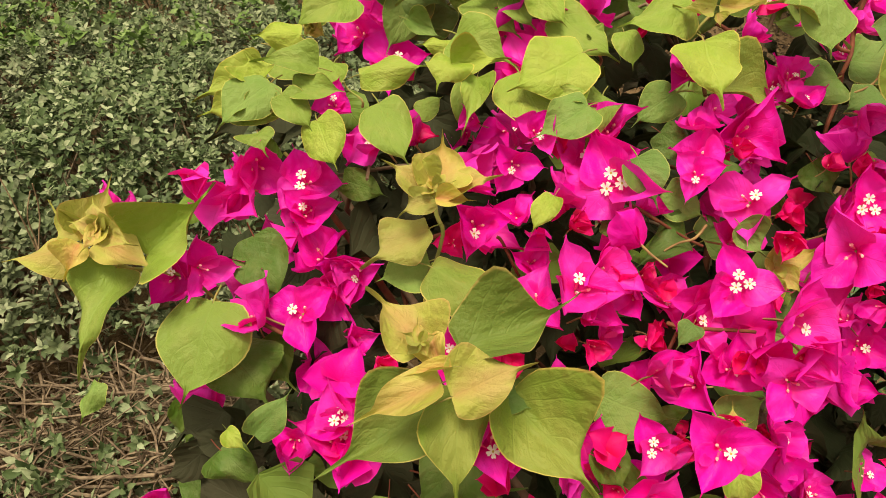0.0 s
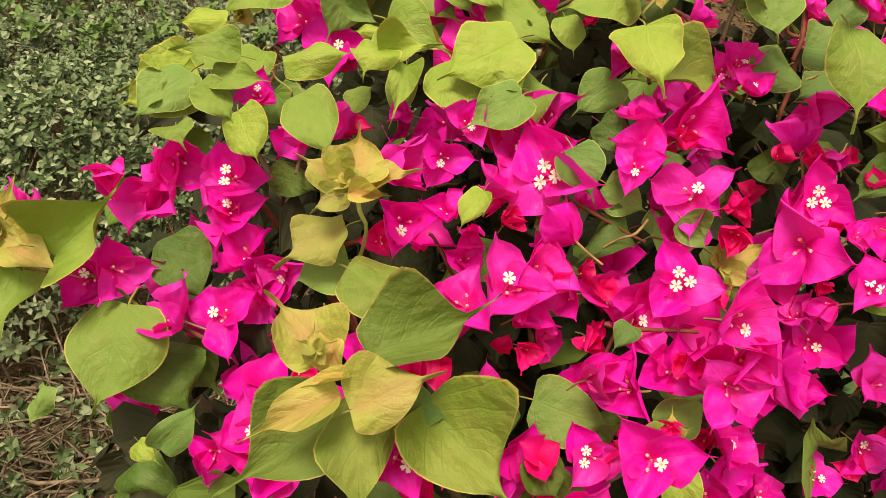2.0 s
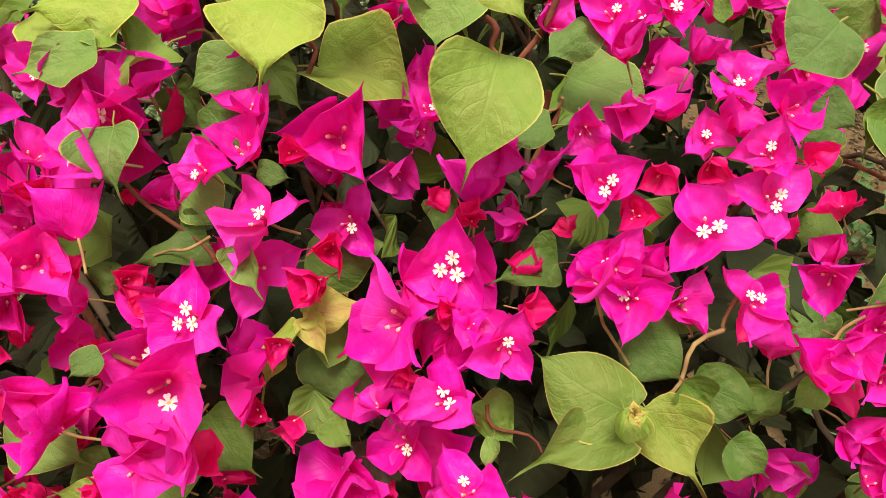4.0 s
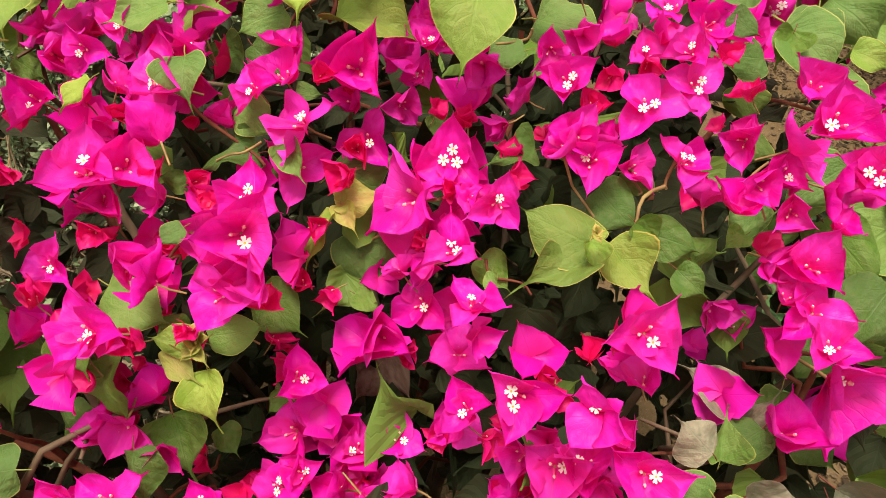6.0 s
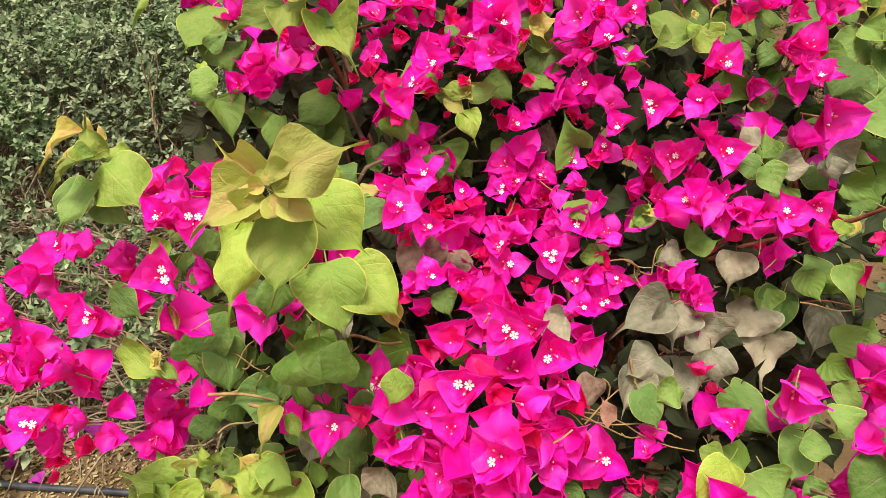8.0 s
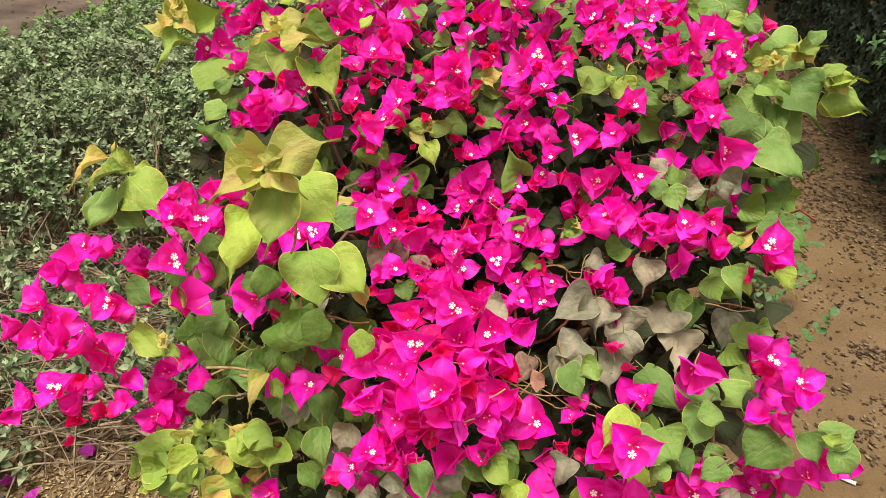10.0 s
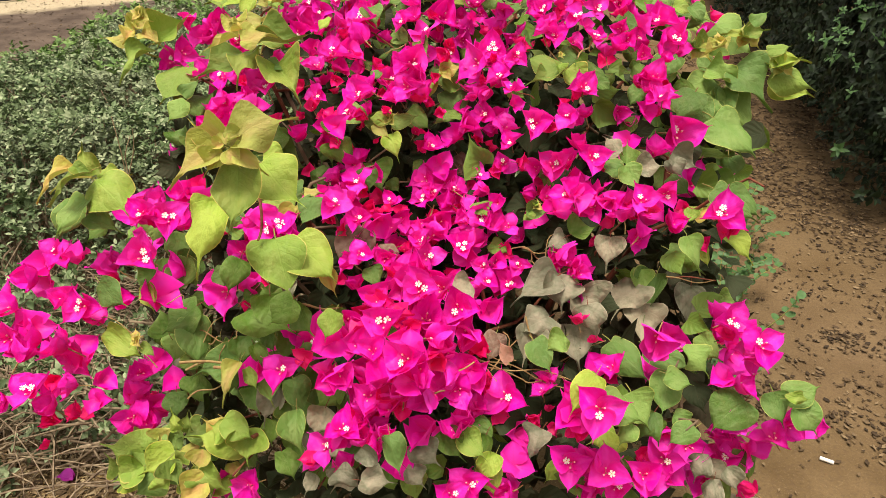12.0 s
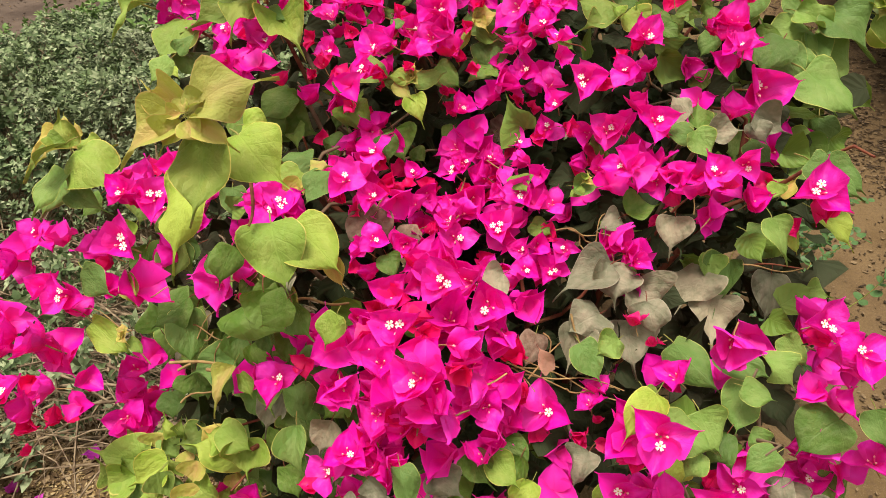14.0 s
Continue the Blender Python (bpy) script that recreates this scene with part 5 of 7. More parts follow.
leaf(0.064, -0.051, 0.573, 0.075, -0.059, 0.558, 0.6, "y")
leaf(0.078, -0.029, 0.535, 0.072, -0.051, 0.505, 0.8, "k")
leaf(0.119, -0.078, 0.559, 0.132, -0.098, 0.526, 0.5, "g")
leaf(0.119, -0.018, 0.555, 0.134, -0.041, 0.516, 1, "d")
leaf(0.076, 0.194, 0.686, 0.078, 0.179, 0.665, 0.9, "d")
leaf(0.142, 0.186, 0.706, 0.154, 0.172, 0.681, 0.65, "y")
leaf(0.123, 0.186, 0.716, 0.142, 0.181, 0.702, 0.6, "o")
leaf(0.377, 0.160, 0.623, 0.378, 0.138, 0.592, 0.8, "k")
leaf(0.446, 0.132, 0.648, 0.461, 0.114, 0.618, 0.6, "g")
leaf(0.462, 0.139, 0.635, 0.470, 0.129, 0.618, 0.6, "y")
leaf(0.471, 0.097, 0.559, 0.494, 0.088, 0.538, 0.7, "g")
leaf(0.399, -0.004, 0.562, 0.418, -0.018, 0.535, 0.95, "g")
leaf(0.358, -0.004, 0.576, 0.373, -0.012, 0.559, 0.7, "y")
leaf(0.447, 0.027, 0.516, 0.465, 0.022, 0.503, 0.8, "g")
leaf(0.537, 0.055, 0.533, 0.550, 0.040, 0.506, 0.8, "g")
leaf(0.601, 0.529, 0.694, 0.657, 0.528, 0.674, 0.7, "y")
leaf(0.555, 0.512, 0.646, 0.577, 0.490, 0.604, 0.8, "g")
leaf(0.526, 0.369, 0.636, 0.538, 0.345, 0.592, 0.7, "g")
leaf(0.487, 0.311, 0.634, 0.537, 0.318, 0.628, 0.6, "g")
leaf(0.473, 0.353, 0.651, 0.524, 0.356, 0.643, 0.5, "y")
leaf(-0.004, 0.198, 0.666, 0.045, 0.198, 0.651, 0.9, "d")
leaf(0.492, 0.412, 0.647, 0.539, 0.410, 0.629, 0.4, "y")
leaf(-0.201, 0.351, 0.530, -0.210, 0.318, 0.495, 0.6, "d")
leaf(0.461, 0.133, 0.700, 0.502, 0.126, 0.675, 0.6, "g")
leaf(0.135, 0.080, 0.650, 0.118, 0.055, 0.614, 0.8, "b")
leaf(-0.164, 0.109, 0.661, -0.204, 0.092, 0.646, 0.5, "o")
leaf(-0.369, 0.460, 0.401, -0.384, 0.429, 0.370, 0.6, "g")
leaf(0.199, 0.278, 0.648, 0.226, 0.257, 0.616, 0.4, "b")
leaf(0.399, 0.439, 0.807, 0.436, 0.426, 0.783, 1, "g")
leaf(-0.121, 0.252, 0.706, -0.098, 0.226, 0.678, 0.9, "d")
leaf(0.482, 0.154, 0.646, 0.516, 0.144, 0.620, 0.7, "y")
leaf(0.512, 0.048, 0.524, 0.485, 0.027, 0.497, 1, "d")
leaf(0.531, 0.459, 0.594, 0.569, 0.458, 0.580, 0.7, "g")
leaf(0.362, -0.036, 0.603, 0.345, -0.058, 0.574, 0.6, "y")
leaf(0.079, 0.211, 0.721, 0.117, 0.204, 0.713, 0.8, "g")
leaf(-0.106, 0.296, 0.751, -0.088, 0.272, 0.725, 0.8, "d")
leaf(0.079, 0.186, 0.692, 0.103, 0.168, 0.666, 0.8, "d")
leaf(0.369, -0.045, 0.585, 0.404, -0.048, 0.568, 0.8, "g")
leaf(0.478, 0.155, 0.688, 0.509, 0.147, 0.667, 0.8, "g")
leaf(0.121, 0.178, 0.673, 0.139, 0.159, 0.647, 0.9, "d")
leaf(0.130, 0.284, 0.764, 0.099, 0.268, 0.756, 0.6, "d")
leaf(0.015, -0.080, 0.469, 0.044, -0.087, 0.449, 0.8, "y")
leaf(0.561, 0.053, 0.525, 0.584, 0.042, 0.500, 0.9, "g")
leaf(-0.027, 0.178, 0.678, -0.029, 0.154, 0.651, 0.6, "d")
leaf(-0.105, 0.008, 0.603, -0.076, 0.002, 0.585, 0.8, "g")
leaf(-0.103, 0.266, 0.699, -0.085, 0.246, 0.676, 0.9, "d")
leaf(0.548, 0.055, 0.531, 0.579, 0.066, 0.541, 0.8, "g")
leaf(0.446, 0.046, 0.577, 0.470, 0.036, 0.554, 0.8, "g")
leaf(0.264, -0.033, 0.531, 0.286, -0.044, 0.507, 0.8, "d")
leaf(-0.183, 0.267, 0.551, -0.162, 0.253, 0.529, 0.7, "d")
leaf(0.325, -0.029, 0.528, 0.314, -0.047, 0.503, 0.8, "k")
leaf(0.429, 0.203, 0.704, 0.459, 0.199, 0.690, 0.8, "k")
leaf(0.149, 0.236, 0.715, 0.176, 0.226, 0.699, 0.8, "d")
leaf(-0.118, 0.205, 0.679, -0.093, 0.190, 0.663, 0.7, "d")
leaf(-0.177, 0.129, 0.598, -0.193, 0.113, 0.575, 0.8, "d")
leaf(0.242, -0.062, 0.545, 0.263, -0.073, 0.522, 0.8, "d")
leaf(0.105, -0.047, 0.565, 0.119, -0.060, 0.539, 0.8, "g")
leaf(0.040, -0.059, 0.517, 0.068, -0.063, 0.502, 0.8, "y")
leaf(-0.031, -0.045, 0.481, -0.011, -0.056, 0.458, 0.6, "g")
leaf(0.356, 0.060, 0.605, 0.364, 0.045, 0.578, 0.9, "k")
leaf(0.211, -0.121, 0.592, 0.223, -0.135, 0.566, 0.6, "g")
leaf(0.336, 0.146, 0.630, 0.364, 0.159, 0.636, 0.8, "d")
leaf(0.393, 0.260, 0.681, 0.364, 0.265, 0.694, 0.8, "k")
leaf(0.277, -0.044, 0.527, 0.270, -0.061, 0.501, 0.8, "d")
leaf(0.222, -0.093, 0.556, 0.246, -0.100, 0.538, 0.8, "k")
leaf(0.271, 0.310, 0.778, 0.245, 0.297, 0.772, 0.7, "d")
leaf(0.398, 0.200, 0.684, 0.426, 0.208, 0.689, 0.8, "k")
leaf(0.137, 0.201, 0.713, 0.163, 0.213, 0.719, 0.7, "g")
leaf(-0.034, -0.007, 0.564, -0.048, 0.005, 0.587, 0.8, "d")
leaf(0.455, 0.420, 0.805, 0.474, 0.411, 0.785, 0.8, "g")
leaf(0.059, 0.174, 0.663, 0.075, 0.164, 0.641, 0.9, "d")
leaf(0.407, 0.241, 0.685, 0.391, 0.223, 0.669, 0.8, "d")
leaf(0.163, 0.103, 0.618, 0.142, 0.090, 0.603, 0.8, "b")
leaf(0.118, 0.151, 0.680, 0.131, 0.136, 0.659, 0.9, "d")
leaf(0.097, 0.288, 0.811, 0.109, 0.271, 0.792, 0.9, "g")
leaf(0.275, 0.033, 0.580, 0.268, 0.018, 0.557, 0.8, "b")
leaf(0.081, 0.350, 0.788, 0.101, 0.339, 0.771, 0.8, "g")
leaf(0.481, 0.327, 0.782, 0.458, 0.316, 0.771, 0.6, "o")
leaf(-0.042, -0.091, 0.422, -0.018, -0.095, 0.410, 0.7, "g")
leaf(0.096, -0.069, 0.496, 0.109, -0.080, 0.474, 0.8, "d")
leaf(0.333, 0.287, 0.757, 0.360, 0.286, 0.750, 0.8, "d")
leaf(0.545, 0.388, 0.765, 0.571, 0.396, 0.771, 0.6, "y")
leaf(0.246, 0.046, 0.625, 0.225, 0.031, 0.614, 0.9, "k")
leaf(0.065, 0.202, 0.681, 0.061, 0.184, 0.661, 0.8, "d")
leaf(0.306, 0.291, 0.775, 0.329, 0.283, 0.762, 0.9, "d")
leaf(0.075, 0.186, 0.715, 0.090, 0.171, 0.698, 0.8, "d")
leaf(0.188, -0.126, 0.544, 0.215, -0.124, 0.540, 0.8, "k")
leaf(-0.059, 0.338, 0.760, -0.034, 0.331, 0.752, 0.7, "d")
leaf(0.433, 0.033, 0.558, 0.458, 0.032, 0.550, 0.8, "g")
leaf(-0.085, 0.179, 0.734, -0.069, 0.195, 0.748, 0.6, "g")
leaf(-0.035, 0.488, 0.783, -0.010, 0.493, 0.790, 0.7, "d")
leaf(-0.029, 0.087, 0.762, -0.042, 0.074, 0.744, 0.8, "g")
leaf(0.436, 0.434, 0.801, 0.461, 0.433, 0.793, 0.8, "y")
leaf(0.289, 0.155, 0.647, 0.314, 0.160, 0.646, 0.7, "g")
leaf(0.400, 0.430, 0.808, 0.393, 0.413, 0.790, 0.8, "d")
leaf(0.330, 0.147, 0.625, 0.309, 0.138, 0.615, 0.8, "k")
leaf(0.254, 0.362, 0.805, 0.232, 0.354, 0.796, 0.9, "g")
leaf(0.260, 0.383, 0.843, 0.246, 0.366, 0.830, 0.8, "g")
leaf(0.167, -0.118, 0.543, 0.187, -0.124, 0.528, 0.8, "k")
leaf(0.201, 0.257, 0.641, 0.190, 0.241, 0.626, 0.8, "b")
leaf(0.217, 0.339, 0.773, 0.231, 0.324, 0.757, 0.9, "d")
leaf(0.119, 0.297, 0.784, 0.140, 0.288, 0.774, 0.9, "g")
leaf(0.428, 0.200, 0.698, 0.441, 0.190, 0.680, 0.8, "k")
leaf(-0.088, 0.340, 0.816, -0.073, 0.327, 0.801, 0.8, "y")
leaf(0.257, 0.262, 0.743, 0.275, 0.254, 0.731, 0.8, "d")
leaf(0.138, 0.190, 0.721, 0.115, 0.187, 0.722, 0.7, "y")
leaf(0.010, 0.018, 0.624, 0.032, 0.016, 0.616, 0.8, "d")
leaf(0.546, 0.044, 0.537, 0.569, 0.047, 0.535, 0.5, "y")
leaf(0.188, -0.120, 0.573, 0.206, -0.125, 0.559, 0.8, "k")
leaf(0.397, -0.044, 0.563, 0.385, -0.056, 0.547, 0.8, "g")
leaf(0.518, 0.382, 0.797, 0.536, 0.392, 0.809, 0.7, "g")
leaf(0.218, -0.098, 0.532, 0.234, -0.105, 0.517, 0.8, "k")
leaf(0.117, 0.320, 0.805, 0.135, 0.312, 0.792, 0.8, "d")
leaf(0.152, 0.274, 0.780, 0.166, 0.262, 0.767, 0.8, "g")
leaf(0.290, -0.004, 0.579, 0.278, 0.004, 0.596, 0.6, "p")
leaf(0.054, 0.269, 0.801, 0.043, 0.256, 0.787, 0.6, "y")
leaf(0.154, 0.042, 0.632, 0.165, 0.031, 0.616, 0.9, "d")
leaf(0.005, 0.401, 0.816, -0.016, 0.400, 0.816, 0.6, "y")
leaf(0.256, 0.146, 0.610, 0.274, 0.143, 0.600, 0.9, "d")
leaf(0.141, -0.103, 0.514, 0.133, -0.114, 0.498, 0.8, "k")
leaf(0.317, 0.307, 0.778, 0.336, 0.304, 0.771, 0.8, "d")
leaf(0.349, 0.270, 0.752, 0.367, 0.266, 0.743, 0.8, "d")
leaf(0.058, 0.382, 0.825, 0.076, 0.376, 0.819, 0.7, "y")
leaf(0.120, 0.206, 0.705, 0.101, 0.208, 0.712, 0.8, "d")
leaf(0.357, 0.287, 0.747, 0.369, 0.299, 0.755, 0.8, "d")
leaf(0.357, 0.388, 0.830, 0.374, 0.384, 0.822, 0.8, "d")
leaf(0.325, 0.274, 0.772, 0.340, 0.269, 0.762, 0.8, "d")
leaf(0.170, 0.211, 0.667, 0.160, 0.200, 0.657, 0.7, "d")
leaf(0.137, 0.190, 0.651, 0.150, 0.183, 0.640, 0.9, "d")
leaf(-0.056, -0.021, 0.558, -0.042, -0.025, 0.548, 0.6, "y")
leaf(0.194, 0.250, 0.710, 0.208, 0.246, 0.703, 0.8, "d")
leaf(-0.013, 0.344, 0.802, 0.000, 0.353, 0.807, 0.8, "y")
leaf(0.102, 0.259, 0.756, 0.086, 0.257, 0.758, 0.8, "d")
leaf(0.296, 0.154, 0.647, 0.285, 0.147, 0.638, 0.6, "y")
leaf(-0.107, 0.198, 0.709, -0.096, 0.191, 0.701, 0.6, "y")
leaf(0.381, 0.301, 0.756, 0.371, 0.291, 0.749, 0.8, "d")
leaf(0.120, 0.224, 0.759, 0.111, 0.214, 0.752, 0.8, "g")
leaf(0.086, 0.396, 0.826, 0.100, 0.392, 0.821, 0.7, "y")
leaf(0.147, 0.304, 0.794, 0.161, 0.306, 0.792, 0.7, "d")
leaf(0.081, 0.273, 0.781, 0.093, 0.272, 0.777, 0.8, "d")
leaf(0.014, 0.394, 0.816, 0.022, 0.401, 0.824, 0.6, "o")
leaf(0.317, 0.432, 0.834, 0.307, 0.436, 0.840, 0.8, "d")
leaf(0.265, 0.240, 0.755, 0.266, 0.231, 0.746, 0.5, "g")
leaf(0.297, 0.154, 0.655, 0.301, 0.159, 0.660, 0.7, "y")
leaf(0.306, 0.248, 0.782, 0.313, 0.251, 0.783, 0.7, "y")

# ---- flowers of the bush: place of the florets, bract length, open florets ----
flower(-0.080, 0.326, 0.768, 0.027, 2)
flower(-0.078, 0.312, 0.757, 0.023, 1)
flower(-0.070, 0.298, 0.737, 0.031, 0)
flower(-0.048, 0.278, 0.741, 0.022, 1)
flower(-0.064, 0.273, 0.730, 0.024, 0)
flower(-0.139, 0.315, 0.778, 0.023, 0)
flower(-0.118, 0.323, 0.767, 0.026, 0)
flower(-0.163, 0.283, 0.775, 0.020, 0)
flower(-0.149, 0.277, 0.738, 0.025, 1)
flower(-0.128, 0.269, 0.751, 0.023, 0)
flower(-0.100, 0.253, 0.735, 0.025, 0)
flower(-0.077, 0.257, 0.732, 0.026, 1)
flower(-0.070, 0.255, 0.688, 0.027, 1)
flower(-0.048, 0.255, 0.712, 0.021, 0)
flower(-0.049, 0.197, 0.722, 0.025, 3)
flower(-0.077, 0.203, 0.690, 0.020, 0)
flower(-0.041, 0.347, 0.782, 0.026, 1)
flower(-0.020, 0.357, 0.778, 0.026, 0)
flower(-0.062, 0.347, 0.807, 0.018, 1)
flower(-0.065, 0.511, 0.773, 0.033, 0)
flower(-0.043, 0.543, 0.779, 0.023, 0)
flower(0.035, 0.430, 0.814, 0.028, 0)
flower(0.048, 0.427, 0.830, 0.018, 1)
flower(0.051, 0.399, 0.799, 0.033, 0)
flower(0.067, 0.411, 0.827, 0.018, 1)
flower(0.093, 0.426, 0.831, 0.024, 0)
flower(0.025, 0.367, 0.748, 0.027, 3)
flower(0.041, 0.375, 0.773, 0.026, 1)
flower(0.013, 0.381, 0.764, 0.022, 0)
flower(0.017, 0.268, 0.783, 0.025, 1)
flower(0.037, 0.278, 0.783, 0.018, 0)
flower(0.005, 0.269, 0.771, 0.014, 0, "r")
flower(0.088, 0.320, 0.809, 0.025, 0)
flower(0.085, 0.280, 0.802, 0.031, 3)
flower(0.062, 0.279, 0.794, 0.019, 0)
flower(0.067, 0.269, 0.783, 0.014, 0, "r")
flower(0.093, 0.258, 0.785, 0.026, 0)
flower(0.066, 0.234, 0.774, 0.028, 1)
flower(0.073, 0.231, 0.758, 0.022, 0)
flower(0.047, 0.270, 0.756, 0.018, 0)
flower(0.117, 0.258, 0.744, 0.022, 2)
flower(0.105, 0.260, 0.756, 0.014, 0, "r")
flower(0.136, 0.249, 0.747, 0.022, 0)
flower(0.146, 0.243, 0.769, 0.025, 3)
flower(0.159, 0.209, 0.777, 0.028, 1)
flower(0.169, 0.334, 0.795, 0.035, 0)
flower(0.137, 0.310, 0.797, 0.023, 0)
flower(0.156, 0.282, 0.790, 0.026, 1)
flower(0.183, 0.290, 0.774, 0.017, 0, "r")
flower(0.231, 0.334, 0.784, 0.027, 0)
flower(0.231, 0.298, 0.773, 0.027, 3)
flower(0.216, 0.272, 0.762, 0.033, 0)
flower(0.133, 0.345, 0.828, 0.018, 1)
flower(0.224, 0.402, 0.792, 0.020, 0)
flower(0.181, 0.391, 0.828, 0.019, 0)
flower(0.106, 0.234, 0.738, 0.018, 0, "r")
flower(0.142, 0.215, 0.738, 0.023, 1)
flower(0.114, 0.198, 0.748, 0.022, 0)
flower(0.178, 0.206, 0.689, 0.021, 1)
flower(0.114, 0.156, 0.757, 0.024, 1)
flower(0.171, 0.215, 0.682, 0.017, 0, "r")
flower(0.097, 0.175, 0.730, 0.020, 2)
flower(0.229, 0.250, 0.713, 0.022, 1)
flower(0.212, 0.232, 0.704, 0.032, 0)
flower(0.232, 0.203, 0.662, 0.019, 1)
flower(0.055, 0.203, 0.736, 0.018, 1)
flower(-0.028, 0.211, 0.743, 0.014, 0, "r")
flower(0.001, 0.237, 0.759, 0.020, 0)
flower(0.232, 0.255, 0.737, 0.020, 0)
flower(0.113, 0.181, 0.723, 0.014, 0, "r")
flower(0.049, 0.307, 0.814, 0.018, 1)
flower(0.045, 0.344, 0.786, 0.025, 0)
flower(0.130, 0.290, 0.799, 0.018, 1)
flower(0.109, 0.292, 0.775, 0.019, 0)
flower(0.158, 0.313, 0.800, 0.014, 0, "r")
flower(0.156, 0.277, 0.764, 0.024, 0)
flower(0.177, 0.322, 0.758, 0.022, 1)
flower(0.162, 0.342, 0.768, 0.020, 0)
flower(0.189, 0.355, 0.763, 0.018, 0)
flower(0.191, 0.385, 0.768, 0.018, 1)
flower(0.195, 0.370, 0.806, 0.018, 2)
flower(0.202, 0.369, 0.813, 0.018, 1)
flower(0.233, 0.318, 0.783, 0.014, 0, "r")
flower(0.251, 0.327, 0.778, 0.018, 0)
flower(0.236, 0.285, 0.763, 0.014, 0, "r")
flower(0.261, 0.265, 0.775, 0.019, 1)
flower(0.244, 0.249, 0.756, 0.022, 2)
flower(0.217, 0.255, 0.730, 0.018, 0)
flower(0.261, 0.219, 0.755, 0.018, 1)
flower(0.094, 0.245, 0.757, 0.018, 0)
flower(0.102, 0.203, 0.749, 0.022, 0)
flower(0.155, 0.190, 0.757, 0.022, 0)
flower(0.160, 0.220, 0.697, 0.014, 0, "r")
flower(0.072, 0.219, 0.748, 0.014, 0, "r")
flower(0.183, 0.244, 0.714, 0.014, 0, "r")
flower(0.276, 0.384, 0.834, 0.020, 0)
flower(0.267, 0.385, 0.848, 0.018, 1)
flower(0.244, 0.394, 0.834, 0.018, 0)
flower(0.310, 0.418, 0.822, 0.021, 0)
flower(0.326, 0.392, 0.828, 0.022, 1)
flower(0.318, 0.371, 0.809, 0.018, 1)
flower(0.347, 0.384, 0.824, 0.021, 0)
flower(0.281, 0.322, 0.813, 0.020, 2)
flower(0.269, 0.359, 0.808, 0.018, 0)
flower(0.256, 0.375, 0.770, 0.018, 0)
flower(0.302, 0.342, 0.808, 0.014, 0, "r")
flower(0.295, 0.324, 0.800, 0.014, 0, "r")
flower(0.286, 0.288, 0.798, 0.020, 0)
flower(0.290, 0.292, 0.803, 0.018, 1)
flower(0.304, 0.303, 0.793, 0.018, 0)
flower(0.320, 0.316, 0.810, 0.023, 2)
flower(0.342, 0.335, 0.814, 0.020, 2)
flower(0.336, 0.347, 0.825, 0.018, 1)
flower(0.355, 0.358, 0.820, 0.014, 0, "r")
flower(0.370, 0.347, 0.808, 0.014, 0, "r")
flower(0.343, 0.304, 0.791, 0.018, 2)
flower(0.356, 0.299, 0.775, 0.021, 0)
flower(0.375, 0.292, 0.792, 0.018, 0)
flower(0.394, 0.288, 0.752, 0.021, 0)
flower(0.392, 0.300, 0.698, 0.018, 1)
flower(0.320, 0.301, 0.783, 0.018, 0)
flower(0.368, 0.320, 0.796, 0.018, 0)
flower(0.266, 0.283, 0.778, 0.014, 0, "r")
flower(0.301, 0.426, 0.846, 0.014, 0, "r")
flower(0.079, 0.246, 0.770, 0.028, 0)
flower(0.045, 0.241, 0.758, 0.025, 0)
flower(0.165, 0.201, 0.763, 0.025, 0)
flower(0.065, 0.185, 0.691, 0.023, 0)
flower(0.181, 0.275, 0.768, 0.017, 0, "r")
flower(0.334, 0.214, 0.763, 0.025, 1)
flower(0.325, 0.221, 0.748, 0.014, 0, "r")
flower(0.287, 0.196, 0.726, 0.026, 2)
flower(0.303, 0.207, 0.722, 0.015, 0, "r")
flower(0.321, 0.187, 0.739, 0.024, 1)
flower(0.338, 0.214, 0.734, 0.019, 0)
flower(0.265, 0.201, 0.703, 0.020, 1)
flower(0.258, 0.213, 0.672, 0.021, 1)
flower(0.277, 0.202, 0.680, 0.016, 0, "r")
flower(0.294, 0.201, 0.675, 0.020, 0)
flower(0.324, 0.197, 0.687, 0.023, 1)
flower(0.350, 0.191, 0.697, 0.026, 1)
flower(0.336, 0.204, 0.703, 0.023, 0)
flower(0.174, 0.196, 0.652, 0.025, 0)
flower(0.194, 0.209, 0.647, 0.024, 0)
flower(0.209, 0.202, 0.643, 0.022, 1)
flower(0.176, 0.172, 0.641, 0.022, 2)
flower(0.205, 0.181, 0.634, 0.025, 0)
flower(0.118, 0.127, 0.679, 0.023, 1)
flower(0.103, 0.163, 0.677, 0.024, 0)
flower(0.111, 0.125, 0.664, 0.020, 0)
flower(0.114, 0.072, 0.679, 0.023, 1)
flower(0.117, 0.097, 0.670, 0.022, 0)
flower(0.108, 0.070, 0.663, 0.014, 0, "r")
flower(0.132, 0.097, 0.654, 0.015, 0, "r")
flower(0.147, 0.151, 0.646, 0.018, 1)
flower(0.156, 0.153, 0.623, 0.021, 0)
flower(0.153, 0.135, 0.622, 0.021, 0)
flower(0.134, 0.072, 0.666, 0.018, 1)
flower(0.140, 0.086, 0.641, 0.020, 0)
flower(0.184, 0.128, 0.615, 0.021, 2)
flower(0.170, 0.121, 0.606, 0.015, 0, "r")
flower(0.198, 0.156, 0.621, 0.028, 0)
flower(0.243, 0.144, 0.641, 0.024, 2)
flower(0.242, 0.184, 0.651, 0.024, 0)
flower(0.258, 0.171, 0.647, 0.022, 0)
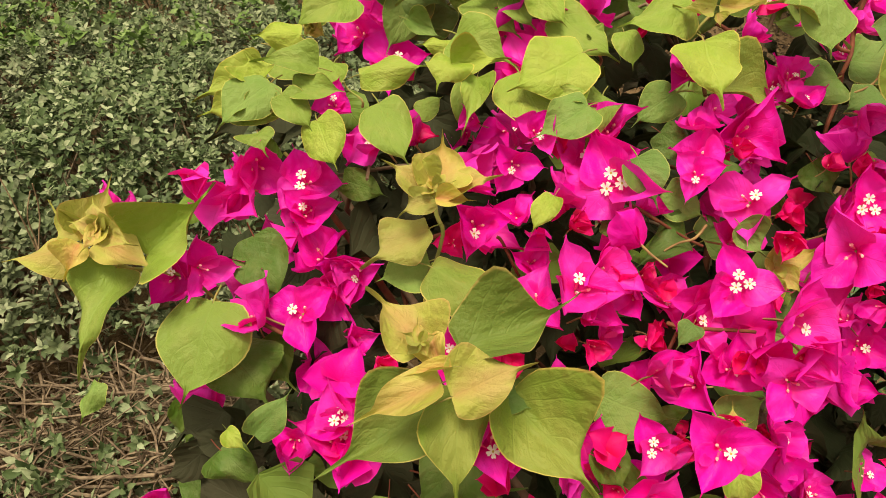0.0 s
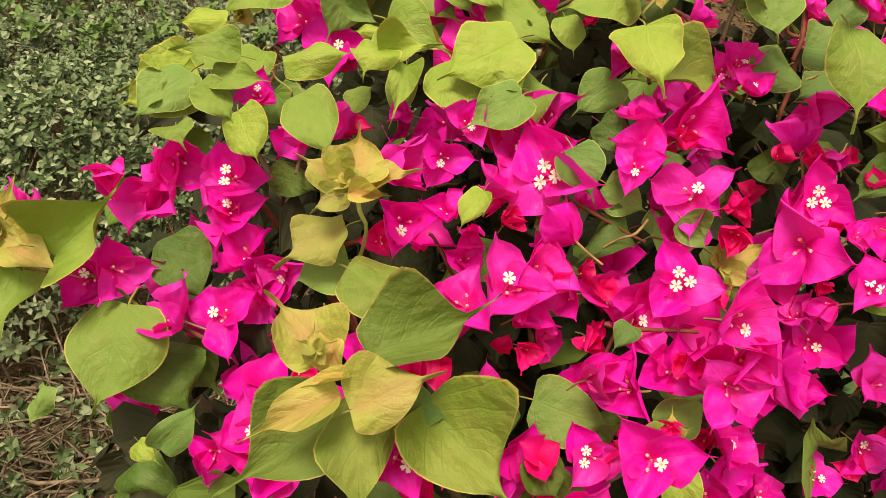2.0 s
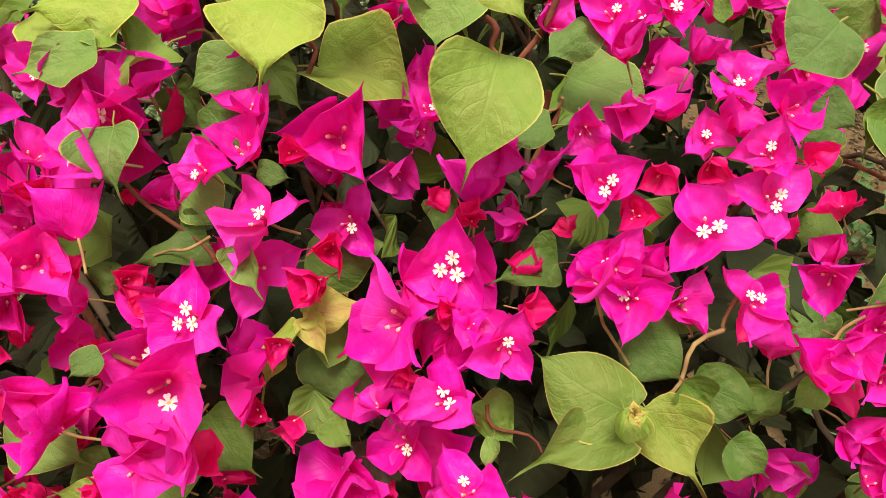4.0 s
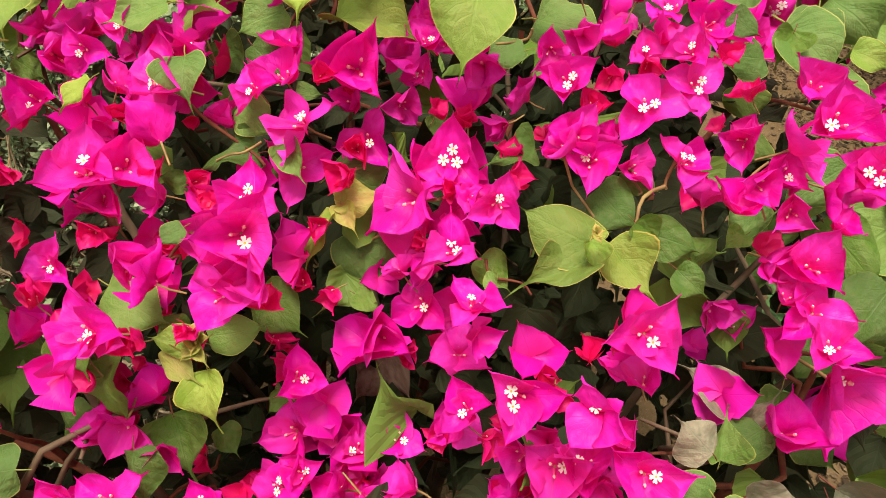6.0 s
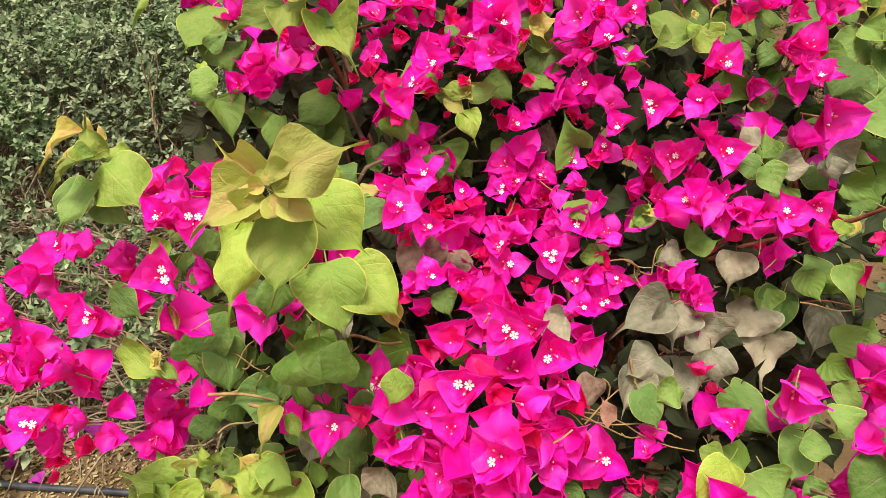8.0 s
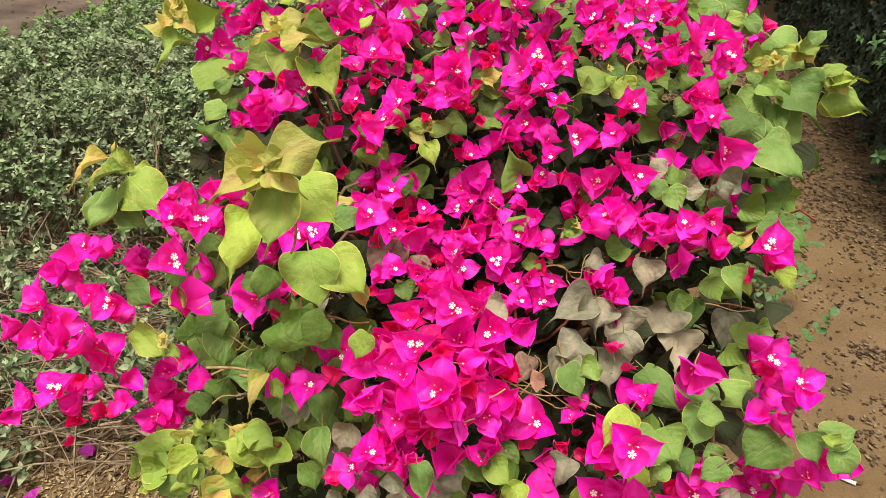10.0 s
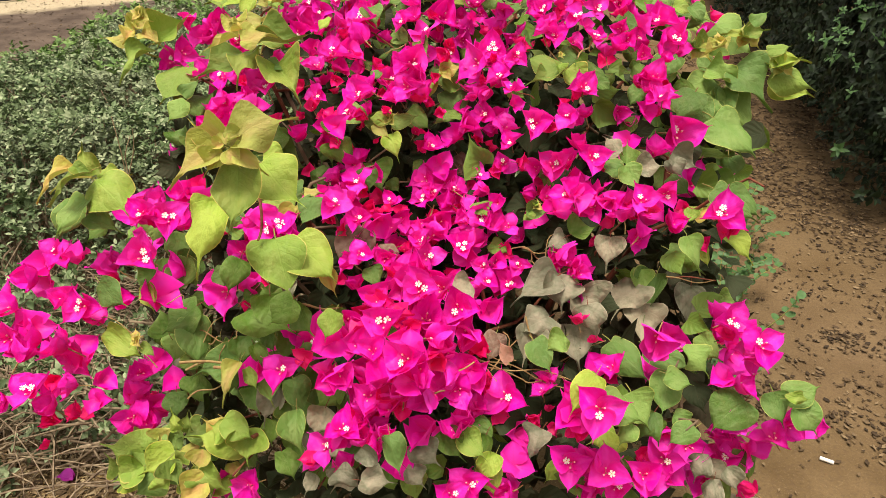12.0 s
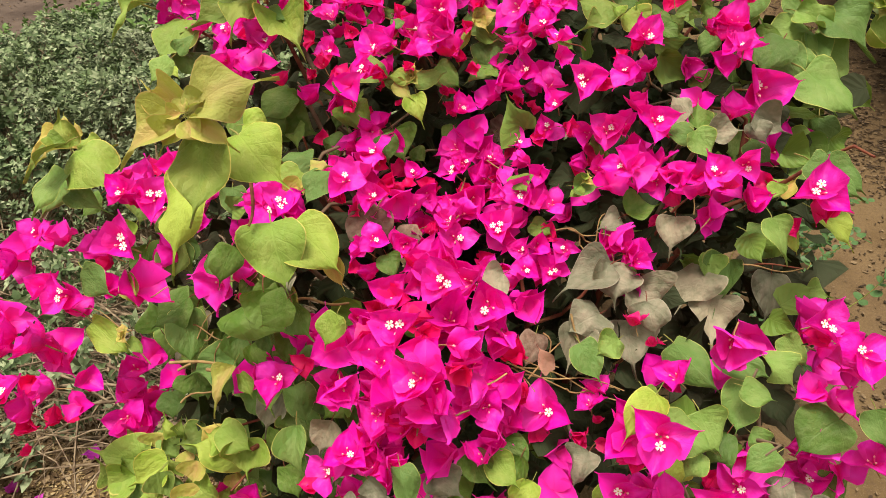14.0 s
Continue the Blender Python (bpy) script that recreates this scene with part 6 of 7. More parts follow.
flower(0.227, 0.150, 0.635, 0.020, 0)
flower(0.271, 0.155, 0.628, 0.020, 0)
flower(0.228, 0.123, 0.617, 0.025, 3)
flower(0.287, 0.132, 0.595, 0.018, 1)
flower(0.278, 0.121, 0.579, 0.021, 2)
flower(0.263, 0.133, 0.595, 0.021, 0)
flower(0.251, 0.115, 0.600, 0.019, 1)
flower(0.234, 0.108, 0.583, 0.022, 0)
flower(0.244, 0.082, 0.589, 0.023, 0)
flower(0.223, 0.066, 0.603, 0.019, 0)
flower(0.161, 0.095, 0.608, 0.020, 0)
flower(0.174, 0.090, 0.601, 0.020, 0)
flower(0.164, 0.058, 0.633, 0.018, 0)
flower(0.144, 0.042, 0.646, 0.018, 1)
flower(0.133, 0.042, 0.635, 0.018, 0)
flower(0.195, 0.024, 0.635, 0.025, 0)
flower(0.188, 0.012, 0.633, 0.022, 0)
flower(0.329, 0.156, 0.670, 0.026, 1)
flower(0.356, 0.177, 0.665, 0.023, 0)
flower(0.400, 0.186, 0.638, 0.014, 0, "r")
flower(0.371, 0.164, 0.662, 0.022, 0)
flower(0.400, 0.147, 0.676, 0.024, 1)
flower(0.385, 0.148, 0.656, 0.022, 0)
flower(0.404, 0.143, 0.641, 0.020, 0)
flower(0.425, 0.169, 0.674, 0.022, 1)
flower(0.438, 0.178, 0.636, 0.026, 0)
flower(0.292, 0.193, 0.648, 0.021, 0)
flower(0.308, 0.185, 0.649, 0.020, 0)
flower(0.341, 0.115, 0.610, 0.022, 0)
flower(0.357, 0.099, 0.497, 0.021, 0)
flower(0.347, 0.101, 0.613, 0.018, 0)
flower(-0.075, 0.159, 0.593, 0.025, 1)
flower(-0.222, 0.269, 0.494, 0.035, 2)
flower(-0.080, 0.117, 0.623, 0.028, 0)
flower(-0.058, 0.061, 0.668, 0.024, 0)
flower(-0.054, 0.020, 0.679, 0.021, 1)
flower(0.023, 0.112, 0.633, 0.018, 1)
flower(-0.051, 0.190, 0.711, 0.028, 1)
flower(-0.107, 0.331, 0.775, 0.028, 0)
flower(0.011, 0.301, 0.792, 0.028, 0)
flower(0.036, 0.291, 0.804, 0.018, 1)
flower(0.006, 0.210, 0.754, 0.023, 2)
flower(0.025, 0.228, 0.768, 0.014, 0, "r")
flower(-0.168, 0.292, 0.597, 0.038, 0)
flower(-0.067, 0.132, 0.605, 0.020, 1)
flower(-0.010, 0.113, 0.585, 0.026, 0)
flower(0.063, 0.057, 0.660, 0.025, 3)
flower(0.055, 0.188, 0.728, 0.016, 0, "r")
flower(0.083, 0.167, 0.657, 0.024, 0)
flower(0.086, 0.128, 0.656, 0.022, 0)
flower(0.103, 0.107, 0.663, 0.024, 0)
flower(0.175, 0.393, 0.774, 0.027, 0)
flower(0.225, 0.239, 0.686, 0.016, 0, "r")
flower(0.187, 0.179, 0.646, 0.018, 1)
flower(0.182, 0.157, 0.616, 0.030, 0)
flower(0.224, 0.174, 0.645, 0.023, 0)
flower(0.194, 0.144, 0.616, 0.026, 0)
flower(0.255, 0.228, 0.709, 0.023, 0)
flower(0.378, 0.293, 0.711, 0.021, 0)
flower(0.356, 0.163, 0.654, 0.021, 0)
flower(0.415, 0.242, 0.750, 0.021, 1)
flower(0.413, 0.267, 0.745, 0.022, 0)
flower(0.473, 0.304, 0.628, 0.037, 0)
flower(0.418, 0.241, 0.689, 0.028, 0)
flower(0.506, 0.340, 0.619, 0.032, 0)
flower(0.390, 0.308, 0.806, 0.024, 0)
flower(0.431, 0.319, 0.791, 0.025, 2)
flower(0.411, 0.338, 0.805, 0.029, 1)
flower(0.299, 0.287, 0.792, 0.020, 1)
flower(0.219, 0.293, 0.762, 0.024, 0)
flower(0.284, 0.373, 0.813, 0.022, 0)
flower(0.237, 0.340, 0.803, 0.023, 0)
flower(0.203, 0.350, 0.808, 0.018, 1)
flower(0.435, 0.346, 0.798, 0.018, 0)
flower(0.414, 0.312, 0.783, 0.022, 0)
flower(0.262, 0.303, 0.777, 0.016, 0, "r")
flower(0.411, 0.392, 0.795, 0.025, 0)
flower(-0.131, 0.123, 0.617, 0.035, 1)
flower(-0.035, 0.033, 0.668, 0.027, 2)
flower(-0.032, -0.021, 0.659, 0.030, 2)
flower(-0.121, 0.050, 0.595, 0.030, 0)
flower(-0.161, 0.027, 0.620, 0.024, 1)
flower(-0.175, 0.005, 0.603, 0.028, 0)
flower(-0.172, -0.033, 0.596, 0.029, 0)
flower(-0.116, -0.012, 0.589, 0.028, 2)
flower(-0.156, -0.063, 0.582, 0.026, 0)
flower(-0.112, -0.053, 0.574, 0.029, 0)
flower(-0.136, -0.074, 0.574, 0.026, 0)
flower(-0.119, -0.097, 0.558, 0.028, 2)
flower(-0.106, -0.093, 0.537, 0.024, 0)
flower(-0.085, -0.083, 0.558, 0.021, 0)
flower(-0.105, -0.097, 0.524, 0.019, 0, "r")
flower(-0.051, 0.094, 0.663, 0.029, 0)
flower(-0.035, 0.034, 0.609, 0.028, 0)
flower(0.038, 0.090, 0.636, 0.035, 2)
flower(0.027, 0.001, 0.613, 0.029, 0)
flower(0.047, 0.007, 0.618, 0.027, 0)
flower(0.134, 0.125, 0.648, 0.020, 0, "r")
flower(0.311, 0.192, 0.685, 0.026, 1)
flower(0.467, 0.111, 0.688, 0.029, 2)
flower(0.479, 0.125, 0.664, 0.018, 0, "r")
flower(0.258, 0.083, 0.605, 0.019, 1)
flower(0.079, 0.181, 0.707, 0.020, 0, "r")
flower(0.019, 0.159, 0.758, 0.025, 1)
flower(0.079, 0.303, 0.797, 0.034, 2)
flower(0.128, 0.233, 0.747, 0.027, 1)
flower(0.022, 0.197, 0.759, 0.020, 0, "r")
flower(0.441, 0.263, 0.703, 0.040, 1)
flower(0.572, 0.520, 0.610, 0.028, 0)
flower(0.123, -0.025, 0.595, 0.030, 2)
flower(0.103, -0.019, 0.597, 0.026, 0)
flower(0.104, -0.068, 0.593, 0.023, 1)
flower(0.190, -0.052, 0.643, 0.029, 2)
flower(0.150, -0.015, 0.611, 0.025, 0)
flower(0.187, 0.046, 0.629, 0.027, 0)
flower(0.210, -0.001, 0.645, 0.027, 2)
flower(0.241, 0.012, 0.619, 0.028, 1)
flower(0.224, 0.017, 0.635, 0.026, 0)
flower(0.252, 0.003, 0.599, 0.030, 0)
flower(0.218, -0.102, 0.652, 0.025, 1)
flower(0.188, -0.079, 0.636, 0.022, 0)
flower(0.229, -0.038, 0.622, 0.030, 0)
flower(0.246, -0.049, 0.597, 0.028, 0)
flower(0.235, -0.090, 0.608, 0.028, 0)
flower(0.258, -0.056, 0.555, 0.024, 0)
flower(0.227, -0.095, 0.634, 0.025, 0)
flower(0.180, -0.072, 0.600, 0.023, 0)
flower(0.204, -0.093, 0.594, 0.023, 0)
flower(0.184, -0.088, 0.579, 0.023, 0)
flower(0.204, -0.113, 0.583, 0.018, 0)
flower(0.169, -0.106, 0.578, 0.021, 1)
flower(0.183, -0.106, 0.565, 0.021, 0)
flower(0.154, -0.110, 0.558, 0.020, 1)
flower(0.135, -0.097, 0.527, 0.020, 0)
flower(0.289, -0.012, 0.546, 0.029, 1)
flower(0.267, -0.010, 0.547, 0.021, 0, "r")
flower(0.329, 0.127, 0.617, 0.027, 0)
flower(0.348, 0.041, 0.600, 0.014, 0, "r")
flower(0.423, 0.054, 0.580, 0.031, 0)
flower(0.320, -0.010, 0.522, 0.016, 0, "r")
flower(0.383, 0.039, 0.552, 0.023, 0)
flower(0.322, 0.008, 0.541, 0.020, 0)
flower(0.367, -0.062, 0.591, 0.029, 1)
flower(0.357, -0.051, 0.556, 0.014, 0, "r")
flower(0.352, -0.052, 0.516, 0.027, 1)
flower(0.383, -0.054, 0.514, 0.027, 1)
flower(0.374, -0.051, 0.488, 0.025, 0)
flower(0.422, -0.016, 0.476, 0.027, 0)
flower(0.441, 0.002, 0.479, 0.028, 1)
flower(0.441, 0.015, 0.499, 0.025, 0)
flower(0.473, 0.045, 0.459, 0.029, 0)
flower(0.495, 0.045, 0.415, 0.030, 0)
flower(0.517, 0.068, 0.436, 0.033, 1)
flower(0.536, 0.061, 0.455, 0.029, 0)
flower(0.547, 0.048, 0.486, 0.026, 0)
flower(0.491, 0.077, 0.593, 0.030, 2)
flower(0.517, 0.061, 0.583, 0.029, 1)
flower(0.510, 0.109, 0.536, 0.032, 0)
flower(0.505, 0.053, 0.539, 0.027, 0)
flower(0.541, 0.038, 0.416, 0.023, 0, "r")
flower(0.062, -0.080, 0.453, 0.027, 1)
flower(0.031, -0.090, 0.370, 0.025, 0)
flower(-0.079, -0.003, 0.504, 0.025, 0)
flower(-0.082, -0.012, 0.481, 0.027, 0)
flower(-0.077, -0.035, 0.472, 0.027, 0)
flower(0.268, -0.079, 0.501, 0.025, 1)
flower(0.302, -0.072, 0.491, 0.025, 0)
flower(0.017, 0.338, 0.801, 0.015, 0)
flower(0.136, 0.321, 0.810, 0.017, 0)
flower(0.090, 0.249, 0.766, 0.013, 0, "r")
flower(0.172, 0.257, 0.746, 0.013, 0, "r")
flower(0.136, 0.189, 0.730, 0.013, 0, "r")
flower(0.217, 0.322, 0.783, 0.013, 0, "r")
flower(0.205, 0.389, 0.788, 0.013, 0)
flower(0.245, 0.278, 0.766, 0.013, 0)
flower(0.227, 0.261, 0.747, 0.013, 0, "r")
flower(0.318, 0.343, 0.816, 0.013, 0, "r")
flower(0.170, 0.239, 0.722, 0.014, 0, "r")
flower(0.401, 0.274, 0.745, 0.016, 0)
flower(0.387, 0.305, 0.792, 0.019, 1)
flower(0.395, 0.297, 0.776, 0.018, 0)
flower(0.419, 0.299, 0.772, 0.015, 0)
flower(0.084, 0.173, 0.695, 0.013, 0, "r")
flower(0.018, 0.095, 0.631, 0.022, 0)
flower(0.238, -0.041, 0.613, 0.027, 0)
flower(0.172, -0.062, 0.625, 0.027, 0)
flower(0.184, -0.086, 0.594, 0.024, 0)
flower(0.216, -0.099, 0.616, 0.025, 0)
flower(0.196, -0.077, 0.619, 0.026, 0)
flower(0.169, 0.002, 0.627, 0.027, 0)
flower(0.216, -0.006, 0.619, 0.029, 0)
flower(0.159, -0.079, 0.608, 0.022, 0)
flower(0.192, 0.121, 0.601, 0.027, 1)
flower(0.393, -0.051, 0.495, 0.023, 1)
flower(0.566, 0.067, 0.483, 0.025, 0)
flower(0.255, -0.089, 0.498, 0.022, 1)
flower(0.074, -0.109, 0.465, 0.023, 1)
flower(-0.181, -0.056, 0.582, 0.024, 0)
flower(-0.138, -0.007, 0.589, 0.025, 0)
flower(-0.149, -0.097, 0.542, 0.023, 0)
flower(-0.065, -0.034, 0.462, 0.026, 0)
flower(0.252, -0.050, 0.579, 0.022, 0)
flower(0.262, -0.023, 0.577, 0.023, 0)
flower(0.252, -0.066, 0.549, 0.022, 0)
flower(0.411, 0.286, 0.757, 0.027, 0)

# ---- tufts of young leaves at the tips of the shoots ----
shoot_tip(-0.084, 0.427, 0.813, 0.015)
shoot_tip(-0.162, 0.252, 0.792, 0.022)
shoot_tip(0.477, 0.333, 0.782, 0.022)
shoot_tip(0.137, 0.192, 0.718, 0.019)
shoot_tip(0.299, 0.160, 0.649, 0.012)
shoot_tip(-0.058, -0.018, 0.562, 0.014)
shoot_tip(0.307, 0.250, 0.780, 0.007)

# ---- stems that show between the leaves ----
stem(-0.197, 0.286, 0.747, -0.123, 0.268, 0.726, 0.0026, "g")
stem(-0.120, 0.261, 0.733, -0.077, 0.247, 0.717, 0.0030, "r")
stem(-0.004, 0.275, 0.803, -0.004, 0.249, 0.774, 0.0026, "g")
stem(-0.004, 0.232, 0.791, -0.006, 0.216, 0.773, 0.0026, "g")
stem(0.004, 0.172, 0.796, 0.005, 0.157, 0.780, 0.0030, "g")
stem(0.157, 0.397, 0.840, 0.150, 0.388, 0.830, 0.0020, "g")
stem(0.140, 0.370, 0.821, 0.123, 0.352, 0.802, 0.0026, "r")
stem(0.244, 0.398, 0.847, 0.231, 0.369, 0.815, 0.0033, "r")
stem(0.248, 0.397, 0.800, 0.237, 0.370, 0.770, 0.0035, "r")
stem(0.137, 0.278, 0.776, 0.115, 0.269, 0.766, 0.0016, "t")
stem(0.216, 0.286, 0.736, 0.192, 0.275, 0.725, 0.0016, "t")
stem(-0.048, 0.365, 0.794, -0.059, 0.375, 0.805, 0.0016, "g")
stem(0.096, 0.397, 0.811, 0.085, 0.385, 0.798, 0.0020, "r")
stem(0.112, 0.234, 0.749, 0.156, 0.231, 0.746, 0.0024, "r")
stem(0.116, 0.229, 0.748, 0.115, 0.220, 0.738, 0.0020, "r")
stem(0.256, 0.373, 0.813, 0.233, 0.364, 0.803, 0.0016, "t")
stem(-0.094, 0.346, 0.774, -0.062, 0.333, 0.759, 0.0020, "g")
stem(0.095, 0.287, 0.784, 0.138, 0.276, 0.763, 0.0022, "r")
stem(0.029, 0.282, 0.764, 0.043, 0.267, 0.746, 0.0020, "r")
stem(0.218, 0.376, 0.840, 0.229, 0.367, 0.829, 0.0030, "r")
stem(0.142, 0.366, 0.827, 0.148, 0.351, 0.810, 0.0030, "r")
stem(0.336, 0.314, 0.786, 0.338, 0.302, 0.774, 0.0020, "t")
stem(0.336, 0.297, 0.779, 0.321, 0.274, 0.760, 0.0020, "t")
stem(0.362, 0.291, 0.791, 0.378, 0.303, 0.798, 0.0018, "t")
stem(0.362, 0.294, 0.788, 0.382, 0.287, 0.777, 0.0014, "t")
stem(0.259, 0.260, 0.744, 0.284, 0.254, 0.732, 0.0016, "r")
stem(0.149, 0.210, 0.716, 0.160, 0.206, 0.709, 0.0013, "t")
stem(0.320, 0.301, 0.782, 0.325, 0.294, 0.774, 0.0015, "t")
stem(0.066, 0.387, 0.794, 0.086, 0.391, 0.793, 0.0016, "t")
stem(0.277, 0.137, 0.611, 0.312, 0.141, 0.608, 0.0014, "t")
stem(0.298, 0.143, 0.607, 0.308, 0.134, 0.589, 0.0014, "t")
stem(0.271, 0.012, 0.556, 0.347, 0.019, 0.548, 0.0013, "t")
stem(0.263, 0.013, 0.561, 0.358, 0.016, 0.540, 0.0013, "t")
stem(0.344, 0.087, 0.512, 0.379, 0.106, 0.534, 0.0014, "t")
stem(-0.001, -0.007, 0.573, 0.029, -0.006, 0.566, 0.0012, "t")
stem(-0.124, -0.011, 0.574, -0.093, -0.011, 0.564, 0.0012, "t")
stem(-0.057, -0.013, 0.562, -0.099, -0.011, 0.577, 0.0012, "t")
stem(0.070, 0.007, 0.716, 0.073, -0.013, 0.683, 0.0030, "r")
stem(-0.009, -0.030, 0.542, 0.047, -0.013, 0.555, 0.0024, "t")
stem(0.027, -0.040, 0.560, 0.078, -0.033, 0.559, 0.0030, "t")
stem(0.439, 0.155, 0.586, 0.489, 0.162, 0.584, 0.0015, "t")
stem(0.256, 0.021, 0.580, 0.292, 0.015, 0.560, 0.0012, "t")
stem(-0.053, -0.010, 0.521, -0.100, -0.003, 0.544, 0.0014, "t")
stem(-0.003, -0.015, 0.555, 0.020, 0.006, 0.583, 0.0013, "t")
stem(0.300, 0.053, 0.589, 0.313, 0.038, 0.562, 0.0020, "t")
stem(0.092, 0.001, 0.609, 0.133, 0.007, 0.608, 0.0024, "t")
stem(0.285, 0.291, 0.793, 0.306, 0.279, 0.767, 0.0016, "t")
stem(-0.024, -0.026, 0.614, -0.003, -0.019, 0.617, 0.0013, "t")
stem(0.012, -0.001, 0.563, -0.002, -0.008, 0.558, 0.0016, "t")
stem(-0.005, -0.006, 0.555, -0.008, -0.018, 0.539, 0.0014, "t")
stem(0.052, -0.019, 0.598, 0.040, -0.031, 0.585, 0.0014, "t")
stem(0.027, -0.013, 0.567, 0.023, -0.024, 0.552, 0.0013, "t")
stem(0.288, 0.142, 0.611, 0.312, 0.141, 0.600, 0.0018, "t")
stem(0.312, 0.140, 0.601, 0.318, 0.156, 0.622, 0.0014, "t")
stem(0.256, 0.011, 0.567, 0.303, 0.010, 0.549, 0.0015, "t")
stem(0.303, 0.015, 0.545, 0.344, 0.024, 0.542, 0.0014, "t")
stem(0.274, 0.007, 0.557, 0.295, 0.028, 0.580, 0.0015, "t")
stem(0.339, 0.074, 0.523, 0.382, 0.096, 0.539, 0.0014, "t")
stem(0.446, 0.165, 0.579, 0.494, 0.174, 0.576, 0.0018, "r")
stem(-0.003, -0.045, 0.521, 0.027, -0.029, 0.532, 0.0018, "t")
stem(-0.008, -0.038, 0.558, 0.072, -0.022, 0.551, 0.0026, "t")
stem(0.260, 0.010, 0.563, 0.287, -0.001, 0.538, 0.0012, "t")
stem(0.281, 0.029, 0.586, 0.296, 0.017, 0.564, 0.0013, "t")


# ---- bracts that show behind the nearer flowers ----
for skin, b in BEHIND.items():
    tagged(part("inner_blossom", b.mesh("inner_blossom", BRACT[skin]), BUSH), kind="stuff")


# ---- small things on the ground ----
def drip_line():
    line = new("drip_pipe")
    tagged(line, "thin black drip irrigation pipe lying on the soil", "pipe")
    b = Build()
    pts = [(x, 0.118 + 0.055 * (x + 0.51) / 0.16 * 0.55 + 0.008 * math.sin(5 * x), height(x, 0.15) + 0.007) for x in np.linspace(-1.6, 1.2, 50)]
    b.tube(pts, 0.0054, 0.0054, 10)
    part("pipe", b.mesh("pipe", PIPE), line)
    for k, x in enumerate((-0.392, -0.386)):
        b = Build()
        c = (x, 0.118 + 0.055 * (x + 0.51) / 0.16 * 0.55 + 0.008 * math.sin(5 * x), height(x, 0.15) + 0.007)
        ring = [(c[0] + 0.0008 * math.sin(a), c[1] + 0.0073 * math.cos(a), c[2] + 0.0073 * math.sin(a)) for a in np.linspace(0, 6.28, 14)]
        b.tube(ring, 0.0013, 0.0013, 5)
        part("wire_tie", b.mesh("wire_tie", WIRE), line)


drip_line()


def butt():
    b = Build()
    x, y = 0.862, 0.522
    z = height(x, y) + 0.005
    b.tube([(x - 0.011, y + 0.004, z), (x + 0.011, y - 0.004, z)], 0.0036, 0.0036, 9)
    tagged(new("paper_stub", b.mesh("paper_stub", PAPER)), "short white rolled paper stub on the soil", "litter")


butt()


def fallen(x, y, seed, size=0.035):
    """A fallen flower: three crumpled bracts."""
    rng = random.Random(seed)
    b = Build()
    for k in range(3):
        rows, uvs = blade(400 + seed + k, 6, 7, 0.35, 0.3, 0.25, 0.25, 0.85)
        turn = Matrix.Rotation(2.1 * k + rng.uniform(-0.5, 0.5), 3, "Z") @ Matrix.Rotation(rng.uniform(0.2, 1.0), 3, "X")
        b.grid([[Vector((x, y, height(x, y) + 0.006)) + turn @ (Vector(p) * size) for p in row] for row in rows], uvs)
    ob = new("fallen_flower", b.mesh("fallen_flower", PURPLE))
    tagged(ob, "fallen purple-pink bougainvillea bracts on the soil", "fallen flower", "fallen flowers")


for k, (x, y) in enumerate(((-0.461, 0.231), (-0.49, 0.13), (-0.545, 0.14), (-0.30, 0.36), (-0.38, 0.40))):
    fallen(x, y, k, 0.02 if k else 0.024)


def leaflet_mesh():
    b = Build()
    b.grid([[(w * u, v, -0.12 * v * v + 0.06 * abs(u)) for u in (-1, 0, 1)] for v, w in ((0.05, 0.08), (0.3, 0.34), (0.65, 0.4), (0.9, 0.26), (1.0, 0.05))])
    return b.mesh("leaflet", WEED_LEAF)


LEAFLET = leaflet_mesh()


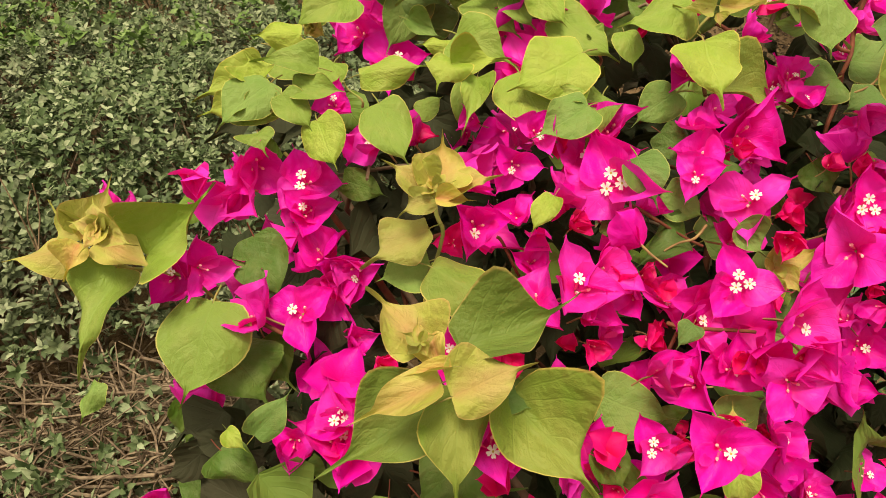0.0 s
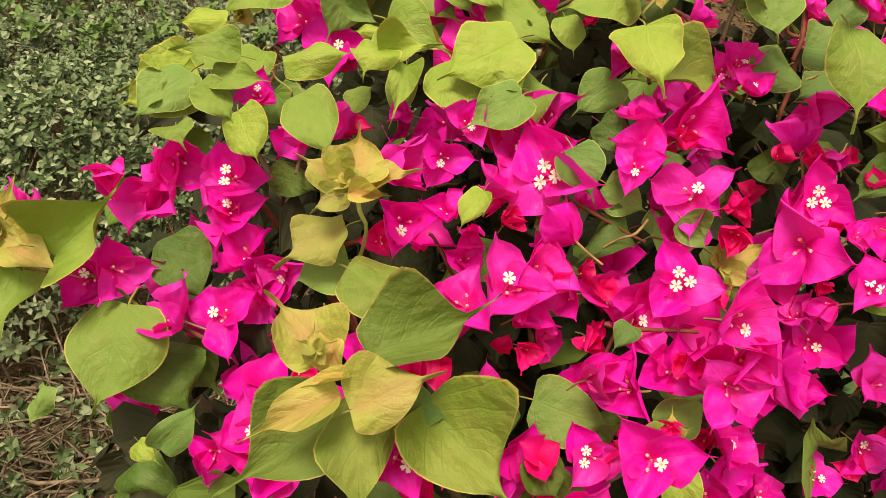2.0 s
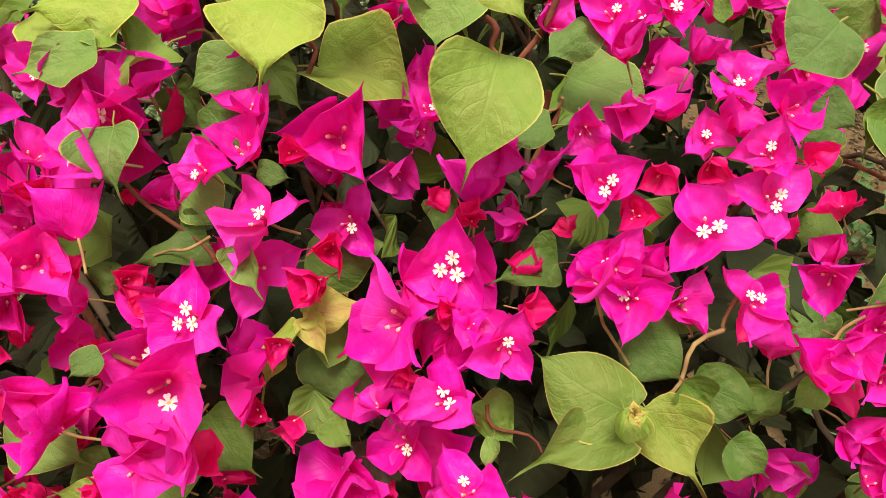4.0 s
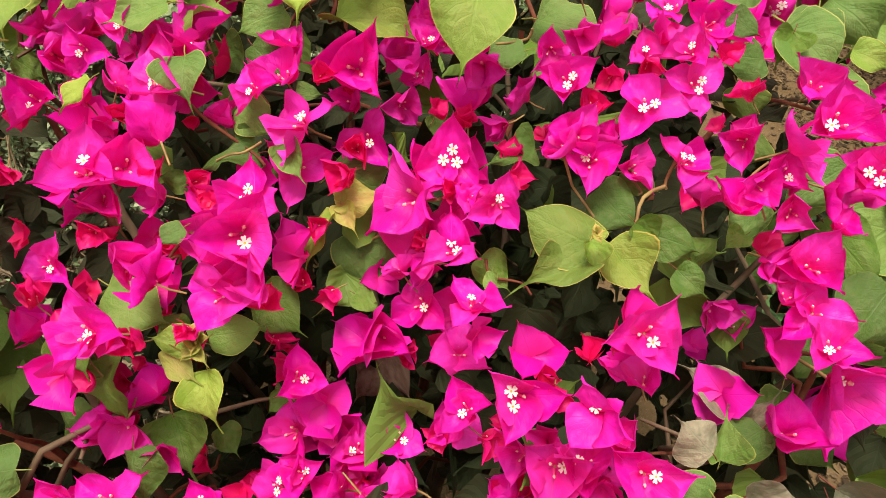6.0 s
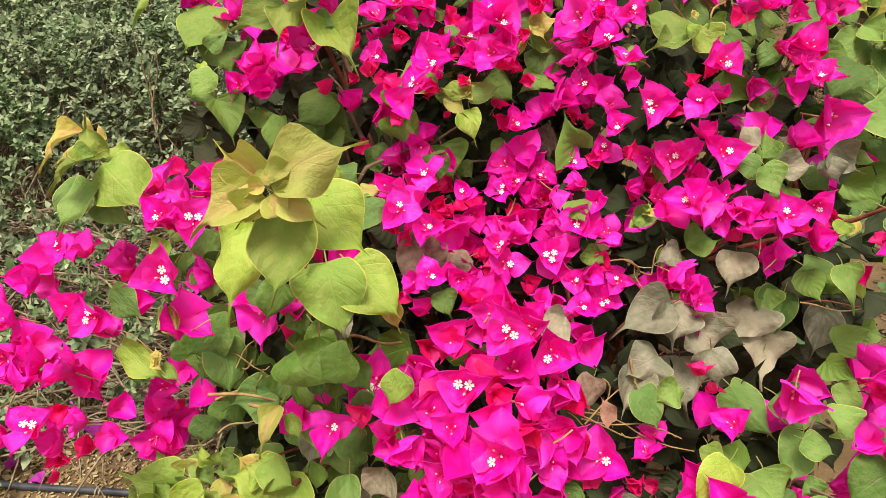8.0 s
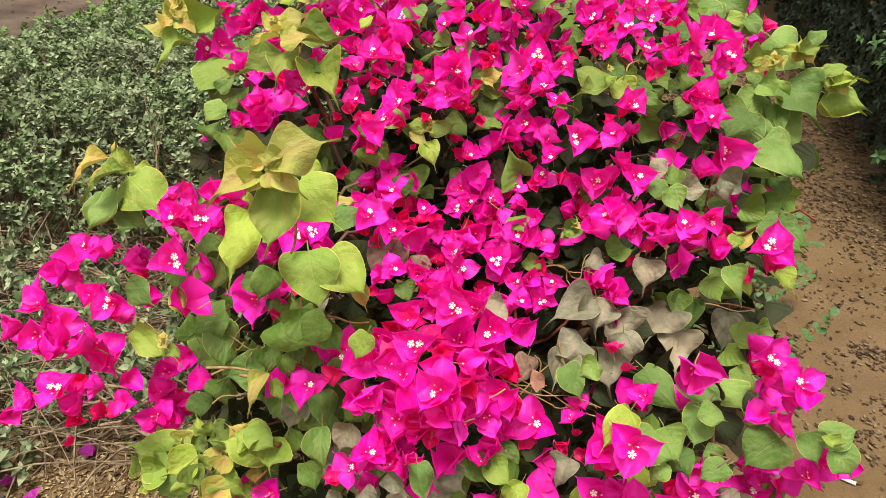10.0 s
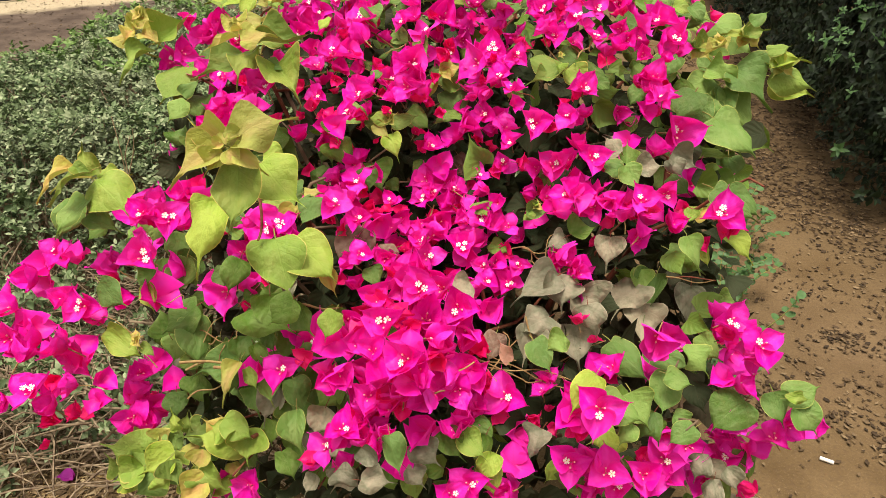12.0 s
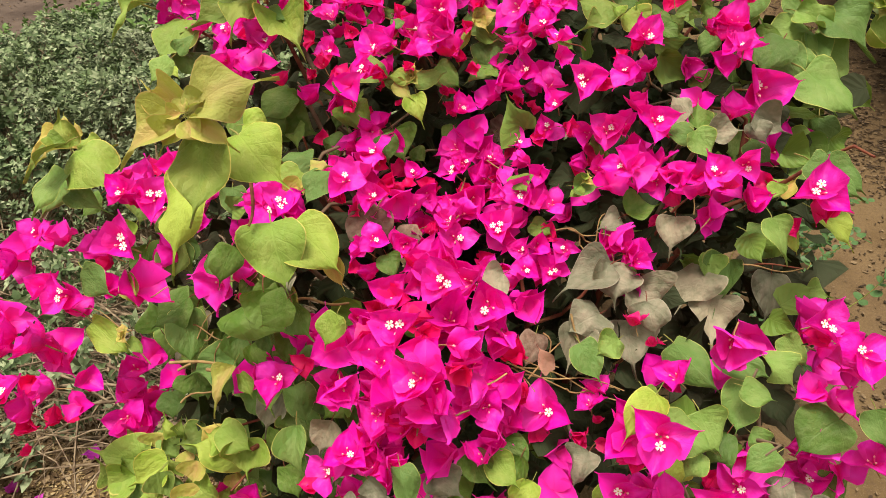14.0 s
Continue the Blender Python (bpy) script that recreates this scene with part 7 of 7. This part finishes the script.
def weed(x, y, tall, fronds, seed):
    """A small weed with round paired leaflets, close by the bush."""
    root = new("weed")
    root.location = (x, y, height(x, y))
    tagged(root, "small weed with rows of round dark green leaflets", "weed", "weeds beside the bush")
    rng = random.Random(seed)
    for k in range(fronds):
        a = rng.uniform(0, 6.28)
        r = rng.uniform(0.05, 0.13)
        pts = bend((0, 0, 0.0), (r * math.cos(a), r * math.sin(a), tall * rng.uniform(0.4, 1.0)), 0.03, 0.012, 9, rng)
        s = Build()
        s.tube(pts, 0.0012, 0.0006, 4)
        frond = part("stalk", s.mesh("stalk", STEM_GREEN), root)
        for j in range(2, 10):
            for side in (-1, 1):
                d = (pts[j] - pts[j - 1]).normalized()
                o = d.cross(Vector((0, 0, 1))).normalized() * side
                n = Vector((0, -0.4, 1)) + Vector((rng.gauss(0, 0.35), rng.gauss(0, 0.35), 0))
                m = Matrix.Translation(pts[j]) @ frame_of(o + d * 0.5, n).to_4x4() @ Matrix.Scale(0.018 * rng.uniform(0.7, 1.2), 4)
                part("leaflet", LEAFLET, frond, m)


for k, (x, y, tall) in enumerate(((0.82, 1.30, 0.22), (0.76, 1.06, 0.24), (0.71, 0.86, 0.22), (0.66, 0.68, 0.26))):
    weed(x, y, tall, 9, 61 + k)


def far_strip():
    """A second pipe and thin grass on the pale ground beyond the hedge."""
    line = new("drip_pipe")
    tagged(line, "thin black drip pipe on pale ground beyond the hedge", "pipe")
    b = Build()
    b.tube([(x, 6.35 + 0.9 * x + 0.02 * math.sin(4 * x), 0.006) for x in np.linspace(-4.5, -1.5, 24)], 0.007, 0.007, 8)
    part("pipe", b.mesh("pipe", PIPE), line)
    grass = new("grass_tufts")
    tagged(grass, "thin green grass growing on pale sandy ground", "grass", kind="stuff")

    def blades(rng):
        x = rng.uniform(-4.2, -1.6)
        return (x, 6.5 + 0.9 * x + rng.gauss(0.1, 0.12), 0.02), (0, 0, 1)
    foliage("grass", grass, 3500, blades, 0.045, SPRIG_LEAF, 91)


far_strip()
